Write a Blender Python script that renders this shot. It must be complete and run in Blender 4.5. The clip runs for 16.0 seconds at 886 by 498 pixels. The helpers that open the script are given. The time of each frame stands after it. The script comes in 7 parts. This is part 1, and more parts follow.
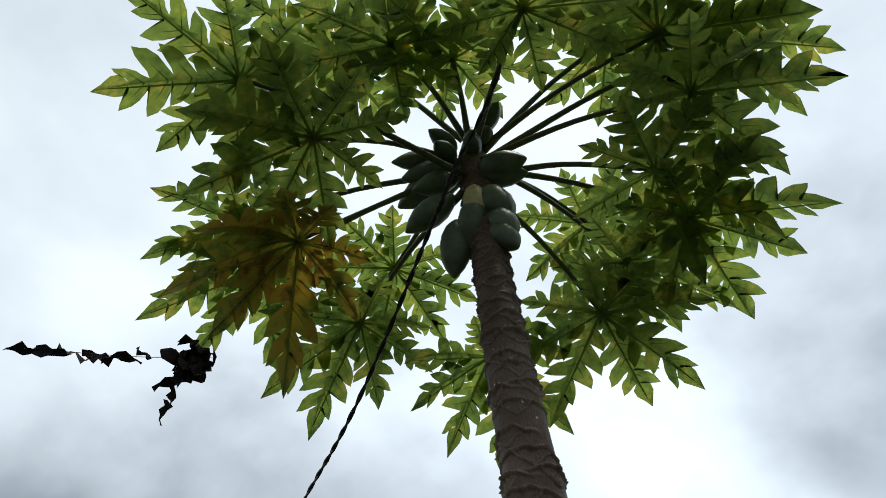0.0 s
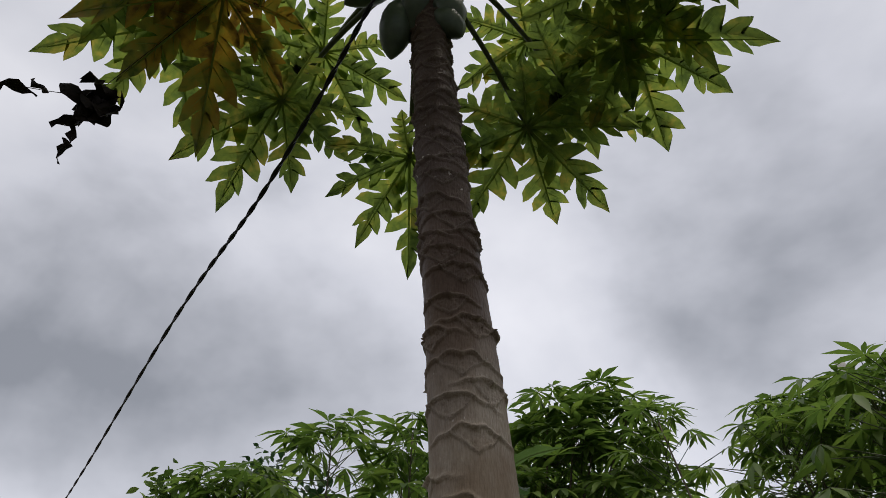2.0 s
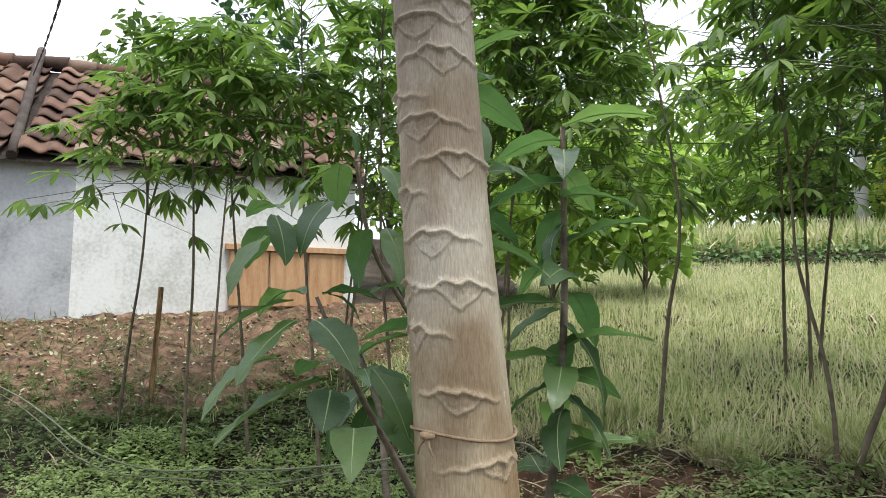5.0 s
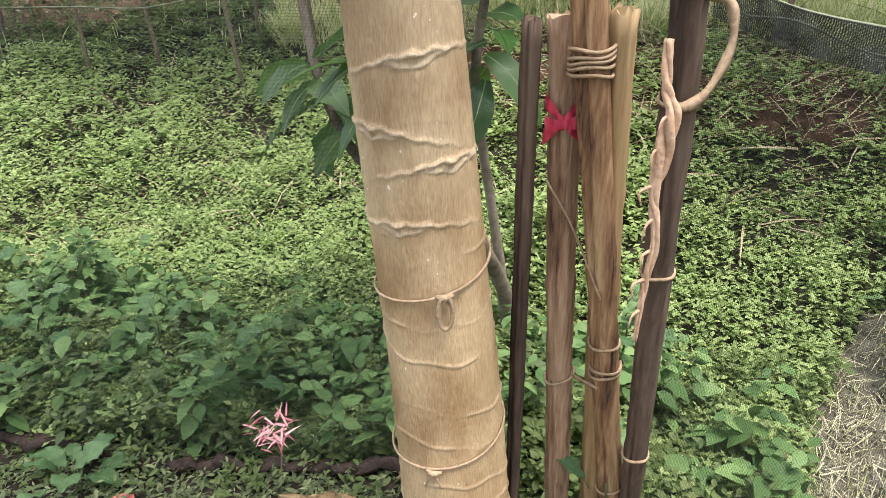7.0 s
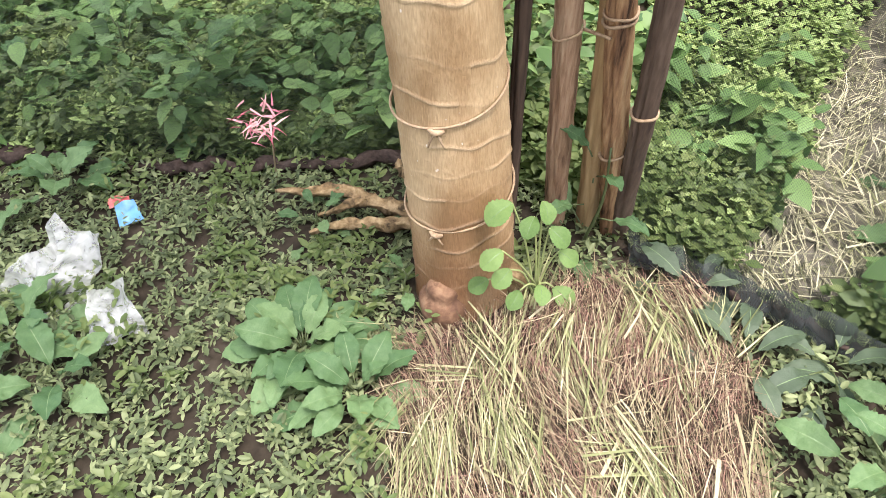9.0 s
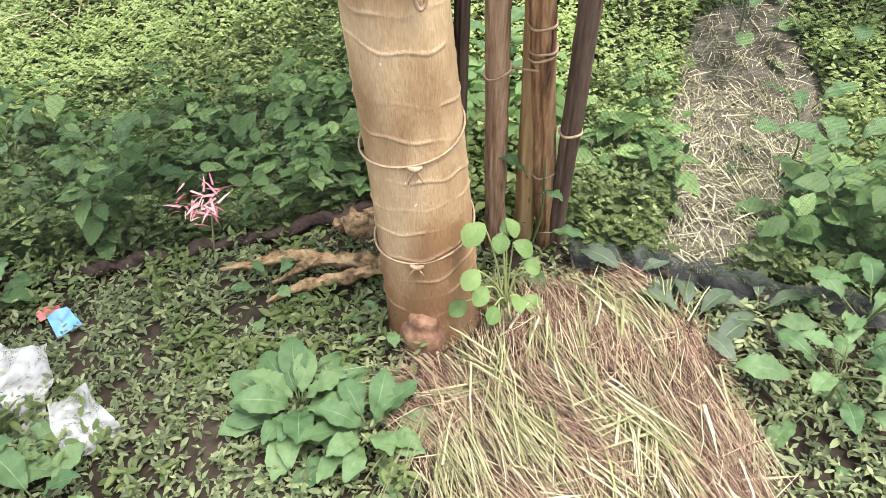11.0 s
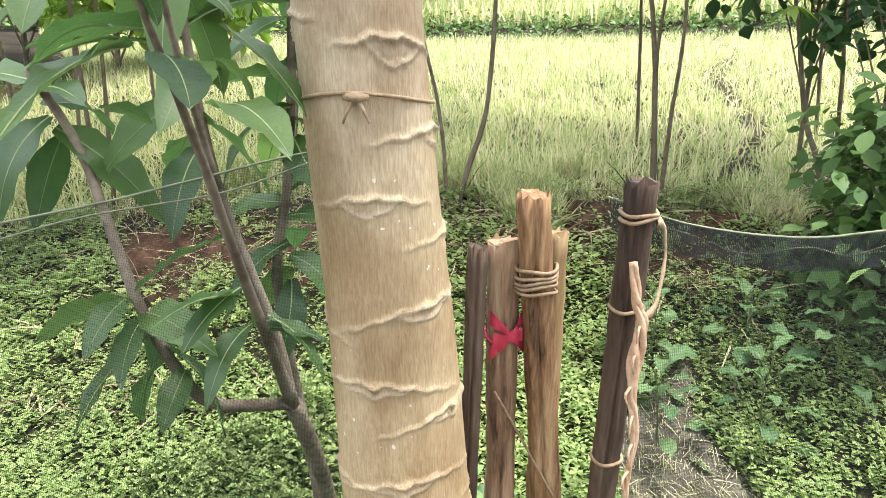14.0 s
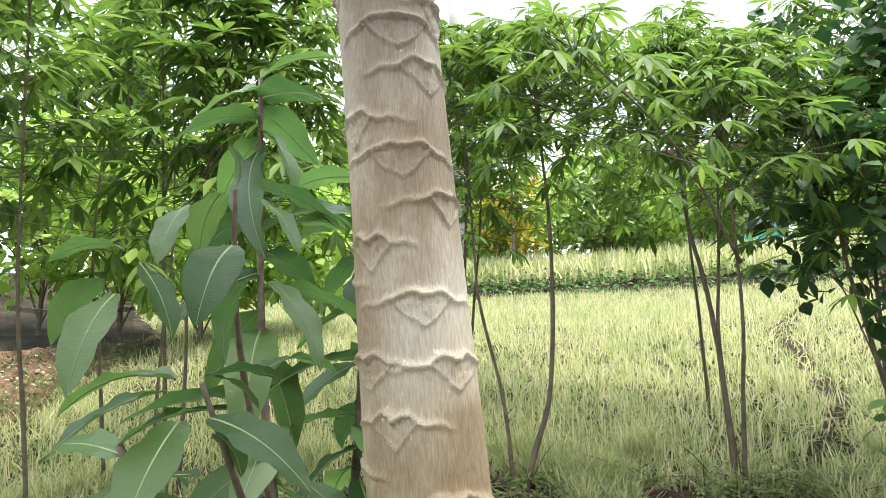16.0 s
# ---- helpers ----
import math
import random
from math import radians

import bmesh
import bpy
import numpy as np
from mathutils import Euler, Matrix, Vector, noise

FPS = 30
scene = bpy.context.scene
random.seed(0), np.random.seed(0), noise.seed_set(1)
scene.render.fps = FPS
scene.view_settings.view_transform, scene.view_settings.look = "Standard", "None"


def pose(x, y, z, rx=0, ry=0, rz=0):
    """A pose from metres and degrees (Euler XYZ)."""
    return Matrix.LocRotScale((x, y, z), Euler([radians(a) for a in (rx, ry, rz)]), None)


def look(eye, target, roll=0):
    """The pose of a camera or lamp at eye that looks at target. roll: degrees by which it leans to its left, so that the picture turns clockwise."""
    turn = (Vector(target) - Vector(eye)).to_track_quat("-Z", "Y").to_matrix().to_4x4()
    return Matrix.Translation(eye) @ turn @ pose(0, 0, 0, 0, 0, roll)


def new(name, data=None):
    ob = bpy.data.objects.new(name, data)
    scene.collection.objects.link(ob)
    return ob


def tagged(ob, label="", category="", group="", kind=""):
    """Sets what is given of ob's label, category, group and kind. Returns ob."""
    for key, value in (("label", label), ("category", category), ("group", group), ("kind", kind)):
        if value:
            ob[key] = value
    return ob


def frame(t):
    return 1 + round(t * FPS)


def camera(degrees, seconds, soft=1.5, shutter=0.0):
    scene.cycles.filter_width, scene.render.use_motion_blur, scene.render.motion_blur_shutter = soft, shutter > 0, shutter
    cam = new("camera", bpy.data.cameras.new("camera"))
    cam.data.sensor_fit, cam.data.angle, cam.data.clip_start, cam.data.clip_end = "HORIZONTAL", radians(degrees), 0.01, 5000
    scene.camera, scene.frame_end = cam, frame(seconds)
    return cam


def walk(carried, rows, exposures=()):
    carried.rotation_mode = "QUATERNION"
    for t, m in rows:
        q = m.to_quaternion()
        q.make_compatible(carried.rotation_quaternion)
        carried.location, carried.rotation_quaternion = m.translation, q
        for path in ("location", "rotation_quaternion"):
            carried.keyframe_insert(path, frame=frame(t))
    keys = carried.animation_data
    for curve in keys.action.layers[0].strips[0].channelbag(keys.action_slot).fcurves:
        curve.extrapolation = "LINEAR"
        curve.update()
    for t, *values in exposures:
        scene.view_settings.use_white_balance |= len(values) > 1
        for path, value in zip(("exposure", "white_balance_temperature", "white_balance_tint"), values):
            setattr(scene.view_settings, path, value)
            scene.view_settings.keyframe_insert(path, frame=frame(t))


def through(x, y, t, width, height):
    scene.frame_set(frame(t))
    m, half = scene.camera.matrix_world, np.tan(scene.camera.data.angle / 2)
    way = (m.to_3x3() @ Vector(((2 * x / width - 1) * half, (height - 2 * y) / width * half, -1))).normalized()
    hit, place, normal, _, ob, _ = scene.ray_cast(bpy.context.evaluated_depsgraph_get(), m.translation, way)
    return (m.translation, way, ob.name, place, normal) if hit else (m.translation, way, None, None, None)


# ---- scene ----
# ---------------------------------------------------------------- camera
cam = camera(68.0, 16.0, soft=0.6)
PATH = [
    (0, (0.06, -0.072, 1.474), (-0.317, 0.976, 3.136), 4.2),
    (0.5, (0.048, -0.03, 1.461), (-0.26, 1.143, 3.052), 1.7),
    (1, (0.016, -0.007, 1.444), (-0.233, 1.252, 2.978), 2.2),
    (1.5, (-0.009, 0.021, 1.415), (-0.212, 1.39, 2.859), 2.7),
    (2, (-0.009, 0.037, 1.392), (-0.161, 1.484, 2.765), 2.0),
    (2.5, (-0.008, 0.065, 1.367), (-0.141, 1.603, 2.639), 1.7),
    (3, (-0.006, 0.087, 1.337), (-0.151, 1.71, 2.497), 1.5),
    (3.2, (-0.006, 0.098, 1.325), (-0.147, 1.761, 2.427), 1.6),
    (5.3, (0.007, -0.047, 1.477), (-0.07, 1.952, 1.486), 0.5),
    (5.5, (0.004, -0.04, 1.443), (-0.047, 1.957, 1.357), 0.1),
    (6, (0.001, 0.002, 1.366), (0.013, 1.967, 0.995), -0.0),
    (6.5, (-0.001, 0.031, 1.292), (0.09, 1.929, 0.671), -0.3),
    (7, (0.001, 0.027, 1.206), (0.113, 1.821, 0.329), -1.0),
    (7.5, (0.004, 0.03, 1.146), (0.098, 1.664, -0.003), -1.4),
    (8, (0.004, 0.031, 1.101), (0.07, 1.518, -0.234), -2.3),
    (8.5, (0.001, 0.032, 1.064), (0.075, 1.386, -0.406), -2.1),
    (8.7, (-0.007, 0.03, 1.054), (0.074, 1.355, -0.442), -2.2),
    (10.8, (-0.248, -0.048, 1.068), (0.254, 1.329, -0.292), -2.4),
    (11, (-0.269, -0.041, 1.072), (0.299, 1.327, -0.272), -1.1),
    (11.5, (-0.329, 0.055, 1.063), (0.389, 1.318, -0.311), -1.9),
    (12, (-0.373, 0.156, 1.075), (0.549, 1.384, -0.206), -0.9),
    (12.5, (-0.388, 0.211, 1.129), (0.7, 1.444, -0.01), -1.4),
    (13, (-0.377, 0.238, 1.208), (0.784, 1.588, 0.298), -2.2),
    (13.5, (-0.358, 0.239, 1.255), (0.763, 1.734, 0.543), -1.2),
    (14, (-0.36, 0.234, 1.307), (0.761, 1.821, 0.833), -0.2),
    (14.5, (-0.363, 0.236, 1.344), (0.777, 1.847, 1.023), 0.3),
    (15, (-0.363, 0.237, 1.406), (0.761, 1.887, 1.283), -0.6),
    (15.5, (-0.362, 0.227, 1.467), (0.712, 1.913, 1.54), -2.0),
    (16, (-0.367, 0.22, 1.519), (0.632, 1.934, 1.774), -1.8),
]
EXPOSURES = [
    (0, 0.0, 6250, 5), (0.5, -0.15, 6300, 7), (1.0, -0.4, 6450, 10), (1.5, -0.48, 6600, 14), (3.2, -0.55, 6600, 16), (4.3, 0.6, 6450, 13), (5.3, 1.35, 6230, 10),
    (6.5, 1.68, 6340, 13), (7.1, 1.93, 6350, 14), (8.5, 2.15, 6400, 17), (10.8, 2.21, 6400, 17), (12.5, 2.5, 6400, 14), (13.5, 2.48, 6420, 11), (14.5, 2.05, 6380, 10), (16.0, 1.9, 6450, 7)]
walk(cam, [(t, look(eye, target, roll)) for t, eye, target, roll in PATH], EXPOSURES)

# ---------------------------------------------------------------- light
world = bpy.data.worlds.new("overcast_sky")
scene.world = world
world.use_nodes = True


def build_sky():
    nt = world.node_tree
    nt.nodes.clear()
    N, L = nt.nodes.new, nt.links.new
    out, bg = N("ShaderNodeOutputWorld"), N("ShaderNodeBackground")
    coord, flat = N("ShaderNodeTexCoord"), N("ShaderNodeMapping")
    flat.inputs["Scale"].default_value = (1.0, 1.0, 1.5)
    flat.inputs["Location"].default_value = (2.1, 0.3, 0.5)
    big, small = N("ShaderNodeTexNoise"), N("ShaderNodeTexNoise")
    big.inputs["Scale"].default_value, big.inputs["Detail"].default_value, big.inputs["Roughness"].default_value = 1.6, 6.0, 0.48
    big.inputs["Distortion"].default_value = 0.35
    small.inputs["Scale"].default_value, small.inputs["Detail"].default_value = 6.0, 4.0
    mix = N("ShaderNodeMix")
    mix.data_type, mix.inputs[0].default_value = "FLOAT", 0.22
    ramp = N("ShaderNodeValToRGB")
    e = ramp.color_ramp.elements
    e[0].position, e[0].color = 0.28, (0.30, 0.325, 0.35, 1)
    e[1].position, e[1].color = 0.64, (0.92, 0.96, 1.0, 1)
    m = e.new(0.48)
    m.color = (0.71, 0.75, 0.80, 1)
    sky = N("ShaderNodeTexSky")
    sky.sky_type, sky.sun_disc = "NISHITA", False
    sky.sun_elevation, sky.sun_rotation = radians(74), radians(135)
    dim = N("ShaderNodeVectorMath")
    dim.operation = "SCALE"
    dim.inputs["Scale"].default_value = 0.12
    over = N("ShaderNodeMix")
    over.data_type, over.inputs[0].default_value = "RGBA", 0.88
    L(coord.outputs["Generated"], flat.inputs["Vector"])
    L(flat.outputs[0], big.inputs["Vector"])
    L(flat.outputs[0], small.inputs["Vector"])
    L(big.outputs["Fac"], mix.inputs[2])
    L(small.outputs["Fac"], mix.inputs[3])
    L(sky.outputs[0], dim.inputs[0])
    L(dim.outputs[0], over.inputs[6])
    L(ramp.outputs[0], over.inputs[7])
    L(over.outputs[2], bg.inputs["Color"])
    # banks of cloud: towards, reach, how much darker (or paler) than the rest
    depth = mix.outputs[0]
    for way, reach, dark in (((-0.56, 0.69, 0.46), 0.30, 0.10), ((-0.25, 0.80, 0.54), 0.22, 0.08), ((0.46, 0.64, 0.61), 0.22, 0.07), ((-0.66, 0.60, 0.42), 0.22, 0.05), ((0.12, 0.72, 0.68), 0.32, 0.03), ((-0.05, 0.85, 0.52), 0.30, 0.06),
                             ((-0.60, 0.76, 0.28), 0.20, -0.10), ((0.20, 0.10, 0.97), 0.60, -0.09), ((-0.45, 0.25, 0.86), 0.50, -0.06)):
        off, far, fall, add = N("ShaderNodeVectorMath"), N("ShaderNodeVectorMath"), N("ShaderNodeMapRange"), N("ShaderNodeMath")
        off.operation, far.operation, add.operation = "SUBTRACT", "LENGTH", "SUBTRACT"
        off.inputs[1].default_value = (way[0], way[1], way[2] * 1.5)
        fall.interpolation_type = "SMOOTHSTEP"
        fall.inputs[1].default_value, fall.inputs[2].default_value, fall.inputs[3].default_value, fall.inputs[4].default_value = 0.0, reach * 1.35, dark, 0.0
        tall = N("ShaderNodeVectorMath")
        tall.operation = "MULTIPLY"
        tall.inputs[1].default_value = (1.0, 1.0, 1.5)
        L(coord.outputs["Generated"], tall.inputs[0])
        L(tall.outputs[0], off.inputs[0])
        L(off.outputs[0], far.inputs[0])
        L(far.outputs["Value"], fall.inputs[0])
        L(depth, add.inputs[0])
        L(fall.outputs[0], add.inputs[1])
        depth = add.outputs[0]
    L(depth, ramp.inputs[0])
    # the cloud is thinner and paler on the far side of the garden
    part_y, glow = N("ShaderNodeSeparateXYZ"), N("ShaderNodeMath")
    glow.operation = "MULTIPLY_ADD"
    glow.inputs[1].default_value, glow.inputs[2].default_value = 0.48, 1.02
    L(coord.outputs["Generated"], part_y.inputs[0])
    L(part_y.outputs[1], glow.inputs[0])
    L(glow.outputs[0], bg.inputs["Strength"])
    L(bg.outputs[0], out.inputs[0])


build_sky()
sun = new("sun", bpy.data.lights.new("sun", "SUN"))
sun.data.energy, sun.data.angle, sun.data.color = 2.4, radians(28), (1.0, 0.95, 0.86)
sun.matrix_world = look((0, 0, 0), (-0.20, 0.20, -1.0))

# ---------------------------------------------------------------- materials


def material(name, colours, scale=8.0, rough=0.7, bump=0.3, bump_scale=60.0, per="object", spread=0.5,
             through=0.0, stretch=(1, 1, 1), spec=0.35, metal=0.0, wear=None):
    """Two scales of noise drive a ramp of base colours; per piece or leaf the ramp shifts at random."""
    m = bpy.data.materials.new(name)
    m.use_nodes = True
    nt = m.node_tree
    N, L = nt.nodes.new, nt.links.new
    p, out = nt.nodes["Principled BSDF"], nt.nodes["Material Output"]
    coord, mp = N("ShaderNodeTexCoord"), N("ShaderNodeMapping")
    mp.inputs["Scale"].default_value = stretch
    L(coord.outputs["Object"], mp.inputs["Vector"])
    n1, n2 = N("ShaderNodeTexNoise"), N("ShaderNodeTexNoise")
    n1.inputs["Scale"].default_value, n1.inputs["Detail"].default_value = scale, 5.0
    n2.inputs["Scale"].default_value, n2.inputs["Detail"].default_value = bump_scale, 4.0
    L(mp.outputs[0], n1.inputs["Vector"])
    L(mp.outputs[0], n2.inputs["Vector"])
    fac = N("ShaderNodeMix")
    fac.data_type, fac.inputs[0].default_value = "FLOAT", 0.35
    L(n1.outputs["Fac"], fac.inputs[2])
    L(n2.outputs["Fac"], fac.inputs[3])
    value = fac.outputs[0]
    if per == "leaf" or per == "piece":
        if per == "leaf":
            r = N("ShaderNodeNewGeometry").outputs["Random Per Island"]
        else:
            r = N("ShaderNodeObjectInfo").outputs["Random"]
        a = N("ShaderNodeMix")
        a.data_type, a.inputs[0].default_value = "FLOAT", spread
        L(value, a.inputs[2])
        L(r, a.inputs[3])
        value = a.outputs[0]
    ramp = N("ShaderNodeValToRGB")
    el = ramp.color_ramp.elements
    lo, hi = (0.35, 0.65) if per == "object" else (0.18, 0.82)
    k = len(colours)
    el[0].position, el[0].color = lo, (*colours[0], 1)
    el[1].position, el[1].color = hi, (*colours[-1], 1)
    for i in range(1, k - 1):
        q = el.new(lo + (hi - lo) * i / (k - 1))
        q.color = (*colours[i], 1)
    L(value, ramp.inputs[0])
    L(ramp.outputs[0], p.inputs["Base Color"])
    p.inputs["Roughness"].default_value = rough
    p.inputs["Metallic"].default_value = metal
    p.inputs["Specular IOR Level"].default_value = spec
    if bump:
        b = N("ShaderNodeBump")
        b.inputs["Strength"].default_value, b.inputs["Distance"].default_value = bump, 0.004
        L(n2.outputs["Fac"], b.inputs["Height"])
        L(b.outputs[0], p.inputs["Normal"])
    if through:
        t, mx = N("ShaderNodeBsdfTranslucent"), N("ShaderNodeMixShader")
        bright = N("ShaderNodeHueSaturation")
        bright.inputs["Saturation"].default_value, bright.inputs["Value"].default_value = 1.1, 1.5
        L(ramp.outputs[0], bright.inputs["Color"])
        L(bright.outputs[0], t.inputs["Color"])
        mx.inputs[0].default_value = through
        L(p.outputs[0], mx.inputs[1])
        L(t.outputs[0], mx.inputs[2])
        L(mx.outputs[0], out.inputs["Surface"])
    return m


def net_material(name, colour, cells, fill):
    """Woven net: strands of a fine grid with clear gaps between them."""
    m = bpy.data.materials.new(name)
    m.use_nodes = True
    nt = m.node_tree
    N, L = nt.nodes.new, nt.links.new
    p, out = nt.nodes["Principled BSDF"], nt.nodes["Material Output"]
    p.inputs["Base Color"].default_value, p.inputs["Roughness"].default_value = (*colour, 1), 0.5
    uv, sep = N("ShaderNodeUVMap"), N("ShaderNodeSeparateXYZ")
    L(uv.outputs[0], sep.inputs[0])
    hit = None
    for axis in (0, 1):
        mul, fr, lt = N("ShaderNodeMath"), N("ShaderNodeMath"), N("ShaderNodeMath")
        mul.operation, fr.operation, lt.operation = "MULTIPLY", "FRACT", "LESS_THAN"
        mul.inputs[1].default_value, lt.inputs[1].default_value = cells, fill
        L(sep.outputs[axis], mul.inputs[0])
        L(mul.outputs[0], fr.inputs[0])
        L(fr.outputs[0], lt.inputs[0])
        if hit is None:
            hit = lt.outputs[0]
        else:
            mx = N("ShaderNodeMath")
            mx.operation = "MAXIMUM"
            L(hit, mx.inputs[0])
            L(lt.outputs[0], mx.inputs[1])
            hit = mx.outputs[0]
    clear, mixs = N("ShaderNodeBsdfTransparent"), N("ShaderNodeMixShader")
    L(hit, mixs.inputs[0])
    L(clear.outputs[0], mixs.inputs[1])
    L(p.outputs[0], mixs.inputs[2])
    L(mixs.outputs[0], out.inputs["Surface"])
    return m


def film_material():
    """Thin clear plastic, milky where it is creased."""
    m = material("clear_bag", [(0.42, 0.43, 0.42), (0.58, 0.59, 0.58)], 18, 0.3, 0.5, 40, spec=0.5)
    nt = m.node_tree
    N, L = nt.nodes.new, nt.links.new
    p, out = nt.nodes["Principled BSDF"], nt.nodes["Material Output"]
    clear, mix, n, r = N("ShaderNodeBsdfTransparent"), N("ShaderNodeMixShader"), N("ShaderNodeTexNoise"), N("ShaderNodeMapRange")
    n.inputs["Scale"].default_value, n.inputs["Detail"].default_value = 6.0, 2.0
    r.inputs[1].default_value, r.inputs[2].default_value, r.inputs[3].default_value, r.inputs[4].default_value = 0.30, 0.70, 0.30, 0.62
    L(n.outputs["Fac"], r.inputs[0])
    L(r.outputs[0], mix.inputs[0])
    L(clear.outputs[0], mix.inputs[1])
    L(p.outputs[0], mix.inputs[2])
    L(mix.outputs[0], out.inputs["Surface"])
    return m


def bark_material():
    """Papaya bark: orange-tan at the old foot, beige at breast height, darker purplish brown from about 2 m up; fine
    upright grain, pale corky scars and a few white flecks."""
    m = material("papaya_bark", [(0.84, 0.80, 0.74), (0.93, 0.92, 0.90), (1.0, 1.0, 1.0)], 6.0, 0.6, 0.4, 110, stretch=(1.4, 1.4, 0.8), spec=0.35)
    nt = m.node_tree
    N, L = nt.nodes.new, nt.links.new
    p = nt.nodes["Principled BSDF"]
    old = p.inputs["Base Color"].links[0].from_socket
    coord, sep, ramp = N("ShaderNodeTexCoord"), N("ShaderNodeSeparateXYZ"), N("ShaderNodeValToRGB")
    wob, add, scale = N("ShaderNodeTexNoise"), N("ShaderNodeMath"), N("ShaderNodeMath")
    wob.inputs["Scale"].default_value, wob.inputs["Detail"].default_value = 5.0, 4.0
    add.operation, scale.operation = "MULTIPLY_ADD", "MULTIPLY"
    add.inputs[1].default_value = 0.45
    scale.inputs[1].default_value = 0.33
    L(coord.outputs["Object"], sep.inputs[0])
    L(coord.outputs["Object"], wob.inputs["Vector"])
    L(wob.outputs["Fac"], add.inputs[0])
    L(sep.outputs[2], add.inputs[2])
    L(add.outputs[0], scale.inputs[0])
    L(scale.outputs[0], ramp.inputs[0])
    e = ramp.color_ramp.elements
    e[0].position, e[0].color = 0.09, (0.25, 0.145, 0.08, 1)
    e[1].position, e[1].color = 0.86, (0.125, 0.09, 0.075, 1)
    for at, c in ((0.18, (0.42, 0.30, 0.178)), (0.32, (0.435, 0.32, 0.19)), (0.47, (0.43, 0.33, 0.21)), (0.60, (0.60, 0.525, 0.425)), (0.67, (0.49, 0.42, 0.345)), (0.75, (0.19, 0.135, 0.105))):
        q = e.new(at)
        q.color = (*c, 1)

    def times(x, y, how="MULTIPLY", fac=1.0):
        mul = N("ShaderNodeMix")
        mul.data_type, mul.blend_type = "RGBA", how
        if isinstance(fac, float):
            mul.inputs[0].default_value = fac
        else:
            L(fac, mul.inputs[0])
        L(x, mul.inputs[6])
        if isinstance(y, tuple):
            mul.inputs[7].default_value = y
        else:
            L(y, mul.inputs[7])
        return mul.outputs[2]

    def grain(sx, sz, lo, hi, c0, c1, detail=3.0):
        mp, n, r = N("ShaderNodeMapping"), N("ShaderNodeTexNoise"), N("ShaderNodeValToRGB")
        mp.inputs["Scale"].default_value = (sx, sx, sz)
        n.inputs["Scale"].default_value, n.inputs["Detail"].default_value = 1.0, detail
        L(coord.outputs["Object"], mp.inputs[0])
        L(mp.outputs[0], n.inputs["Vector"])
        L(n.outputs["Fac"], r.inputs[0])
        r.color_ramp.elements[0].position, r.color_ramp.elements[1].position = lo, hi
        r.color_ramp.elements[0].color, r.color_ramp.elements[1].color = (*c0, 1), (*c1, 1)
        return r.outputs[0], n.outputs["Fac"]

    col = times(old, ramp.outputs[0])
    fine, height = grain(420.0, 60.0, 0.36, 0.62, (0.84, 0.82, 0.79), (1.05, 1.05, 1.05))
    col = times(col, fine)
    stain, _ = grain(9.0, 5.0, 0.42, 0.60, (0.70, 0.62, 0.53), (1.10, 1.10, 1.08), 7.0)
    col = times(col, stain)
    scar = N("ShaderNodeAttribute")
    scar.attribute_name = "scar"
    col = times(col, (0.62, 0.54, 0.42, 1), "MIX", scar.outputs["Fac"])
    flecks, _ = grain(110.0, 95.0, 0.735, 0.76, (0, 0, 0), (1, 1, 1), 1.0)
    patch, _ = grain(7.0, 5.0, 0.52, 0.60, (0, 0, 0), (0.75, 0.75, 0.75), 1.0)
    col = times(col, (0.75, 0.70, 0.62, 1), "MIX", times(flecks, patch))
    L(col, p.inputs["Base Color"])
    bump = N("ShaderNodeBump")
    bump.inputs["Strength"].default_value, bump.inputs["Distance"].default_value = 0.6, 0.0018
    L(height, bump.inputs["Height"])
    L(p.inputs["Normal"].links[0].from_socket, bump.inputs["Normal"])
    L(bump.outputs[0], p.inputs["Normal"])
    return m


M_SOIL = material("damp_soil", [(0.014, 0.011, 0.008), (0.032, 0.025, 0.018), (0.066, 0.052, 0.039)], 3.0, 0.95, 0.9, 40, spec=0.1)
M_DUST = material("dry_soil", [(0.055, 0.048, 0.038), (0.105, 0.094, 0.075), (0.17, 0.155, 0.125)], 14.0, 0.95, 0.8, 60, spec=0.1)
M_EARTH = material("red_earth", [(0.035, 0.022, 0.015), (0.105, 0.06, 0.037), (0.23, 0.145, 0.095)], 9, 0.95, 1.0, 40)
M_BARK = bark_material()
M_PAPLEAF = material("papaya_leaf_green", [(0.05, 0.076, 0.022), (0.098, 0.14, 0.036), (0.142, 0.18, 0.043), (0.26, 0.235, 0.058)], 13.0, 0.5, 0.3, 60, "object", through=0.66)
M_PAPYELLOW = material("papaya_leaf_dying", [(0.10, 0.06, 0.02), (0.28, 0.19, 0.04), (0.20, 0.20, 0.04), (0.06, 0.09, 0.02)], 9.0, 0.6, 0.3, 40, "object", through=0.35)
M_VEIN = material("leaf_vein", [(0.14, 0.19, 0.05), (0.20, 0.25, 0.08)], 8, 0.5, 0.0, through=0.6)
M_PETIOLE = material("petiole_green", [(0.05, 0.07, 0.025), (0.10, 0.12, 0.05)], 6, 0.5, 0.1)
M_FRUIT = material("papaya_skin_green", [(0.05, 0.08, 0.05), (0.085, 0.125, 0.08), (0.13, 0.17, 0.11)], 9, 0.4, 0.2, 50, spec=0.5)
M_FRUITPALE = material("papaya_skin_pale", [(0.10, 0.14, 0.07), (0.50, 0.46, 0.22), (0.62, 0.56, 0.32)], 9, 0.5, 0.2, 40)
M_DRY = material("withered_leaf", [(0.012, 0.010, 0.009), (0.04, 0.03, 0.024)], 12, 0.9, 0.6)
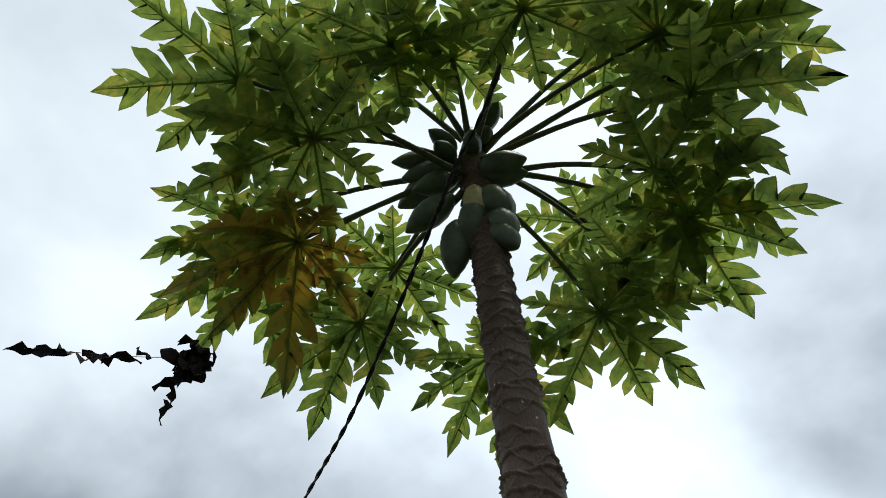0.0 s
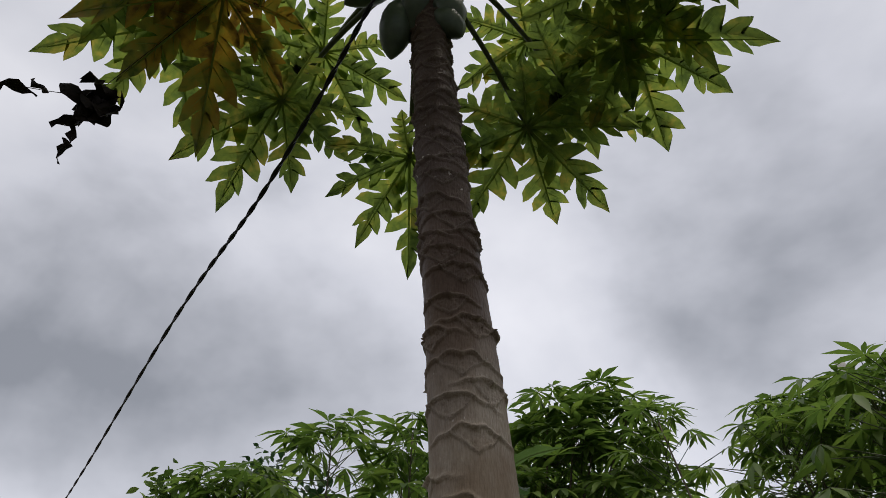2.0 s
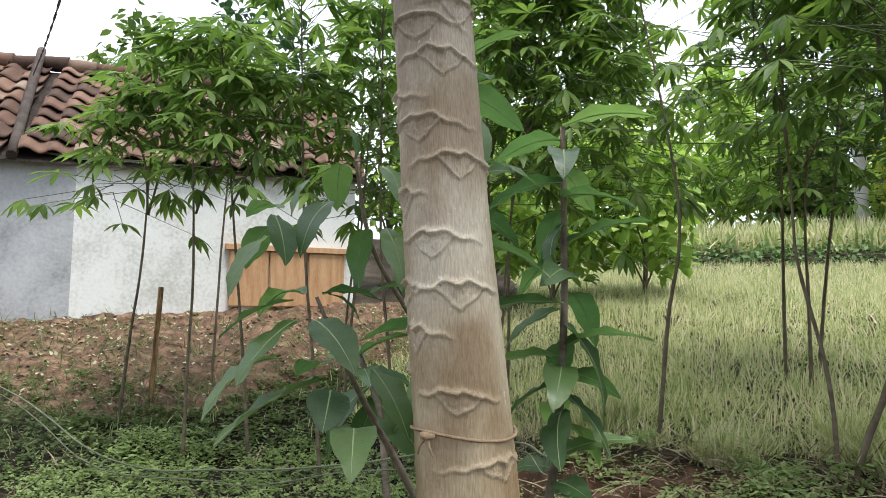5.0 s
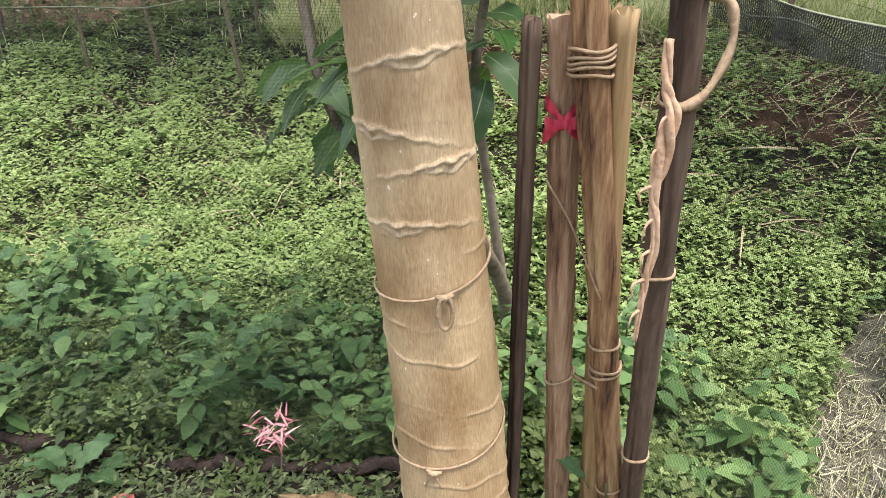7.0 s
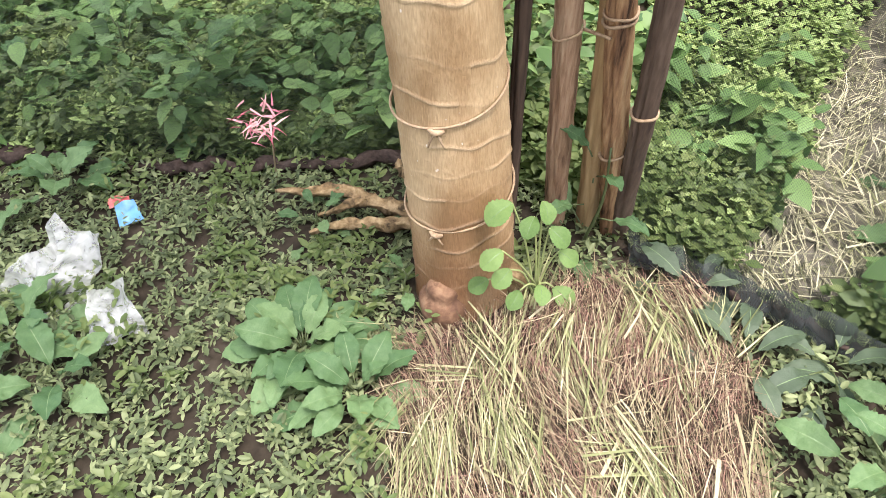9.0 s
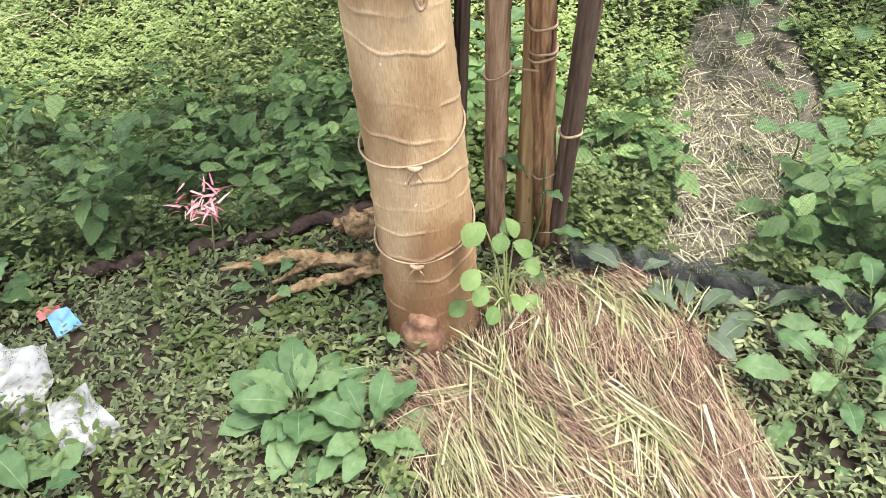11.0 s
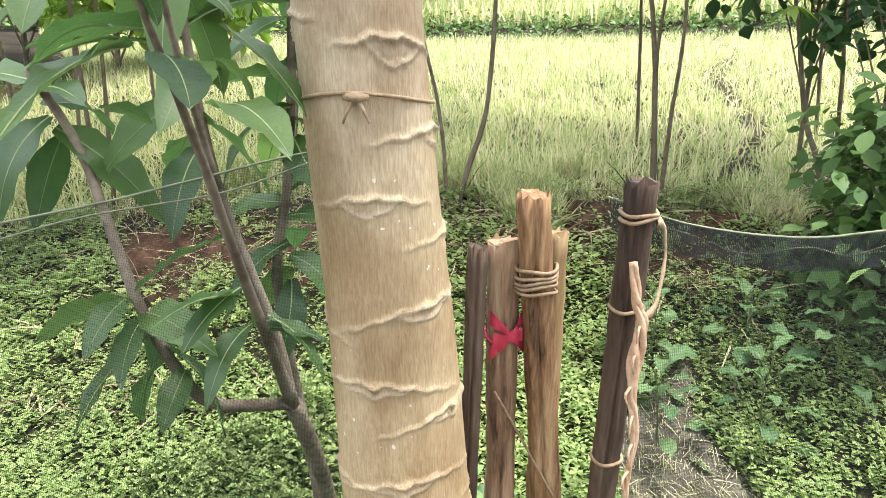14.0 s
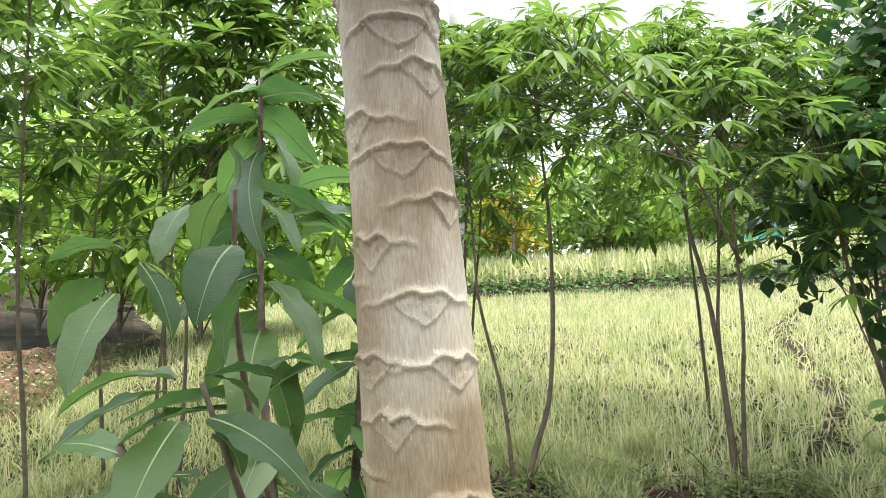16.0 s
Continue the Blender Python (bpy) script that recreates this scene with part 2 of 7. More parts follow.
M_MANGO = material("mango_leaf", [(0.042, 0.088, 0.031), (0.076, 0.14, 0.046), (0.125, 0.20, 0.062)], 5, 0.34, 0.4, 40, "piece", 0.6, through=0.44, spec=0.65)
M_MANGOVEIN = material("mango_midrib", [(0.20, 0.27, 0.12), (0.30, 0.36, 0.17)], 8, 0.5, 0.0)
M_MANGOSTEM = material("mango_stem", [(0.09, 0.066, 0.047), (0.18, 0.142, 0.105), (0.26, 0.22, 0.17)], 12, 0.85, 0.5, 60)
# Same weeds twice: darkened for shade near the net, brightened for light farther out.
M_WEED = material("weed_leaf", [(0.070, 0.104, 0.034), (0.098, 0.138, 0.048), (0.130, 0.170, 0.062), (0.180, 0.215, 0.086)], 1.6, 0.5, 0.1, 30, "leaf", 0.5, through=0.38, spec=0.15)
M_WEEDLIT = material("lit_weed_leaf", [(0.20, 0.268, 0.105), (0.25, 0.328, 0.13), (0.30, 0.38, 0.155), (0.37, 0.435, 0.19)], 1.6, 0.5, 0.1, 30, "leaf", 0.5, through=0.42, spec=0.15)
M_LOWWEED = material("low_weed_leaf", [(0.055, 0.074, 0.036), (0.100, 0.126, 0.058), (0.150, 0.182, 0.085), (0.24, 0.27, 0.135)], 1.6, 0.5, 0.1, 30, "leaf", 0.6, through=0.25, spec=0.2)
M_TALLWEED = material("tall_weed_leaf", [(0.055, 0.10, 0.036), (0.098, 0.17, 0.058), (0.165, 0.25, 0.092)], 2.2, 0.5, 0.2, 30, "leaf", 0.55, through=0.25, spec=0.2)
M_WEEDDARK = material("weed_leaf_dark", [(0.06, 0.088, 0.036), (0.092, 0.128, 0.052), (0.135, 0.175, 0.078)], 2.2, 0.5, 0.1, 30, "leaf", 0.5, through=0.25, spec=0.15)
M_BROAD = material("broad_weed_leaf", [(0.045, 0.095, 0.04), (0.085, 0.15, 0.062), (0.15, 0.225, 0.10)], 8, 0.5, 0.35, 35, "piece", 0.45, through=0.25, spec=0.2)
M_FIELD = material("onion_blade", [(0.185, 0.25, 0.09), (0.365, 0.41, 0.183), (0.545, 0.535, 0.315), (0.69, 0.625, 0.45)], 1.3, 0.6, 0.0, 30, "leaf", 0.6, through=0.4, spec=0.15)
M_CASSAVA = material("cassava_leaf", [(0.058, 0.105, 0.027), (0.105, 0.172, 0.041), (0.172, 0.25, 0.06)], 3, 0.48, 0.1, 30, "leaf", 0.55, through=0.44, spec=0.2)
M_CASSTEM = material("cassava_stem", [(0.10, 0.075, 0.05), (0.20, 0.16, 0.115)], 14, 0.85, 0.6, 40)
M_FARLEAF = material("far_foliage", [(0.042, 0.085, 0.025), (0.115, 0.19, 0.05), (0.21, 0.29, 0.08)], 1.2, 0.6, 0.0, 30, "leaf", 0.5, through=0.18, spec=0.15)
M_FARPALE = material("far_foliage_light", [(0.16, 0.26, 0.06), (0.27, 0.40, 0.09), (0.40, 0.50, 0.14)], 1.2, 0.6, 0.0, 30, "leaf", 0.5, through=0.35, spec=0.15)
M_DARKLEAF = material("dark_shrub_leaf", [(0.02, 0.05, 0.02), (0.04, 0.085, 0.03), (0.08, 0.14, 0.05)], 3, 0.5, 0.1, 30, "leaf", 0.5, through=0.22, spec=0.25)
M_LEAFRIB = material("pale_leaf_rib", [(0.10, 0.16, 0.065), (0.15, 0.22, 0.095)], 8, 0.5, 0.0)
M_SEEDLEAF = material("round_seedling_leaf", [(0.075, 0.14, 0.045), (0.125, 0.205, 0.066), (0.18, 0.265, 0.09)], 8, 0.5, 0.3, 35, "piece", 0.45, through=0.3, spec=0.2)
M_SHOOT = material("pale_shoot", [(0.20, 0.24, 0.09), (0.30, 0.33, 0.14)], 10, 0.5, 0.1)
M_STUB = material("stub_bark", [(0.06, 0.03, 0.018), (0.125, 0.065, 0.036), (0.21, 0.125, 0.072)], 22, 0.85, 0.8, 80)
M_BROADDARK = material("dull_weed_leaf", [(0.034, 0.052, 0.032), (0.056, 0.08, 0.048), (0.085, 0.11, 0.068)], 8, 0.5, 0.35, 35, "piece", 0.4, through=0.12, spec=0.25)
M_STRAW = material("straw_pale", [(0.045, 0.030, 0.019), (0.19, 0.145, 0.086), (0.40, 0.34, 0.22)], 3, 0.7, 0.0, 30, "leaf", 0.8, spec=0.15)
M_STRAWRED = material("straw_red", [(0.052, 0.021, 0.019), (0.187, 0.093, 0.072), (0.323, 0.212, 0.162)], 3, 0.75, 0.0, 30, "leaf", 0.8, spec=0.15)
M_STRAWGREEN = material("straw_green", [(0.09, 0.10, 0.042), (0.21, 0.215, 0.10), (0.33, 0.32, 0.185)], 3, 0.65, 0.0, 30, "leaf", 0.7, spec=0.15)
M_STRAWPALE = material("straw_sheath", [(0.18, 0.15, 0.085), (0.30, 0.27, 0.16), (0.40, 0.36, 0.24)], 3, 0.6, 0.0, 30, "leaf", 0.8, spec=0.25)
M_STRAWGREY = material("straw_grey", [(0.085, 0.08, 0.05), (0.24, 0.23, 0.145), (0.43, 0.40, 0.275)], 3, 0.75, 0.0, 30, "leaf", 0.8, spec=0.15)
M_REDSOIL = material("turned_red_soil", [(0.022, 0.012, 0.008), (0.06, 0.031, 0.02), (0.12, 0.07, 0.046)], 12, 0.95, 1.0, 45, spec=0.1)
M_ROOT = material("papaya_root", [(0.055, 0.036, 0.018), (0.21, 0.14, 0.07), (0.34, 0.245, 0.135)], 40, 0.85, 0.8, 110, spec=0.2)
M_POSTDARK = material("post_dark", [(0.026, 0.017, 0.012), (0.08, 0.052, 0.036), (0.14, 0.098, 0.07)], 8, 0.9, 0.6, 60, stretch=(2, 2, 0.25))
M_POSTBROWN = material("post_brown", [(0.035, 0.017, 0.009), (0.19, 0.10, 0.05), (0.32, 0.19, 0.095), (0.44, 0.30, 0.165)], 16, 0.85, 0.8, 90, stretch=(2.2, 2.2, 0.22))
M_POSTPALE = material("post_pale", [(0.06, 0.034, 0.020), (0.23, 0.135, 0.08), (0.35, 0.225, 0.14), (0.44, 0.315, 0.205)], 14, 0.8, 0.7, 90, stretch=(2.2, 2.2, 0.22))
M_BAMBOO = material("bamboo", [(0.19, 0.115, 0.052), (0.31, 0.205, 0.10), (0.42, 0.30, 0.155)], 7, 0.6, 0.3, 60, stretch=(2, 2, 0.2))
M_ROPE = material("rope_tan", [(0.22, 0.145, 0.085), (0.40, 0.29, 0.185)], 60, 0.85, 0.5, 200)
M_CLOTH = material("cloth_strip", [(0.38, 0.23, 0.14), (0.54, 0.37, 0.25)], 30, 0.9, 0.6, 120)
M_REDTIE = material("red_plastic_tie", [(0.35, 0.02, 0.05), (0.55, 0.05, 0.09)], 20, 0.45, 0.2)
M_NET = net_material("green_net", (0.015, 0.022, 0.018), 400.0, 0.125)
M_NETFOLD = net_material("green_net_folded", (0.012, 0.016, 0.014), 420.0, 0.42)
M_NETROPE = material("net_edge_cord", [(0.10, 0.115, 0.07), (0.20, 0.21, 0.14)], 40, 0.8, 0.3)
M_NETDARK = material("net_roll", [(0.018, 0.012, 0.010), (0.06, 0.042, 0.034)], 30, 0.8, 0.8, 120, spec=0.15)
M_WHITEWALL = material("limewash_wall", [(0.55, 0.55, 0.52), (0.76, 0.77, 0.76), (0.82, 0.83, 0.82)], 1.6, 0.9, 0.4, 30)
M_GREYWALL = material("grey_plaster", [(0.30, 0.31, 0.32), (0.45, 0.46, 0.48), (0.55, 0.56, 0.58)], 2.0, 0.9, 0.5, 30)
M_TILE = material("roof_tile_clay", [(0.045, 0.028, 0.022), (0.10, 0.055, 0.038), (0.17, 0.10, 0.07), (0.24, 0.19, 0.15)], 6, 0.9, 0.6, 30, "piece", 0.6)
M_PLANK = material("door_wood", [(0.40, 0.22, 0.11), (0.52, 0.31, 0.17), (0.60, 0.38, 0.22)], 5, 0.6, 0.25, 50, stretch=(3, 3, 0.4))
M_FASCIA = material("dark_wood", [(0.03, 0.022, 0.018), (0.08, 0.06, 0.05)], 8, 0.85, 0.4)
M_CABLE = material("black_cable", [(0.012, 0.012, 0.013), (0.025, 0.025, 0.027)], 30, 0.5, 0.1)
M_TARP = material("teal_tarp", [(0.02, 0.26, 0.26), (0.05, 0.40, 0.38)], 4, 0.5, 0.3)
M_PLASTIC = film_material()
M_BLUE = material("wrapper_blue", [(0.05, 0.16, 0.42), (0.12, 0.32, 0.62)], 20, 0.35, 0.3, 60)
M_RED = material("wrapper_red", [(0.45, 0.06, 0.07), (0.60, 0.20, 0.17)], 20, 0.4, 0.3)
M_YELLOWLEAF = material("yellow_bush_leaf", [(0.25, 0.28, 0.05), (0.45, 0.40, 0.07), (0.60, 0.52, 0.12)], 1.2, 0.6, 0.0, 30, "leaf", 0.5, through=0.35, spec=0.15)
M_PINK = material("pink_skins", [(0.42, 0.10, 0.14), (0.62, 0.26, 0.28), (0.70, 0.45, 0.42)], 20, 0.7, 0.2, 30, "leaf", 0.7)
M_CONCRETE = material("concrete_pole", [(0.30, 0.30, 0.28), (0.42, 0.42, 0.39)], 6, 0.9, 0.4)
M_PALEMETAL = material("pale_plaster", [(0.60, 0.60, 0.58), (0.74, 0.74, 0.72)], 3, 0.8, 0.2)

# ---------------------------------------------------------------- tools


def smooth_step(a, b, v):
    t = min(1.0, max(0.0, (v - a) / (b - a)))
    return t * t * (3 - 2 * t)


def nearness(x, y):
    """The terraces lie nearer to the path on the side of the field than on the side of the house."""
    r, az = math.hypot(x, y), math.degrees(math.atan2(x, y))
    return 1.0 - 0.24 * smooth_step(-10, 16, az) * smooth_step(1.5, 3.0, r) * (1 - smooth_step(5.0, 11.5, r))


def terrace(x, y):
    """Distance from the path, counted in terraces."""
    return math.hypot(x, y) / nearness(x, y)


def ground_z(x, y):
    """Height of the ground: level round the trunk, then rising in soft terraces away from the path."""
    k, r = nearness(x, y), terrace(x, y)
    steps = ((0, 0.0), (2.0, -0.03), (3.1, 0.12), (4.0, 0.38), (4.6, 0.55), (7.3, 1.10), (9.0, 1.62), (11.6, 2.15), (12.2, 2.42), (14.5, 2.85), (20, 3.4), (60, 5.0), (400, 12.0))
    z = steps[-1][1]
    for (a, za), (b, zb) in zip(steps, steps[1:]):
        if r < b:
            z = za + (zb - za) * (r - a) / (b - a)
            break
    z = 1.45 + (z - 1.45) * k
    side = min(1.0, max(0.0, (y + 0.35 * abs(x) + 0.6) / 1.6))
    mound = math.exp(-(x - 0.15) ** 2 - (y - 0.7) ** 2) * (0.06 + 0.09 * min(0.8, max(-0.5, x)))
    rough = 0.018 * noise.noise((x * 2.1, y * 2.1, 0.3)) + 0.012 * noise.noise((x * 7, y * 7, 1.7))
    return z * side + mound + rough - 0.03


def obj(name, verts, faces, mat, parent=None, label="", smooth=True):
    me = bpy.data.meshes.new(name)
    me.from_pydata([tuple(v) for v in verts], [], [tuple(q) for q in faces])
    if smooth:
        me.shade_smooth()
        for poly in me.polygons:
            if poly.loop_total > 6:
                poly.use_smooth = False
    me.materials.append(mat)
    ob = new(name, me)
    if parent:
        ob.parent = parent
    if label:
        ob["label"] = label
    return ob


def part(name, bm, mat, parent=None, label="", smooth=True):
    me = bpy.data.meshes.new(name)
    bm.normal_update()
    bm.to_mesh(me)
    bm.free()
    if smooth:
        me.shade_smooth()
    me.materials.append(mat)
    ob = new(name, me)
    if parent:
        ob.parent = parent
    if label:
        ob["label"] = label
    return ob


def thing(name, label, category, group="", kind="", at=(0, 0, 0)):
    ob = new(name)
    ob.location = at
    ob.empty_display_size = 0.05
    return tagged(ob, label, category, group, kind)


def smooth_line(points, n):
    """Catmull-Rom through the points."""
    p = [Vector(q) for q in points]
    p = [p[0] * 2 - p[1]] + p + [p[-1] * 2 - p[-2]]
    out, spans = [], len(p) - 3
    for i in range(n + 1):
        s = min(spans - 1e-6, i / n * spans)
        k, t = int(s), s - int(s)
        a, b, c, d = p[k:k + 4]
        out.append(0.5 * (2 * b + (c - a) * t + (2 * a - 5 * b + 4 * c - d) * t * t + (3 * b - a - 3 * c + d) * t ** 3))
    return out


def tube(points, radii, segs=8, n=None, caps=True, wob=0.0, seed=0):
    """Verts and faces of a tapered tube along points; radii: one or a list spread along it."""
    line = smooth_line(points, n) if n else [Vector(q) for q in points]
    m = len(line)
    radii = radii if isinstance(radii, (list, tuple)) else [radii]
    verts, faces = [], []
    ref = None
    for i, c in enumerate(line):
        d = (line[min(i + 1, m - 1)] - line[max(i - 1, 0)]).normalized()
        if ref is None:
            ref = d.orthogonal().normalized()
        ref = (ref - d * ref.dot(d)).normalized()
        oth = d.cross(ref)
        s = i / (m - 1) * (len(radii) - 1)
        k = min(int(s), len(radii) - 2) if len(radii) > 1 else 0
        r = radii[k] + (radii[k + 1] - radii[k]) * (s - k) if len(radii) > 1 else radii[0]
        for j in range(segs):
            a = 2 * math.pi * j / segs
            rr = r * (1 + wob * noise.noise((c.x * 30 + seed, c.z * 25 + j * 1.3, c.y * 30)))
            verts.append(c + (ref * math.cos(a) + oth * math.sin(a)) * rr)
    for i in range(m - 1):
        for j in range(segs):
            a, b = i * segs + j, i * segs + (j + 1) % segs
            faces.append((a, b, b + segs, a + segs))
    if caps:
        faces.append(tuple(range(segs - 1, -1, -1)))
        faces.append(tuple(range((m - 1) * segs, m * segs)))
    return verts, faces


def join(*pieces):
    verts, faces = [], []
    for v, q in pieces:
        o = len(verts)
        verts += list(v)
        faces += [tuple(i + o for i in face) for face in q]
    return verts, faces


def scatter(name, tv, tf, pos, yaw, tilt, roll, size, mat, parent=None, label="", squash=None):
    """One mesh of many copies of a small template: pos (n, 3), angles in radians, size (n,)."""
    tv = np.asarray(tv, float)
    n, k = len(pos), len(tv)
    v = np.repeat(tv[None], n, 0) * np.asarray(size)[:, None, None]
    if squash is not None:
        v[..., 0] *= np.asarray(squash)[:, None]
    cr, sr = np.cos(roll)[:, None], np.sin(roll)[:, None]
    x, y, z = v[..., 0], v[..., 1], v[..., 2]
    x, z = x * cr + z * sr, -x * sr + z * cr
    ct, st = np.cos(tilt)[:, None], np.sin(tilt)[:, None]
    y, z = y * ct - z * st, y * st + z * ct
    cy, sy = np.cos(yaw)[:, None], np.sin(yaw)[:, None]
    x, y = x * cy - y * sy, x * sy + y * cy
    w = np.stack([x, y, z], -1) + np.asarray(pos)[:, None, :]
    me = bpy.data.meshes.new(name)
    sizes = np.array([len(q) for q in tf])
    flat = np.concatenate([np.array(q) for q in tf])
    loops = (flat[None] + (np.arange(n) * k)[:, None]).ravel()
    totals = np.tile(sizes, n)
    me.vertices.add(n * k)
    me.vertices.foreach_set("co", w.ravel())
    me.loops.add(len(loops))
    me.loops.foreach_set("vertex_index", loops.astype(np.int32))
    me.polygons.add(len(totals))
    me.polygons.foreach_set("loop_start", np.r_[0, np.cumsum(totals)[:-1]].astype(np.int32))
    me.update(calc_edges=True)
    me.shade_smooth()
    me.materials.append(mat)
    ob = new(name, me)
    if parent:
        ob.parent = parent
    if label:
        ob["label"] = label
    return ob


# templates: base at the origin, growing along +y, face up along +z
OVAL_V = [(0, 0, 0), (0.26, 0.30, 0.05), (0.30, 0.58, 0.03), (0, 1.0, -0.12), (-0.30, 0.58, 0.03), (-0.26, 0.30, 0.05), (0, 0.5, -0.03)]
OVAL_F = [(0, 1, 6), (1, 2, 6), (2, 3, 6), (3, 4, 6), (4, 5, 6), (5, 0, 6)]
LANCE_V = [(0, 0, 0), (0.10, 0.35, 0.0), (0.11, 0.62, -0.05), (0, 1.0, -0.22), (-0.11, 0.62, -0.05), (-0.10, 0.35, 0.0), (0, 0.5, -0.05)]
LANCE_F = OVAL_F
BLADE_V = [(-0.02, 0, 0), (0.02, 0, 0), (0.017, 0.5, 0.02), (-0.017, 0.5, 0.02), (0, 1.0, -0.10)]
BLADE_F = [(0, 1, 2, 3), (3, 2, 4)]
SMALL_V = [(0, 0, 0), (0.27, 0.48, 0.05), (0, 1.0, -0.10), (-0.27, 0.48, 0.05), (0, 0.5, -0.03)]
SMALL_F = [(0, 1, 4), (1, 2, 4), (2, 3, 4), (3, 0, 4)]
ROUND_V = [(0, 0, 0), (0.19, 0.20, 0.05), (0.28, 0.48, 0.06), (0.19, 0.80, 0.01), (0, 1.0, -0.08), (-0.19, 0.80, 0.01), (-0.28, 0.48, 0.06), (-0.19, 0.20, 0.05), (0, 0.5, -0.03)]
LONG_V = [(0.72 * x, y, z) for x, y, z in ROUND_V]
NARROW_V = [(0.75 * x, y, z) for x, y, z in SMALL_V]
ROUND_F = [(k, (k + 1) % 8, 8) for k in range(8)]

# ---------------------------------------------------------------- ground


def build_ground():
    rings = [0.0]
    while rings[-1] < 420:
        rings.append(rings[-1] + max(0.05, rings[-1] * 0.035))
    segs = 150
    verts, faces = [(0.0, 0.8, ground_z(0, 0.8))], []
    for r in rings[1:]:
        for j in range(segs):
            a = 2 * math.pi * j / segs
            x, y = r * math.cos(a), 0.8 + r * math.sin(a)
            verts.append((x, y, ground_z(x, y)))
    for j in range(segs):
        faces.append((0, 1 + j, 1 + (j + 1) % segs))
    for i in range(len(rings) - 2):
        for j in range(segs):
            a, b = 1 + i * segs + j, 1 + i * segs + (j + 1) % segs
            faces.append((a, a + segs, b + segs, b))
    g = obj("ground", verts, faces, M_SOIL)
    tagged(g, "damp brown garden soil rising in soft terraces", "ground", kind="structure")


build_ground()

# ---------------------------------------------------------------- papaya tree


def axis(z):
    foot = 0.045 * max(0.0, 1.0 - max(z, 0.0) / 1.05)
    return Vector((0.080 - 0.0336 * z - 0.0332 * z * z + 0.0063 * z ** 3, 0.7931 + foot + 0.1723 * z - 0.1074 * z * z + 0.018 * z ** 3, z))


def stem(z):
    """The axis, bent a little towards the path below the crown."""
    if z < 2.6:
        return axis(z)
    k = (z - 2.6) / 0.65
    a = axis(2.6).lerp(Vector((-0.168, 0.742, 3.25)), k)
    b = axis(z)
    return b.lerp(a, min(1, k * 1.2))


def girth(z):
    return 1.03 * (0.0945 - 0.0153 * z - 0.0084 * z * z + 0.0025 * z ** 3)


papaya = thing("papaya_tree", "tall papaya tree with scarred pale trunk, green fruit, lobed leaves", "tree", at=axis(0.0))


# leaf scars on the side towards the path: height, compass angle
SCARS_LOW = ((0.858, -118), (0.944, -62), (0.985, -138), (1.075, -86), (1.156, -22),
             (1.194, -128), (1.265, -45), (1.351, -93), (1.432, -148), (1.490, -80), (1.492, -172), (1.556, -110), (1.616, -160), (1.660, -66))
SCARS_HIGH = ((1.710, -118), (1.748, -172), (1.800, -77), (1.847, -110), (1.874, -44), (1.912, -88), (1.958, -132), (1.978, -54), (2.015, -98), (2.078, -69), (2.116, -104),
              (2.150, -140), (2.160, -30), (2.194, -74), (2.238, -119), (2.300, -87), (2.340, -140), (2.350, -35), (2.394, -67), (2.425, -98), (2.488, -48), (2.500, -130))


def scars():
    """The measured side, then golden-angle scars for the far side and the young stem."""
    out = list(SCARS_LOW) + list(SCARS_HIGH)
    z, n = 0.5, 0
    while z < 3.12:
        a = (137.5 * n) % 360
        if z > 2.54 or 15 < a < 165:
            out.append((z, a))
        z += 0.040 if z < 2.5 else 0.024
        n += 1
    return out


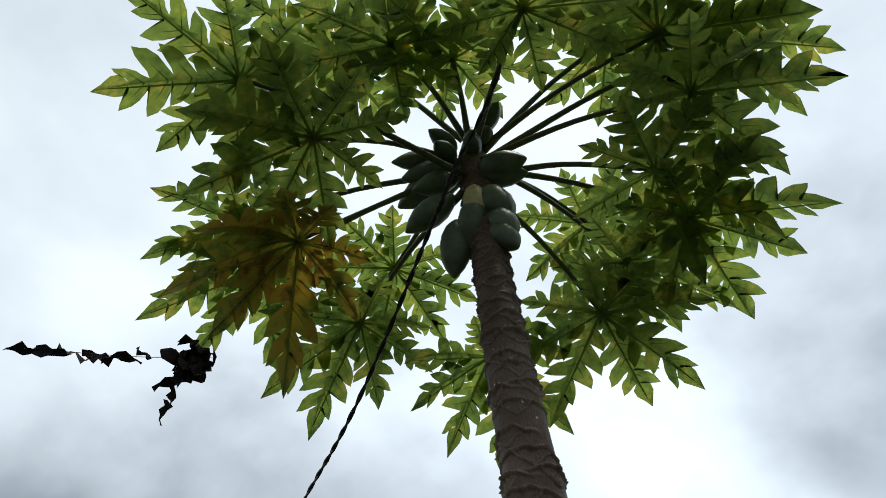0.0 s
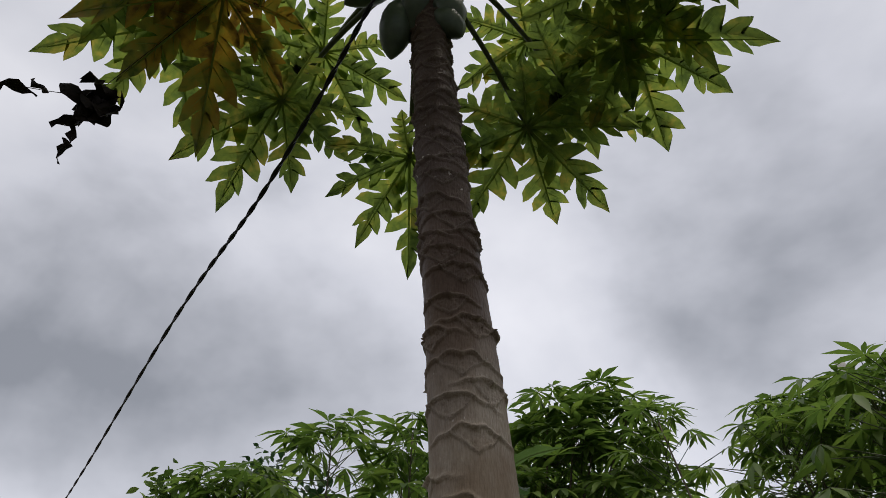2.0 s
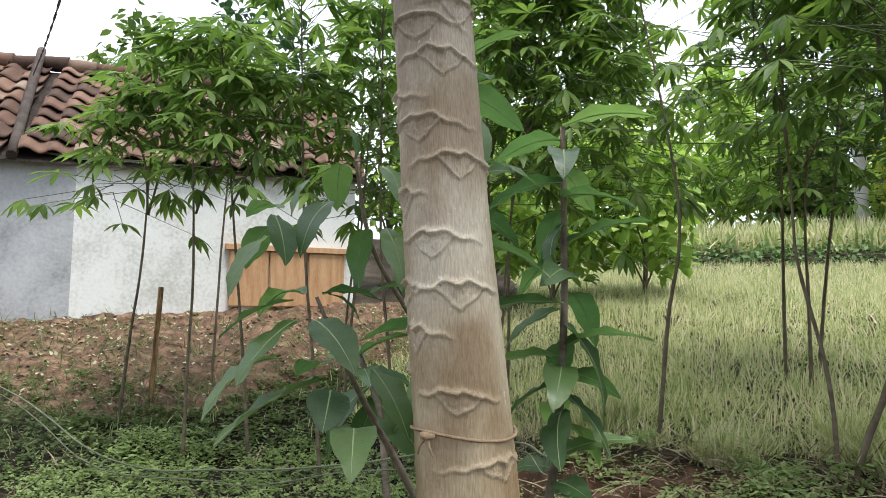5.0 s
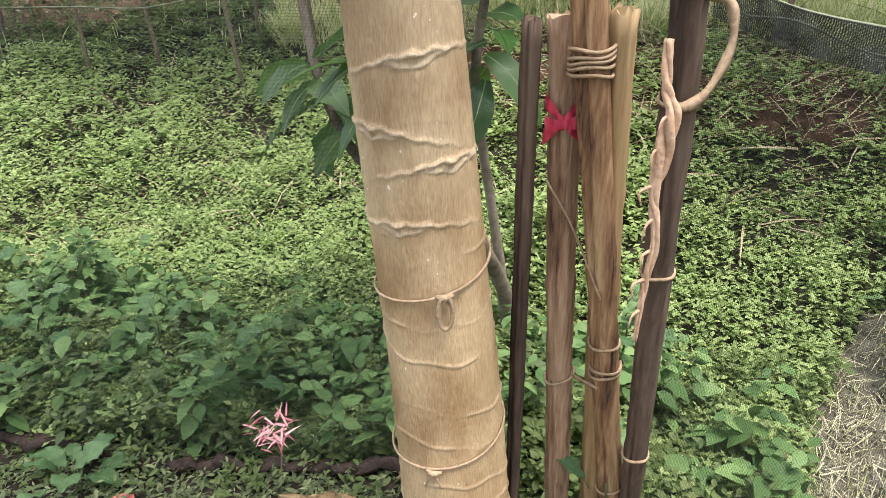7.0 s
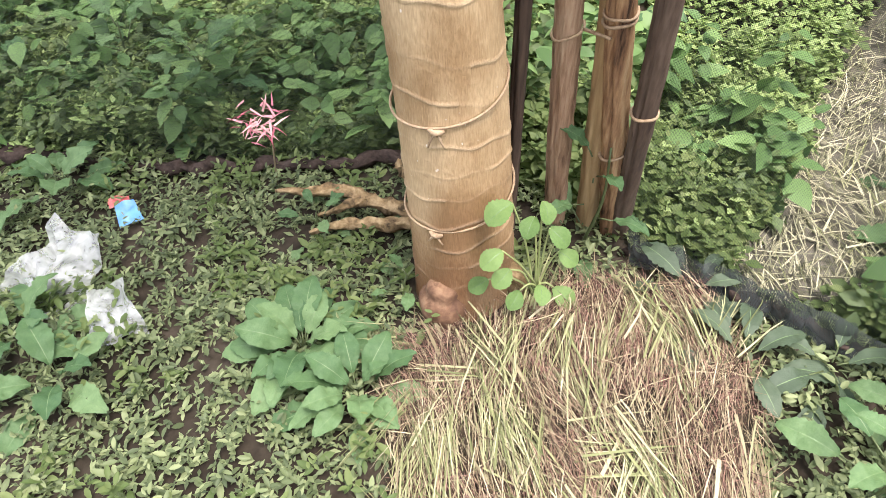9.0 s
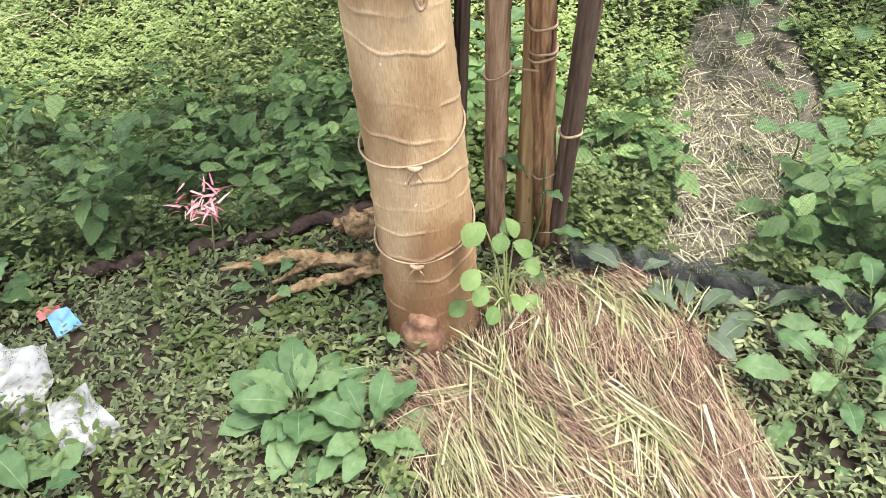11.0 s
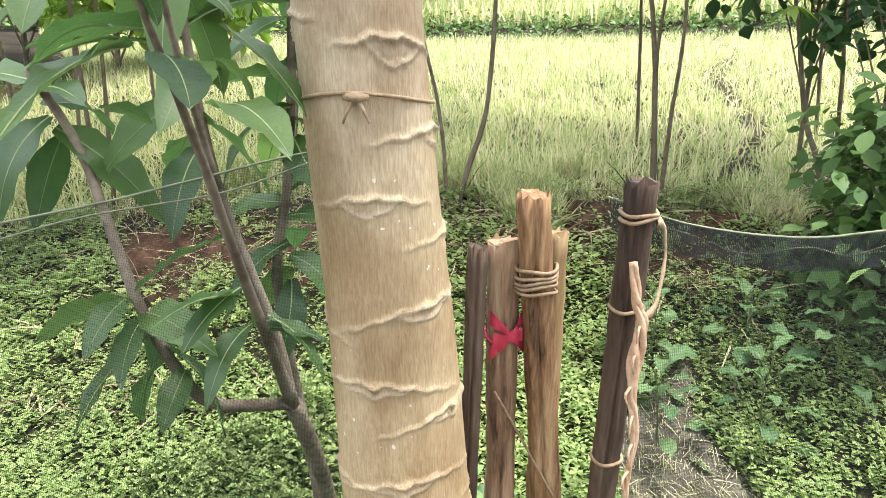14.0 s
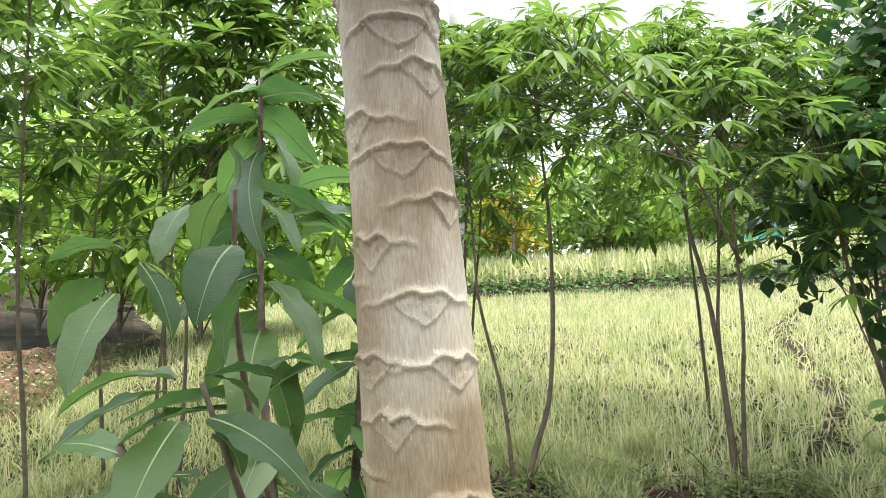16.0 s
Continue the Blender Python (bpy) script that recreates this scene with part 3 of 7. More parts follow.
def build_trunk():
    segs, step, top = 170, 0.0027, 3.16
    z = np.arange(-0.12, top, step)
    th = np.arange(segs) / segs * 2 * np.pi
    Z, T = np.meshgrid(z, th, indexing="ij")
    R = girth(Z)
    H, pale = np.zeros_like(Z), np.zeros_like(Z)
    r = np.random.default_rng(3)
    grit = r.normal(size=Z.shape)
    for zs, deg in scars():
        rad = girth(zs)
        lo, hi = np.searchsorted(z, zs - 0.09), np.searchsorted(z, zs + 0.07)
        zz = Z[lo:hi]
        u = ((T[lo:hi] - radians(deg) + np.pi) % (2 * np.pi) - np.pi) * rad
        old = min(1, max(0, (1.45 - zs) / 0.35))
        wide = (0.030 + 0.010 * old) * r.uniform(0.85, 1.15)
        deep = 0.030 - 0.016 * old
        v = zz - zs + r.uniform(-0.18, 0.18) * u * old + 0.0016 * np.sin(u * 210 + zs * 40)
        au = np.abs(u) / wide
        low = -deep * np.clip(1 - au, 0, 1) ** 0.85
        high = (0.008 - 0.004 * old) * np.sin(np.pi * np.clip(au * 0.9 + 0.12, 0, 1)) - 0.002
        inside = (v > low) & (v < high) & (au < 1)
        amp = 1.25 - 0.5 * old
        h = np.where(inside, 0.0006 + 0.0006 * grit[lo:hi], 0.0)
        h = h + 0.0028 * amp * np.exp(-((v - low) / 0.0016) ** 2) * (au < 1.02)
        h = h + 0.0040 * np.exp(-((u / 0.0055) ** 2 + ((v - high - 0.001) / 0.0045) ** 2))
        wing = np.where(au < 1, high, high - 0.16 * (au - 1) * wide + 0.0)
        reach = np.clip(1 - (au - 0.7) / (1.3 + 0.9 * r.random()), 0, 1) ** 0.6
        d = v - wing
        ridge = np.where(d > 0, np.exp(-(d / (0.0024 + 0.0016 * (1 - old))) ** 2), np.exp(-(d / 0.0017) ** 2))
        h = h + (0.0054 - 0.0022 * old) * reach * ridge
        if old > 0.3:
            h = h + 0.0009 * np.exp(-((u / 0.0022) ** 2)) * (v < low) * (v > -0.05)
        H[lo:hi] += h
        mark = np.clip(reach * ridge * np.where(d > 0, 0.7, 1) + np.exp(-((v - low) / 0.0018) ** 2) * (au < 1.02) + 0.25 * inside, 0, 1)
        pale[lo:hi] = np.maximum(pale[lo:hi], mark * (0.18 + 0.20 * old))
    young = np.clip((Z - 1.75) / 0.3, 0, 1)
    H *= 1 + 0.35 * young
    lump = r.normal(size=Z.shape)
    for _ in range(3):
        lump = (lump + np.roll(lump, 1, 0) + np.roll(lump, -1, 0) + np.roll(lump, 1, 1) + np.roll(lump, -1, 1)) / 3.2
    H += 0.00022 * lump * (0.25 + young)
    for _ in range(150):
        zc, tc = r.uniform(0.1, 1.4), r.uniform(0, 2 * np.pi)
        lo, hi = np.searchsorted(z, zc - 0.02), np.searchsorted(z, zc + 0.02)
        w = r.uniform(0.0015, 0.0035)
        H[lo:hi] += r.uniform(-0.0012, 0.0018) * np.exp(-(((T[lo:hi] - tc) * 0.08 / w) ** 2 + ((Z[lo:hi] - zc) / w) ** 2))
    for zs in (0.13, 0.17, 0.205, 0.25, 0.30, 0.345, 0.40, 0.485, 0.56, 0.66, 0.72):
        line = np.exp(-((Z - zs - 0.02 * np.sin(T + zs * 9) - 0.003 * np.sin(T * 7 + zs * 50)) / 0.0022) ** 2) * (0.3 + 0.7 * (np.sin(T * 1.5 + zs * 31) > -0.2))
        H += 0.0022 * line
        pale = np.maximum(pale, 0.15 * line)
    H += 0.0022 * np.sin(T * 3 + Z * 4) + 0.0015 * np.sin(T * 5 - Z * 9)
    foot = np.clip((0.16 - Z) / 0.2, 0, 1)
    H += 0.008 * foot ** 2 * (1 + 0.6 * np.sin(4 * T + 0.8))
    R = R + H
    ax = np.array([stem(q) for q in z])
    X, Y = ax[:, 0:1] + R * np.cos(T), ax[:, 1:2] + R * np.sin(T)
    verts = np.stack([X, Y, Z], -1).reshape(-1, 3)
    m = len(z)
    i, j = np.meshgrid(np.arange(m - 1), np.arange(segs), indexing="ij")
    a, b = i * segs + j, i * segs + (j + 1) % segs
    faces = np.stack([a, b, b + segs, a + segs], -1).reshape(-1, 4)
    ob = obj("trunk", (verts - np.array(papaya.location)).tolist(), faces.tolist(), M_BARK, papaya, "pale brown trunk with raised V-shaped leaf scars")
    at = ob.data.attributes.new("scar", "FLOAT", "POINT")
    at.data.foreach_set("value", pale.ravel().astype(np.float32))
    return ob


build_trunk()
CROWN = stem(3.22)


# one side of a lobe in lengths of it: the foot of each slit, and the tip of the side lobe that follows it
SLITS = ((0.06, 0.18), (0.042, 0.335), (0.04, 0.50), (0.034, 0.66), (0.027, 0.80))
TIPS = ((0.17, 0.365), (0.245, 0.55), (0.24, 0.72), (0.17, 0.875))


def lobe_edge(q, wide):
    """Outline of one half of a lobe: rounded side lobes that lean forwards to a point, with a narrow slit between them."""
    pts = [(0.03, 0.0), SLITS[0]]
    for (x0, y0), (tx, ty), (x1, y1) in zip(SLITS, TIPS, SLITS[1:]):
        tx, ty = tx * wide * q.uniform(0.78, 1.18), ty + q.uniform(-0.03, 0.03)
        out = tx - x0
        pts += [(x0 + out * 0.30, y0 + 0.04), (x0 + out * 0.62, y0 + (ty - y0) * 0.34), (x0 + out * 0.88, y0 + (ty - y0) * 0.60), (x0 + out * 0.92, y0 + (ty - y0) * 0.80), (tx, ty)]
        pts += [(x1 + (tx - x1) * 0.70, ty - (ty - y1) * 0.16), (x1 + (tx - x1) * 0.44, ty - (ty - y1) * 0.52), (x1 + (tx - x1) * 0.20, ty - (ty - y1) * 0.94), (x1, y1 - 0.008)]
    pts += [(0.085 * wide, 0.84), (0.080 * wide, 0.90), (0.035, 0.965), (0.0, 1.03)]
    return pts


def papaya_leaf(centre, out_dir, radius, droop, mat, seed, fold=0.0, lobes=8):
    """A palmate blade at the end of its stalk, each lobe cut again into side lobes; out_dir: the way its middle lobe points."""
    q = random.Random(seed)
    d = Vector(out_dir).normalized()
    up = Vector((0, 0, 1))
    across = d.cross(up).normalized()
    up = across.cross(d).normalized()
    bm, vb = bmesh.new(), bmesh.new()
    spread, feet = 150, []

    def put(fx, fy, lift=0.0):
        rr = math.hypot(fx, fy) / radius
        z = -droop * radius * rr ** 2 + lift * rr ** 1.5 + 0.008 * math.sin(29 * fx + 2.0 * seed) * math.cos(23 * fy)
        return Vector(centre) + across * fx + d * fy + up * (z - fold * abs(fx)) - papaya.location

    for i in range(lobes):
        f = i / (lobes - 1) * 2 - 1
        ang = radians(spread * f + q.uniform(-5, 5))
        ln = radius * (1.06 - 0.32 * abs(f) ** 1.5) * q.uniform(0.90, 1.10)
        ca, sa = math.cos(ang), math.sin(ang)
        lift = q.uniform(-0.16, 0.16) * radius
        twist = q.uniform(-0.3, 0.3)
        bow = q.uniform(-0.10, 0.10)

        def at(x, y):
            x = x + bow * y * y
            return put((x * ca + y * sa) * ln, (-x * sa + y * ca) * ln, lift + (twist * x + 0.25 * abs(x)) * ln)

        rib = [bm.verts.new(at(0, t)) for t in (0.0, 0.15, 0.33, 0.50, 0.66, 0.80)]
        tip = bm.verts.new(at(0, 1.03))
        sides = []
        for sgn in (-1, 1):
            edge = lobe_edge(q, q.uniform(0.92, 1.10))
            vs = [bm.verts.new(at(sgn * x, y)) for x, y in edge[:-1]]
            cuts = [0, 1, 10, 19, 28, 37]
            for k in range(5):
                bm.faces.new([rib[k]] + vs[cuts[k]:cuts[k + 1] + 1] + [rib[k + 1]])
            bm.faces.new([rib[5]] + vs[37:] + [tip])
            sides.append(vs[1])
            for (x0, y0), (tx, ty) in zip(SLITS, TIPS):
                vb.faces.new([vb.verts.new(at(sgn * x, y) - up * 0.003) for x, y in ((0, y0 + 0.02), (0, y0 + 0.032), (tx * 0.75 * sgn * sgn, y0 + (ty - y0) * 0.72))])
        feet.append(sides)
        vb.faces.new([vb.verts.new(at(x, y) - up * 0.004) for x, y in ((-0.014, 0), (0.014, 0), (0.005, 0.92), (-0.005, 0.92))])
    hub = bm.verts.new(put(0, 0))
    for (_, a), (b, _) in zip(feet, feet[1:]):
        mid = bm.verts.new((a.co + b.co) * 0.55 - hub.co * 0.10)
        bm.faces.new((hub, a, mid, b))
    bmesh.ops.triangulate(bm, faces=bm.faces[:], ngon_method="EAR_CLIP")
    blade = part("leaf", bm, mat, papaya)
    part("vein", vb, M_VEIN, blade)
    return blade


def petiole(a, b, sag, r0, r1, mat):
    a, b = Vector(a), Vector(b)
    mid = (a + b) / 2 + Vector((0, 0, sag))
    v, q = tube([a, mid, b], [r0, r1 * 1.1, r1], 8, 10)
    obj("petiole", [p - papaya.location for p in v], q, mat, papaya)


# blade centre, size, droop, dying
LEAVES_LOW = (
    ((-0.502, 0.475, 2.98), 0.30, 0.30, 0), ((-0.632, 0.715, 2.92), 0.26, 0.7, 1), ((-0.583, 1.045, 2.95), 0.29, 0.40, 0),
    ((-0.250, 1.275, 2.95), 0.27, 0.50, 0), ((0.101, 1.180, 2.95), 0.30, 0.40, 0), ((0.205, 1.095, 3.05), 0.26, 0.40, 0),
    ((0.366, 0.930, 2.95), 0.28, 0.35, 0), ((0.307, 0.794, 3.00), 0.27, 0.35, 0), ((0.42, 0.63, 3.05), 0.25, 0.45, 0), ((-0.83, 0.84, 3.02), 0.28, 0.45, 0))
LEAVES_HIGH = (
    ((0.398, 0.537, 3.25), 0.33, 0.28, 0), ((0.285, 0.566, 3.40), 0.33, 0.28, 0), ((0.066, 0.354, 3.15), 0.28, 0.30, 0),
    ((-0.149, 0.470, 3.30), 0.31, 0.25, 0), ((-0.62, 0.29, 3.00), 0.28, 0.30, 0), ((-0.291, 0.375, 3.25), 0.30, 0.25, 0),
    ((-0.50, 0.387, 3.40), 0.33, 0.30, 0), ((0.124, 1.10, 3.30), 0.30, 0.35, 0), ((-0.80, 0.67, 3.00), 0.25, 0.35, 0), ((-0.505, 1.05, 3.20), 0.30, 0.35, 0), ((0.56, 0.60, 3.28), 0.26, 0.40, 0))
LEAVES = LEAVES_LOW + LEAVES_HIGH


def build_crown():
    for i, (c, size, droop, dying) in enumerate(LEAVES):
        way = Vector(c) - CROWN
        way.z = -0.10
        q = random.Random(i * 7 + 1)
        way.rotate(Euler((0, 0, q.uniform(-0.25, 0.25))))
        papaya_leaf(c, way, size, droop, M_PAPYELLOW if dying else M_PAPLEAF, i + 1, fold=0.25 if dying else 0.03)
        start = CROWN + Vector((way.x, way.y, 0)).normalized() * 0.03 + Vector((0, 0, q.uniform(-0.10, 0.04) + 0.35 * (c[2] - 3.15)))
        petiole(start, c, 0.05 if not dying else 0.0, 0.011, 0.007, M_PETIOLE)
build_crown()


def fruit(tip, stem, fat, mat, label=""):
    """A papaya hanging from the stem: a ridged, pear-like body with a small tip."""
    a, b = Vector(stem), Vector(tip)
    d = (b - a)
    ln = d.length
    d.normalize()
    ref = d.orthogonal().normalized()
    oth = d.cross(ref)
    prof = ((0, 0.20), (0.06, 0.42), (0.16, 0.70), (0.32, 0.94), (0.50, 1.0), (0.68, 0.88), (0.82, 0.62), (0.92, 0.34), (0.97, 0.18), (1.0, 0.05))
    segs, verts, faces = 20, [], []
    for t, w in prof:
        for j in range(segs):
            an = 2 * math.pi * j / segs
            r = fat * w * (1 + 0.035 * math.cos(5 * an))
            verts.append(a + d * ln * t + (ref * math.cos(an) + oth * math.sin(an)) * r - papaya.location)
    for i in range(len(prof) - 1):
        for j in range(segs):
            x, y = i * segs + j, i * segs + (j + 1) % segs
            faces.append((x, y, y + segs, x + segs))
    faces.append(tuple(range(segs - 1, -1, -1)))
    faces.append(tuple(range((len(prof) - 1) * segs, len(prof) * segs)))
    obj("fruit", verts, faces, mat, papaya, label)


# stalk end, tip, half width
FRUIT_BIG = (
    ((-0.152, 0.758, 3.003), (-0.186, 0.814, 2.840), 0.044), ((-0.215, 0.780, 2.945), (-0.232, 0.839, 2.775), 0.041), ((-0.161, 0.748, 3.052), (-0.153, 0.782, 2.896), 0.037),
    ((-0.132, 0.758, 3.040), (-0.069, 0.778, 2.889), 0.042), ((-0.119, 0.785, 2.944), (-0.063, 0.778, 2.816), 0.038), ((-0.120, 0.786, 2.891), (-0.062, 0.791, 2.775), 0.034),
    ((-0.155, 0.752, 3.148), (-0.005, 0.717, 3.080), 0.040), ((-0.160, 0.755, 3.120), (-0.010, 0.765, 3.090), 0.036), ((-0.215, 0.740, 3.150), (-0.390, 0.776, 3.085), 0.044))
FRUIT_YOUNG = (
    ((-0.205, 0.748, 3.127), (-0.326, 0.720, 3.059), 0.034), ((-0.220, 0.761, 3.048), (-0.352, 0.773, 2.933), 0.040), ((-0.230, 0.730, 3.220), (-0.382, 0.670, 3.162), 0.031),
    ((-0.215, 0.738, 3.181), (-0.362, 0.709, 3.120), 0.034), ((-0.215, 0.735, 3.207), (-0.243, 0.640, 3.161), 0.029), ((-0.210, 0.730, 3.274), (-0.262, 0.628, 3.228), 0.028),
    ((-0.160, 0.747, 3.221), (-0.140, 0.640, 3.181), 0.028), ((-0.150, 0.737, 3.288), (-0.092, 0.668, 3.232), 0.028), ((-0.135, 0.720, 3.322), (-0.054, 0.617, 3.271), 0.030))


def build_fruit():
    for i, (a, b, fat) in enumerate(FRUIT_BIG + FRUIT_YOUNG):
        fruit(b, a, fat, M_FRUITPALE if i == 2 else M_FRUIT, "pale ripening fruit" if i == 2 else "")


build_fruit()
bud = tube([stem(3.12), stem(3.2) + Vector((0, 0, 0.03)), stem(3.24) + Vector((0, 0, 0.18))], [0.040, 0.043, 0.015], 16, 8)
obj("shoot", [p - papaya.location for p in bud[0]], bud[1], M_PETIOLE, papaya, "green growing tip of the stem")


def build_foot():
    """Surface roots and the pale stub at the foot."""
    lo = papaya.location
    runs = [([(0.06, 0.90, 0.13), (0.01, 0.99, 0.075), (-0.07, 1.055, 0.055), (-0.168, 1.135, 0.04), (-0.23, 1.15, 0.03), (-0.325, 1.198, 0.0)], [0.026, 0.021, 0.018, 0.017, 0.013, 0.005]),
            ([(0.04, 0.93, 0.11), (0.0, 0.985, 0.065), (-0.097, 1.018, 0.035), (-0.18, 1.045, 0.02), (-0.245, 1.06, -0.01)], [0.020, 0.017, 0.016, 0.012, 0.006]),
            ([(0.07, 0.95, 0.22), (0.045, 1.04, 0.15), (0.01, 1.12, 0.09), (-0.03, 1.22, 0.02)], [0.045, 0.042, 0.036, 0.016]),
            ([(0.15, 0.81, 0.10), (0.19, 0.76, 0.06), (0.25, 0.69, 0.0)], [0.025, 0.015, 0.006]),
            ([(-0.10, 1.08, 0.055), (-0.16, 1.085, 0.035), (-0.23, 1.10, 0.0)], [0.012, 0.010, 0.004])]
    for pts, r in runs:
        v, f = tube(pts, [0.74 * w for w in r], 14, 48, wob=1.5, seed=len(pts))
        obj("root", [p - lo for p in v], f, M_ROOT, papaya, "knobbly tan surface root")
    prof = [(0.092, 0.020), (0.088, 0.031), (0.076, 0.037), (0.066, 0.035), (0.060, 0.041), (0.050, 0.052), (0.030, 0.057), (0.010, 0.052), (-0.06, 0.045)]
    verts, faces, n = [], [], 18
    for z, r in prof:
        for j in range(n):
            a = 2 * math.pi * j / n
            verts.append(Vector((0.026 + 0.85 * r * math.cos(a), 0.775 + 0.95 * r * math.sin(a), 0.035 + 0.90 * z + 0.004 * math.sin(a * 2) + 0.002 * math.sin(a * 5))) - lo)
    for i in range(len(prof) - 1):
        for j in range(n):
            a, b = i * n + j, i * n + (j + 1) % n
            faces.append((a, a + n, b + n, b))
    faces.append(tuple(range(n)))
    obj("stub", verts, faces, M_STUB, papaya, "brown ringed stub at the foot")


build_foot()


def build_withered():
    """A dead leaf hanging from the crown by a thread."""
    lo = papaya.location
    q = random.Random(9)
    v, f = tube([(-0.66, 0.72, 2.86), (-0.80, 0.77, 2.72), (-0.90, 0.81, 2.64)], [0.0008], 5, 6)
    obj("thread", [p - lo for p in v], f, M_DRY, papaya)
    bm = bmesh.new()

    def scrap(c, d, ln, w):
        d = Vector(d).normalized()
        x = d.orthogonal().normalized()
        x.rotate(Matrix.Rotation(q.uniform(0, 6), 3, d))
        nn = d.cross(x)
        rows = []
        for i in range(6):
            t = i / 5
            hw = w * (0.25 + math.sin(math.pi * t)) * q.uniform(0.4, 1.1)
            p = Vector(c) + d * ln * (t - 0.5) + nn * q.uniform(-0.012, 0.012)
            rows.append([bm.verts.new(p + x * hw * s + nn * 0.012 * abs(s) * q.uniform(-1, 1) - lo) for s in (-1, 0, 1)])
        for a, b in zip(rows, rows[1:]):
            for i in range(2):
                bm.faces.new((a[i], a[i + 1], b[i + 1], b[i]))

    for i in range(5):
        t = i / 4
        scrap(Vector((-1.30, 0.695, 2.655)).lerp(Vector((-1.07, 0.78, 2.65)), t), (1, 0.36, q.uniform(-0.3, 0.3)), 0.10, 0.017)
    scrap((-1.02, 0.79, 2.67), (0.6, 0.2, -0.5), 0.06, 0.020)
    for i in range(16):
        scrap(Vector((-0.90, 0.80, 2.64)) + Vector((q.uniform(-0.05, 0.05), q.uniform(-0.02, 0.05), q.uniform(-0.04, 0.03))), (q.uniform(-1, 1), q.uniform(-0.4, 0.6), q.uniform(-1, 1)), 0.09, 0.021)
    for i in range(3):
        scrap(Vector((-0.92, 0.83, 2.60)).lerp(Vector((-0.955, 0.875, 2.53)), i / 2), (-0.3, 0.5, -0.6), 0.06, 0.012)
    v, f = tube([(-1.31, 0.69, 2.655), (-1.05, 0.785, 2.655), (-0.88, 0.81, 2.635)], [0.0009], 5, 8)
    tagged(part("withered_leaf", bm, M_DRY, papaya), "black shrivelled leaf scraps", kind="stuff")
    obj("thread", [p - lo for p in v], f, M_DRY, papaya)


build_withered()

# ---------------------------------------------------------------- house


def build_house():
    h = thing("house", "whitewashed village house with a weathered clay tile roof", "house", at=(-4.01, 6.33, 1.0))
    o = Vector(h.location)
    A, B = Vector((-4.01, 6.33, 0.00)), Vector((-1.43, 7.75, 0.00))
    C = Vector((-7.47, 5.20, 0.00))

    def wall(p, q, z0, z1, mat, name, thick=0.14):
        d = (q - p).normalized()
        n = Vector((-d.y, d.x, 0))
        bm = bmesh.new()
        for a, b in ((p, q),):
            vs = [bm.verts.new(x - o) for x in (a + Vector((0, 0, z0)), b + Vector((0, 0, z0)), b + Vector((0, 0, z1)), a + Vector((0, 0, z1)))]
            ws = [bm.verts.new(v.co + n * thick) for v in vs]
            bm.faces.new(vs)
            bm.faces.new(ws[::-1])
            for i in range(4):
                bm.faces.new((vs[i], ws[i], ws[(i + 1) % 4], vs[(i + 1) % 4]))
        bmesh.ops.recalc_face_normals(bm, faces=bm.faces[:])
        return part(name, bm, mat, h, smooth=False)

    tagged(wall(A, B, 0.4, 2.92, M_WHITEWALL, "wall"), "stained white limewashed wall")
    tagged(wall(C, A, 0.2, 2.92, M_GREYWALL, "wall"), "grey plastered wall")
    d = (B - A).normalized()
    n = Vector((d.y, -d.x, 0))
    # shuttered wooden panel in the white wall
    p0 = A + d * 1.50
    for k in range(3):
        a = p0 + d * (0.44 * k) + n * 0.03
        bm = bmesh.new()
        bmesh.ops.create_cube(bm, size=1.0)
        bmesh.ops.scale(bm, vec=(0.425, 0.05, 0.62), verts=bm.verts)
        bmesh.ops.bevel(bm, geom=bm.edges[:], offset=0.012, segments=2, affect="EDGES")
        rot = Matrix.Translation(a + d * 0.22 + Vector((0, 0, 1.71)) - o) @ Matrix.Rotation(math.atan2(d.y, d.x), 4, "Z")
        bmesh.ops.transform(bm, matrix=rot, verts=bm.verts)
        part("shutter", bm, M_PLANK, h, "orange-brown wooden shutter", smooth=False)
    bm = bmesh.new()
    bmesh.ops.create_cube(bm, size=1.0)
    bmesh.ops.scale(bm, vec=(1.40, 0.08, 0.06), verts=bm.verts)
    bmesh.ops.transform(bm, matrix=Matrix.Translation(p0 + d * 0.66 + n * 0.04 + Vector((0, 0, 2.055)) - o) @ Matrix.Rotation(math.atan2(d.y, d.x), 4, "Z"), verts=bm.verts)
    part("lintel", bm, M_PLANK, h, smooth=False)
    # roof: two slopes of overlapping pan tiles
    slopes = [(Vector((-4.42, 6.02, 2.89)), Vector((-1.27, 7.70, 2.97)), Vector((-5.02, 7.60, 4.32)), Vector((-1.87, 9.23, 4.37))),
              (Vector((-7.87, 4.75, 3.02)), Vector((-4.42, 6.02, 2.89)), Vector((-8.27, 6.30, 4.17)), Vector((-5.02, 7.60, 4.32)))]
    tile = []
    nx, ny = 9, 4
    tv, tq = [], []
    for j in range(ny + 1):
        for i in range(nx + 1):
            x, y = i / nx, j / ny
            tv.append((x * 0.25, y * 0.30, 0.030 * math.sin(x * 2 * math.pi) + 0.012 - 0.035 * y))
    for j in range(ny):
        for i in range(nx):
            a = j * (nx + 1) + i
            tq.append((a, a + 1, a + nx + 2, a + nx + 1))
    me = bpy.data.meshes.new("roof_tile")
    tv2 = tv + [(x, y, z - 0.014) for x, y, z in tv]
    k = len(tv)
    tq2 = tq + [tuple(i + k for i in f[::-1]) for f in tq] + [(i, i + k, i + 1 + k, i + 1) for i in range(nx)]
    me.from_pydata(tv2, [], tq2)
    me.shade_smooth()
    me.materials.append(M_TILE)
    q = random.Random(5)
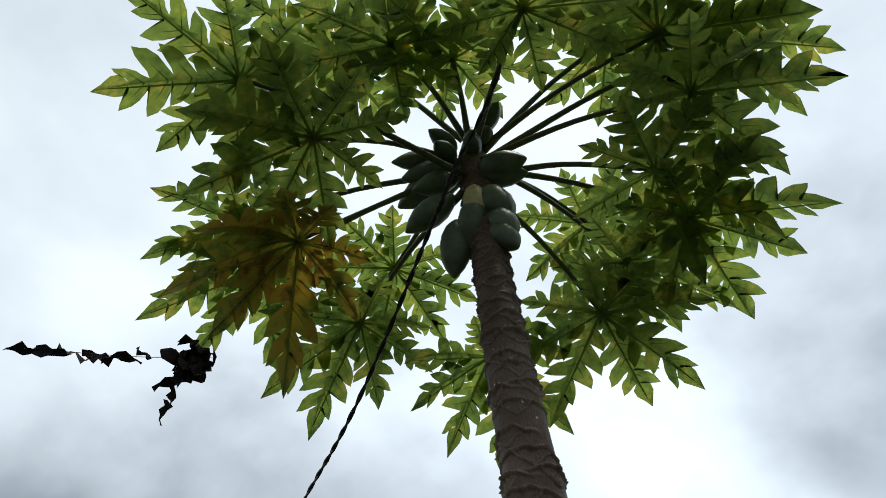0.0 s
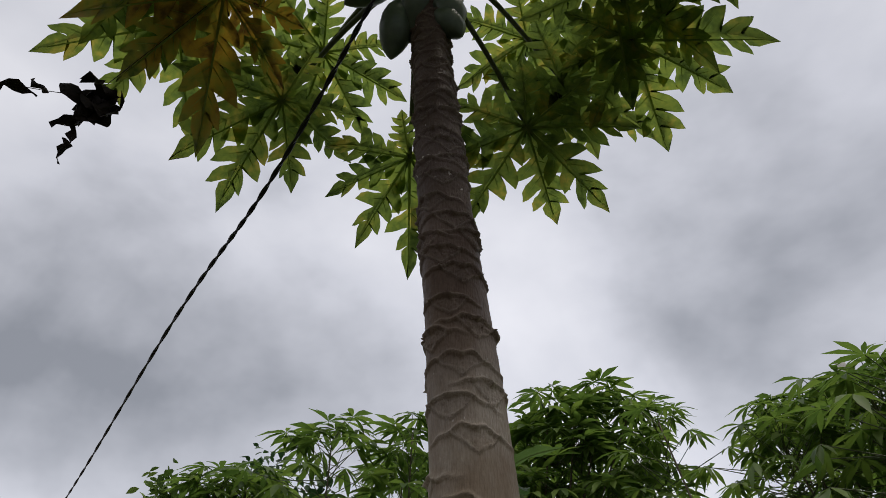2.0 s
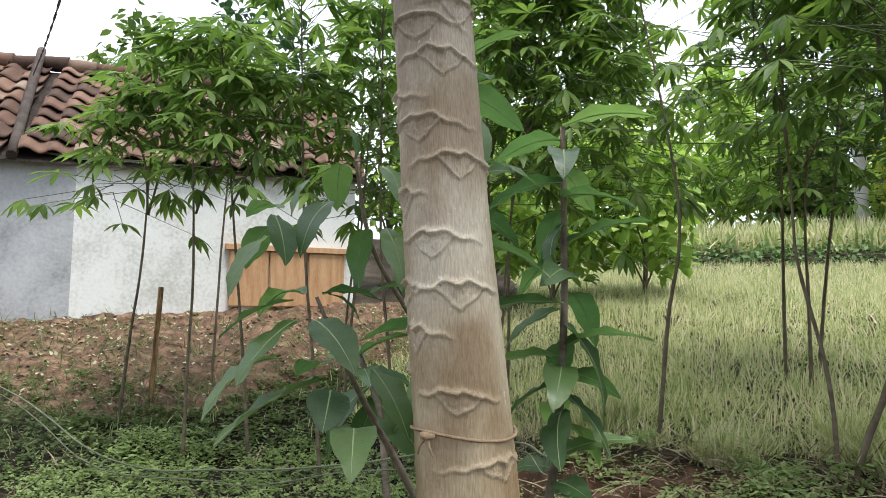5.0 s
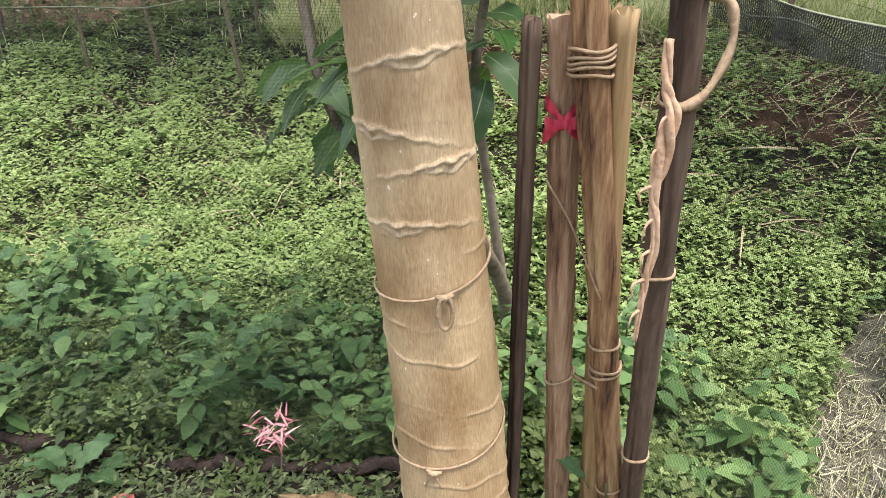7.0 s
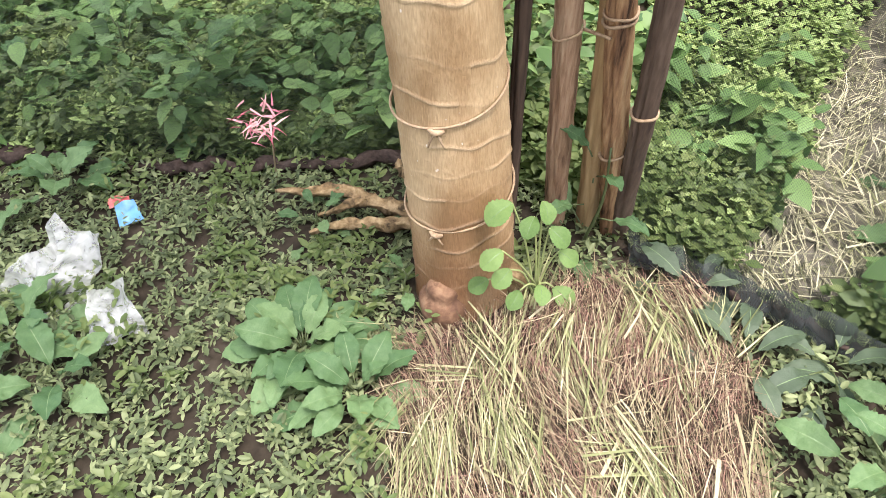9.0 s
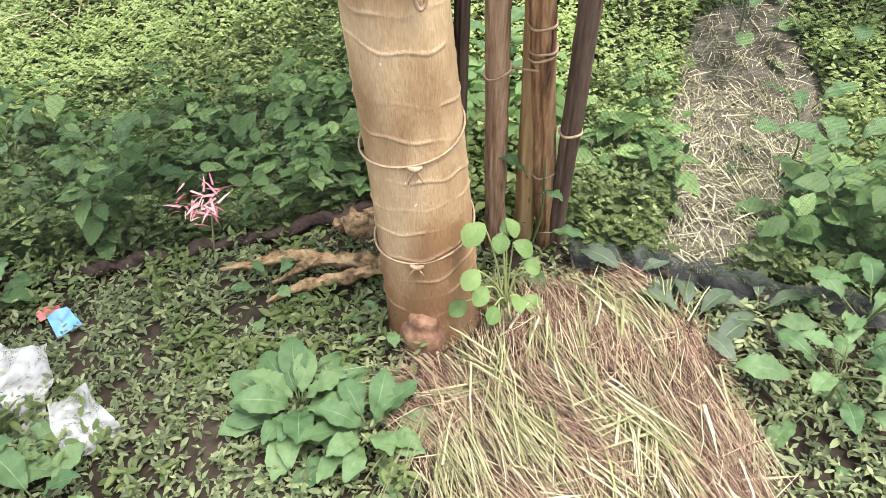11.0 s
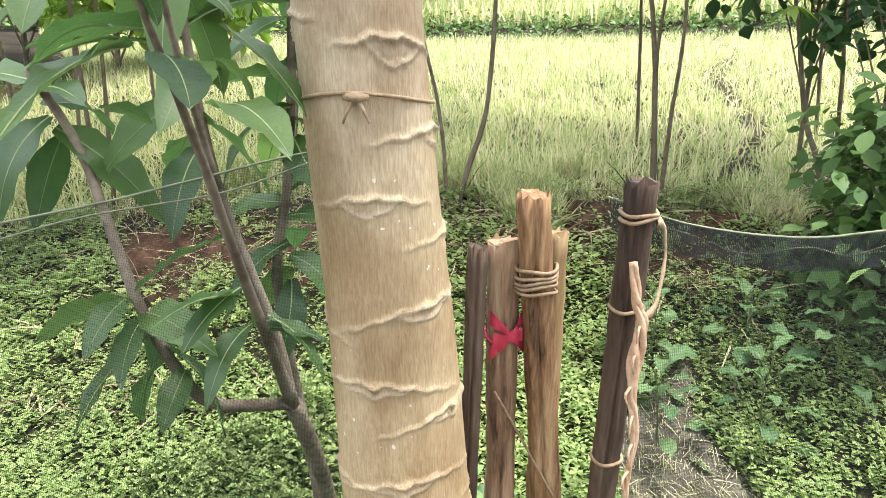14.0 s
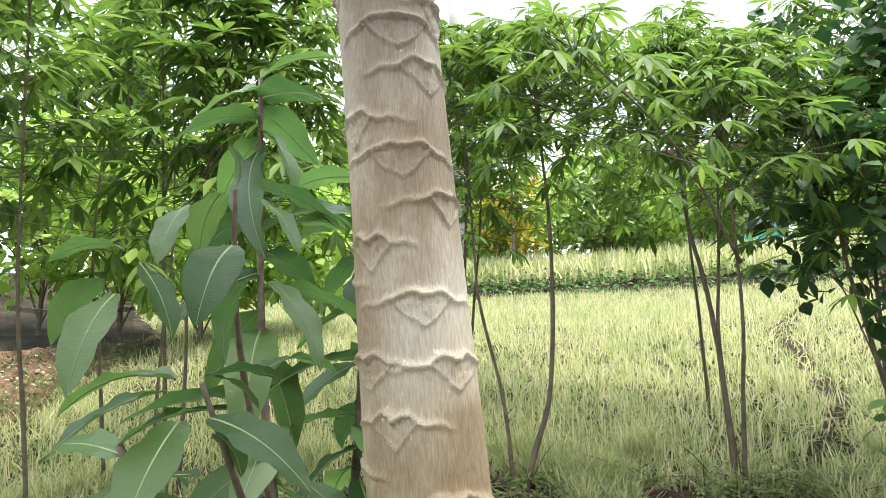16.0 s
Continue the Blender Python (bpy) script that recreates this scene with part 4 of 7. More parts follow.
    for s, (e0, e1, r0, r1) in enumerate(slopes):
        across, along = (e1 - e0), (r0 - e0)
        nxs, nys = int(across.length / 0.235), int(along.length / 0.24)
        under = bmesh.new()
        vs = [under.verts.new(v - o + Vector((0, 0, -0.10))) for v in (e0, e1, r1, r0)]
        under.faces.new(vs)
        bmesh.ops.solidify(under, geom=under.faces[:], thickness=0.04)
        roof = part("roof", under, M_FASCIA, h, "clay pan tiles, brown and orange with lichen", smooth=False)

        def lay(i, j):
            """Place and turn of the tile in column i, course j."""
            k = min(1.0, i * 0.235 / across.length)
            up_ = (r0 - e0).lerp(r1 - e1, k)
            ux = across.normalized()
            uz = ux.cross(up_).normalized()
            uy = uz.cross(ux)
            return Matrix.Translation(e0 + ux * (i * 0.235) + up_ * (j / nys) - o) @ Matrix((ux, uy, uz)).transposed().to_4x4()

        cols = range(0, 13) if s == 0 else range(max(0, nxs - 14), nxs)
        for j in range(nys):
            for i in cols:
                t = bpy.data.objects.new("roof_tile", me)
                scene.collection.objects.link(t)
                t.parent = roof
                t.matrix_basis = lay(i, j) @ pose(q.uniform(-0.008, 0.008), 0, q.uniform(0, 0.016), q.uniform(-3, 3), q.uniform(-3, 3), q.uniform(-4, 4))
        # the rest of the slope in one mesh
        if s == 0:
            vv, qq = [], []
            for i in range(13, nxs):
                for j in range(nys):
                    m, b = lay(i, j), len(vv)
                    vv += [m @ Vector(v) for v in tv]
                    qq += [tuple(a + b for a in f) for f in tq]
            tagged(obj("roof_tiles", vv, qq, M_TILE, roof), kind="stuff")
        # ridge tiles, laid end to end over the crest
        nr = int((r1 - r0).length / 0.28)
        for i in range(nr):
            a, b = r0.lerp(r1, i / nr), r0.lerp(r1, (i + 1.12) / nr)
            lift = Vector((q.uniform(-0.015, 0.015), q.uniform(-0.015, 0.015), q.uniform(-0.02, 0.015)))
            v, f = tube([a - o + lift, b - o + lift * 0.5], [0.085, 0.10], 12, 3, wob=0.15, seed=i)
            obj("ridge_tile", v, f, M_TILE, roof)
    v, f = tube([slopes[0][0] - o + Vector((-0.03, -0.03, -0.05)), slopes[0][2] - o + Vector((-0.32, 0.00, 0.19))], [0.05, 0.05], 8, 8)
    obj("verge_board", v, f, M_FASCIA, h)


build_house()

# earth bank under the house wall


BANK_FOOT = smooth_line(((-6.3, 3.2, 0.0), (-3.2, 4.1, 0.0), (-1.9, 4.65, 0.0), (-0.8, 6.1, 0.0), (0.4, 7.6, 0.0), (3.0, 8.9, 0.0)), 60)
BANK_TOP = smooth_line(((-7.8, 5.0, 1.15), (-4.9, 6.2, 1.29), (-3.3, 6.9, 1.36), (-0.7, 7.95, 1.48), (1.2, 8.7, 1.60), (3.2, 9.3, 1.75)), 60)


def bank_point(s, t):
    """s along the bank, t up its slope, both 0 to 1."""
    k = min(59, int(s * 60))
    foot, top = BANK_FOOT[k].lerp(BANK_FOOT[k + 1], s * 60 - k), BANK_TOP[k].lerp(BANK_TOP[k + 1], s * 60 - k)
    p = foot.lerp(top, t)
    g = ground_z(foot.x, foot.y) - 0.05
    lump = 0.07 * noise.noise((p.x * 3, p.y * 3, 2.0)) + 0.05 * noise.noise((p.x * 9, p.y * 9, 5.0)) * (0.3 + t) + 0.03 * noise.noise((p.x * 22, p.y * 22, 8.0))
    return Vector((p.x, p.y, g + (top.z - g) * t ** 0.75 + lump * (1 if t < 0.98 else 0.3)))


def build_bank():
    verts, faces, n, m = [], [], 220, 24
    for i in range(n + 1):
        for j in range(m + 1):
            verts.append(bank_point(i / n, j / m))
    for i in range(n):
        for j in range(m):
            a = i * (m + 1) + j
            faces.append((a, a + m + 1, a + m + 2, a + 1))
    b = obj("earth_bank", verts, faces, M_EARTH)
    tagged(b, "crumbling reddish earth bank below the house wall", "bank", kind="structure")


build_bank()

# ---------------------------------------------------------------- posts behind the trunk


def post(name, label, base, top, r0, r1, mat, category="post", segs=36, nodes=0, lean=(), group="fence posts", flat=1.0, crack=0.5):
    p = thing(name, label, category, group, at=base)
    o = Vector(base)
    pts = [Vector(base) + (Vector(base) - Vector(top)).normalized() * 0.15] + [Vector(q) for q in lean] + [Vector(top)]
    line = smooth_line(pts, 40)
    verts, faces = tube(line, [r0, r1], segs, None, True, 0.22, seed=len(label))
    if nodes:
        k = 0
        out = []
        for i, v in enumerate(verts):
            ring = i // segs
            c = line[ring]
            t = ring / 40 * nodes
            bump = 1 + 0.10 * math.exp(-((t - round(t)) * 18) ** 2)
            out.append(c + (v - c) * bump)
        verts = out
    q = random.Random(len(label) * 3)
    cracks = [(q.uniform(0, segs), q.uniform(0.10, 0.22), q.uniform(0.1, 0.6)) for _ in range(5)] + [(segs * crack, 0.42, 0.0)]
    out = []
    for i, v in enumerate(verts):
        ring, j = divmod(i, segs)
        c = line[ring]
        k = 1.0 + 0.10 * noise.noise((j / segs * 5, ring * 0.03, len(label))) + 0.05 * noise.noise((j * 0.9, ring * 0.12, 7.0))
        for at, deep, start in cracks:
            gap = abs((j - at - 0.6 * math.sin(ring * 0.2) + segs / 2) % segs - segs / 2)
            if ring / 40 > start:
                k -= (deep if not nodes else deep * 0.35) * math.exp(-(gap / 0.7) ** 2)
        w = c + (v - c) * k
        if ring >= 38:
            w += Vector((0, 0, (ring - 37) / 3 * (0.016 * noise.noise((j * 0.8, 3.0, len(label))) + 0.010 * noise.noise((j * 2.3, 9.0, 1.0)))))
        out.append(w - o)
    obj("pole", out, faces, mat, p)
    return p


def lash(centre, r, turns, parent_label, tilt=(0, 0), thick=0.0027, gap=0.008, name="rope_lashing", mat=None, tail=0.0):
    """Turns of cord round a post, as a thing tied to it."""
    t = thing(name, parent_label, "rope", at=centre)
    pts = []
    n = 22 * turns
    for i in range(n + 1):
        a = 2 * math.pi * i / 22
        x, y = r * math.cos(a), r * math.sin(a)
        z = gap * i / 22 - gap * turns / 2 + x * tilt[0] + y * tilt[1] + 0.0035 * math.sin(0.83 * a + turns) + 0.0015 * math.sin(3.1 * a)
        pts.append(Vector((x, y, z)))
    if tail:
        pts += [Vector((r + 0.006, 0.0, pts[-1].z)), Vector((r + 0.012, -0.008, pts[-1].z - tail))]
    v, q = tube(pts, [thick], 6)
    obj("cord", v, q, mat or M_ROPE, t)
    return t


def at_line(a, b, z):
    a, b = Vector(a), Vector(b)
    return a.lerp(b, (z - a.z) / (b.z - a.z))


P_THIN = ((0.19, 0.985, 0.0), (0.177, 0.912, 1.099))
P_SPLIT = ((0.29, 0.985, 0.0), (0.222, 0.912, 1.10))
P_TALL = ((0.400, 0.93, 0.0), (0.231, 0.866, 1.170))
P_BAMBOO = ((0.355, 0.965, 0.0), (0.281, 0.876, 1.112))
P_NET = ((0.412, 0.925, -0.02), (0.316, 0.757, 1.193))
P_BACK = ((0.175, 0.95, 0.0), (0.062, 0.985, 1.22))
P_SIDE = ((0.973, 0.46, 0.0), (1.10, 0.58, 0.98))
post("wooden_post", "thin dark weathered wooden post", *P_THIN, 0.0135, 0.013, M_POSTDARK)
post("split_post", "reddish brown split bamboo post with a red tie", *P_SPLIT, 0.022, 0.0215, M_POSTPALE, nodes=3)
post("wooden_post", "tall cracked brown wooden post lashed with rope", *P_TALL, 0.0215, 0.0225, M_POSTBROWN)
post("bamboo_post", "yellow bamboo post lashed behind a wooden post", *P_BAMBOO, 0.022, 0.0205, M_BAMBOO, nodes=3)
post("wooden_post", "black charred post holding the net, bound with a cloth strip", *P_NET, 0.0185, 0.0205, M_POSTDARK)
post("wooden_post", "dark stick leaning behind the papaya trunk", *P_BACK, 0.014, 0.011, M_POSTDARK)
post("bamboo_post", "yellow bamboo stake leaning at the net's edge", *P_SIDE, 0.022, 0.022, M_BAMBOO, nodes=2)
c = at_line(*P_TALL, 1.05)
lash(c, 0.0285, 5, "tan rope wound round the tall wooden post", gap=0.009)
lash(at_line(*P_TALL, 0.60), 0.0245, 1, "tan cord tied round the wooden post")
lash(at_line(*P_TALL, 0.545), 0.0247, 2, "tan cord tied round the wooden post", gap=0.012)
lash(at_line(*P_TALL, 0.27), 0.025, 1, "tan cord tied round the wooden post", tilt=(0.3, 0))
lash(at_line(*P_SPLIT, 0.50), 0.0247, 1, "tan cord tied round the split post", tilt=(0.35, 0))
lash(at_line(*P_NET, 1.15), 0.0232, 2, "tan cord tied round the top of the net post", gap=0.007)
lash(at_line(*P_NET, 0.77), 0.0225, 1, "tan cord tied round the net post")
lash(at_line(*P_NET, 0.385), 0.0215, 1, "tan cord tied round the net post")
lash(at_line(*P_NET, 1.02), 0.0228, 1, "tan cord tied round the net post")
lash(at_line(*P_SPLIT, 0.965), 0.0250, 1, "red plastic tie knotted round the split post", tilt=(0.3, 0.2), thick=0.003, mat=M_REDTIE, name="plastic_tie")


def build_bow():
    """The flat crossed ends of the red tie, on the side of the path."""
    c = at_line(*P_SPLIT, 0.965)
    t = thing("plastic_bow", "flat red plastic ribbon crossed on the split post", "ribbon", at=c)
    for k, (a, b) in enumerate((((-0.026, 0.028), (0.027, -0.022)), ((-0.027, -0.026), (0.026, 0.030)), ((-0.024, -0.004), (0.024, 0.002)))):
        verts, faces = [], []
        for i in range(13):
            s = i / 12
            x = a[0] + (b[0] - a[0]) * s
            z = a[1] + (b[1] - a[1]) * s
            w = 0.005 + 0.006 * abs(s - 0.5) * 2
            y = -math.sqrt(max(0, 0.030 ** 2 - x * x)) - 0.002 * k - 0.003 * math.sin(i * 1.7 + k)
            verts += [(x, y, z + w), (x, y - 0.0015, z), (x, y, z - w)]
        for i in range(12):
            for j in range(2):
                o = i * 3 + j
                faces.append((o, o + 3, o + 4, o + 1))
        ob = obj("ribbon", verts, faces, M_REDTIE, t)
        ob.rotation_euler = (0, 0, radians(-18))


build_bow()

# cords on the papaya trunk


def trunk_cord(z, tilt, tail, label, loop=False, thick=0.0022, front=-95):
    c = axis(z)
    t = thing("trunk_cord", label, "cord", "cords on the trunk", at=c)
    pts = []
    for i in range(61):
        a = 2 * math.pi * i / 60
        r = girth(z) + 0.0035
        pts.append(Vector((r * math.cos(a), r * math.sin(a), tilt * math.cos(a - radians(20)) * r + 0.004 * math.sin(2 * a))))
    v, q = tube(pts, [thick], 6)
    obj("cord", v, q, M_ROPE, t)
    a = radians(front)
    r = girth(z) + 0.005
    k = Vector((r * math.cos(a), r * math.sin(a), tilt * math.cos(a - radians(20)) * r))
    side = Vector((-math.sin(a), math.cos(a), 0))
    outw = Vector((math.cos(a), math.sin(a), 0))
    if loop:
        ring = [k + outw * 0.006 + side * (0.010 * math.sin(s)) + Vector((0, 0, -0.024 + 0.026 * math.cos(s))) for s in np.linspace(0, 2 * math.pi, 24)]
        v, q = tube(ring, [0.0034], 7)
        obj("loop", v, q, M_ROPE, t)
    v, q = tube([k + side * 0.012, k + outw * 0.006, k - side * 0.012], [0.003, 0.0055, 0.003], 7, 8)
    obj("knot", v, q, M_ROPE, t)
    for s in (-1, 1):
        v, q = tube([k, k + side * s * 0.008 + outw * 0.006 + Vector((0, 0, -tail * 0.5)), k + side * s * 0.013 + outw * 0.004 + Vector((0, 0, -tail))], [0.0024, 0.002, 0.0012], 6, 6)
        obj("loose_end", v, q, M_ROPE, t)


trunk_cord(1.298, -0.02, 0.025, "thin brown cord knotted round the papaya trunk", front=-128)
trunk_cord(0.765, 0.34, 0.03, "tan cord with a loop tied round the papaya trunk", loop=True, front=-82)
trunk_cord(0.47, 0.30, 0.03, "tan cord knotted round the papaya trunk", front=-108)
trunk_cord(0.265, 0.30, 0.02, "tan cord tied round the foot of the papaya trunk", front=-120)

# knotted cloth strip that hangs down the net post


def build_cloth():
    top = at_line(*P_NET, 1.13)
    t = thing("cloth_strip", "faded pink cloth strip twisted round the net post", "cloth", at=top)
    o = Vector(top)

    s = [top + Vector(v) for v in ((0.010, -0.022, 0.012), (0.030, -0.016, 0.006), (0.046, -0.010, -0.012), (0.050, -0.010, -0.045), (0.036, -0.016, -0.080), (0.012, -0.026, -0.104), (-0.014, -0.028, -0.112))]
    line = smooth_line(s, 40)
    verts, faces = [], []
    for i, p in enumerate(line):
        d = (line[min(i + 1, 40)] - line[max(i - 1, 0)]).normalized()
        n = Vector((0.35, -1, 0.1))
        x = d.cross(n).normalized()
        w = 0.0075 + 0.0015 * math.sin(i * 0.6)
        verts += [p + x * w - o, p + n * 0.0022 - o, p - x * w - o, p - n * 0.002 - o]
    for i in range(40):
        for j in range(4):
            a, b = i * 4 + j, i * 4 + (j + 1) % 4
            faces.append((a, b, b + 4, a + 4))
    obj("loop", verts, faces, M_ROPE, t, "flat tan band looped beside the post")
    mid = smooth_line([top + Vector(v) for v in ((-0.026, -0.020, -0.035), (-0.024, -0.026, -0.085), (-0.016, -0.030, -0.125), (-0.024, -0.028, -0.20), (-0.016, -0.030, -0.27), (-0.020, -0.028, -0.34), (-0.024, -0.028, -0.42))], 60)
    for k in range(3):
        pts = []
        for i, p in enumerate(mid):
            a = i * 0.24 + 1.2 * noise.noise((i * 0.12, 5.0, 1.0)) + k * 2.094
            r = 0.0034 * (1.0 + 1.1 * math.exp(-((i - 24) / 5) ** 2) + 0.8 * noise.noise((i * 0.25, k, 2.0))) * (1 - 0.5 * i / 60)
            pts.append(p + Vector((math.cos(a) * r, math.sin(a) * r * 0.8, 0)) - o)
        v, f = tube(pts, [0.0028, 0.0045, 0.006, 0.004, 0.003, 0.0015], 7, None, True, 0.8, k)
        obj("braid", v, f, M_CLOTH, t)
    for k in range(7):
        p = mid[18 + k * 6]
        v, f = tube([p - o, p + Vector((-0.012 - 0.004 * (k % 3), -0.006, -0.006)) - o, p + Vector((-0.016, -0.008, -0.022 - 0.004 * (k % 2))) - o], [0.0028, 0.002, 0.0008], 5, 5)
        obj("frayed_end", v, f, M_CLOTH, t)


build_cloth()
v, f = tube([at_line(*P_SPLIT, 0.88) + Vector((-0.03, -0.02, 0)), at_line(*P_SPLIT, 0.80) + Vector((0.01, -0.03, 0)), at_line(*P_TALL, 0.70) + Vector((-0.01, -0.028, 0))], [0.002], 6, 10)
tagged(obj("string", v, f, M_ROPE), "thin tan string slung between two posts", "cord")
v, f = tube([at_line(*P_SPLIT, 0.50) + Vector((0.02, -0.02, 0.01)), at_line(*P_TALL, 0.52) + Vector((-0.02, -0.02, 0))], [0.003], 6, 6)
tagged(obj("string", v, f, M_ROPE), "tan cord joining the split post and the wooden post", "cord")

# ---------------------------------------------------------------- net


def net(name, label, plan, tops, fold, waves, seed):
    """A hanging net: plan gives its line on the ground, tops the height of its upper cord."""
    n, m = 90, 16
    line = smooth_line([(x, y, z) for (x, y), z in zip(plan, tops)], n)
    t = thing(name, label, "net", at=(line[n // 2].x, line[n // 2].y, 0.0))
    o = Vector(t.location)
    verts, faces, uvs = [], [], []
    run = 0.0
    for i, p in enumerate(line):
        run += (p - line[max(0, i - 1)]).length
        g = ground_z(p.x, p.y) + 0.01
        for j in range(m + 1):
            s = j / m
            z = g + (p.z - g) * s
            w = waves * (noise.noise((run * 3.1, s * 1.4, seed)) + 0.4 * noise.noise((run * 9, s * 5, seed + 3))) * (1 - 0.4 * s)
            verts.append(Vector((p.x - w * 0.3, p.y + w, z)) - o)
            uvs.append((run, z))
    for i in range(n):
        for j in range(m):
            a = i * (m + 1) + j
            faces.append((a, a + m + 1, a + m + 2, a + 1))
    ob = obj("mesh_sheet", verts, faces, M_NET, t)
    layer = ob.data.uv_layers.new(name="UVMap")
    for k, lp in enumerate(ob.data.loops):
        layer.data[k].uv = uvs[lp.vertex_index]
    cord = [Vector(v) for v in verts[m::m + 1]]
    v, f = tube(cord, [0.0021], 6)
    obj("upper_cord", v, f, M_NETROPE, t)
    low = [c - Vector((0, 0.004, 0.022 + 0.008 * math.sin(i * 0.3))) for i, c in enumerate(cord)]
    v, f = tube(low, [0.0016], 6)
    obj("second_cord", v, f, M_NETROPE, t)
    for kind, base, drop in ((("folded_hem", 0, 0.055), ("bunched_top", m, 0.0)) if fold else ()):
        fv, ff, fu = [], [], []
        for i in range(n + 1):
            p = Vector(verts[i * (m + 1) + base])
            for j in range(5):
                w = 0.016 * noise.noise((i * 0.35, j * 0.7, seed))
                fv.append(p + Vector((0, -0.012 - 0.010 * j * (base == 0) + w * (0.4 if base else 1), drop - 0.012 * j + 0.008 * math.sin(i * 0.5 + j) * (base == 0))))
                fu.append((uvs[i * (m + 1)][0], 0.02 * j))
        for i in range(n):
            for j in range(4):
                a = i * 5 + j
                ff.append((a, a + 5, a + 6, a + 1))
        hem = obj(kind, fv, ff, M_NETFOLD, t, "dark net bunched under the cord" if base else "dark net folded flat along the soil")
        layer = hem.data.uv_layers.new(name="UVMap")
        for k, lp in enumerate(hem.data.loops):
            layer.data[k].uv = fu[lp.vertex_index]
    hem = [Vector(verts[i * (m + 1)]) + Vector((0, -0.02 + 0.035 * noise.noise((i * 0.45, seed, 0)), 0.012 + 0.014 * noise.noise((i * 0.6, seed, 4)))) for i in range(n + 1)]
    v, f = tube(hem, [0.008, 0.005, 0.010, 0.006, 0.009, 0.004, 0.008] if fold else [0.014, 0.021, 0.010, 0.018, 0.012, 0.020, 0.013], 10, None, True, 1.5, seed)
    obj("rolled_hem", v, f, M_NETDARK, t, "dark soiled net bunched along the soil")


net("garden_net", "fine dark green garden net sagging from a cord", [(-2.6, 1.95), (-1.30, 1.60), (-0.80, 1.42), (-0.50, 1.36), (-0.20, 1.295), (0.07, 1.245), (0.13, 1.12)], [1.50, 1.28, 1.115, 1.11, 1.15, 1.205, 1.21], 0, 0.03, 1)
net("garden_net", "fine dark green garden net hung between two posts", [(0.40, 0.875), (0.49, 0.80), (0.60, 0.70), (0.69, 0.615), (0.90, 0.43), (1.25, 0.10)], [1.15, 1.11, 1.095, 1.11, 1.14, 1.2], 1, 0.03, 2)
net("screen_net", "dark net screen at the foot of the earth bank", [(-0.80, 7.45), (-0.40, 7.62), (0.30, 7.9)], [1.90, 1.86, 1.9], 1, 0.05, 5)

# ---------------------------------------------------------------- cable over the garden


def build_cable():
    pts = [(-4.70, 6.57, 3.83), (-2.6, 3.75, 3.11), (-1.20, 1.90, 2.84), (-0.63, 1.20, 2.76), (-0.26, 0.735, 2.90), (-0.20, 0.66, 2.94), (0.053, 0.363, 3.30), (0.40, -0.6, 4.1), (0.9, -2.6, 5.6)]
    line = smooth_line(pts, 400)
    t = thing("overhead_cable", "black twisted cable slung from the roof to the tree", "cable", at=pts[3])
    o = Vector(t.location)
    for s in (0, math.pi):
        strand = []
        for i, p in enumerate(line):
            d = (line[min(i + 1, 400)] - line[max(i - 1, 0)]).normalized()
            x = d.cross(Vector((0, 0, 1))).normalized()
            y = d.cross(x)
            a = i * 0.55 + s
            strand.append(p + (x * math.cos(a) + y * math.sin(a)) * 0.0034 - o)
        v, f = tube(strand, [0.0036], 6)
        obj("strand", v, f, M_CABLE, t)


build_cable()

# ---------------------------------------------------------------- mango sapling


def mango_leaf_mesh(seed, curl):
    q = random.Random(seed)
    n, w = 14, 0.178
    bm = bmesh.new()
    rows = []
    ph = q.uniform(0, 6)
    for i in range(n + 1):
        t = i / n
        half = w * (math.sin(math.pi * min(1, t * 0.96 + 0.04)) ** 0.75) * (1 - 0.25 * t) + 0.002
        z = -curl * t ** 2.0 * 0.8
        y = t * (1 - 0.22 * curl * t)
        row = []
        for s in (-1, -0.5, 0, 0.5, 1):
            wave = (0.020 * math.sin(t * 15 + ph + 2 * s) + 0.012 * math.sin(t * 31 + 2 * ph + s)) * abs(s)
            row.append(bm.verts.new((s * half, y, z + 0.22 * half * abs(s) ** 1.5 + wave)))
        rows.append(row)
    for a, b in zip(rows, rows[1:]):
        for i in range(4):
            bm.faces.new((a[i], a[i + 1], b[i + 1], b[i]))
    me = bpy.data.meshes.new("leaf")
    bm.normal_update()
    bm.to_mesh(me)
    bm.free()
    me.shade_smooth()
    me.materials.append(M_MANGO)
    rib, f = [], []
    for i in range(n + 1):
        t = i / n
        z, y = -curl * t ** 2 * 0.8, t * (1 - 0.22 * curl * t)
        h = 0.0085 * (1 - 0.85 * t)
        rib += [(-h, y, z + 0.003), (0, y, z + 0.008), (h, y, z + 0.003), (0, y, z - 0.010)]
    for i in range(n):
        for j in range(4):
            a, b = i * 4 + j, i * 4 + (j + 1) % 4
            f.append((a, b, b + 4, a + 4))
    rm = bpy.data.meshes.new("midrib")
    rm.from_pydata(rib, [], f)
    rm.materials.append(M_MANGOVEIN)
    return me, rm


CURL = (0.35, 0.5, 0.65, 0.8, 0.45, 0.6)
MANGO_LEAVES = [mango_leaf_mesh(s, c) for s, c in enumerate(CURL)]
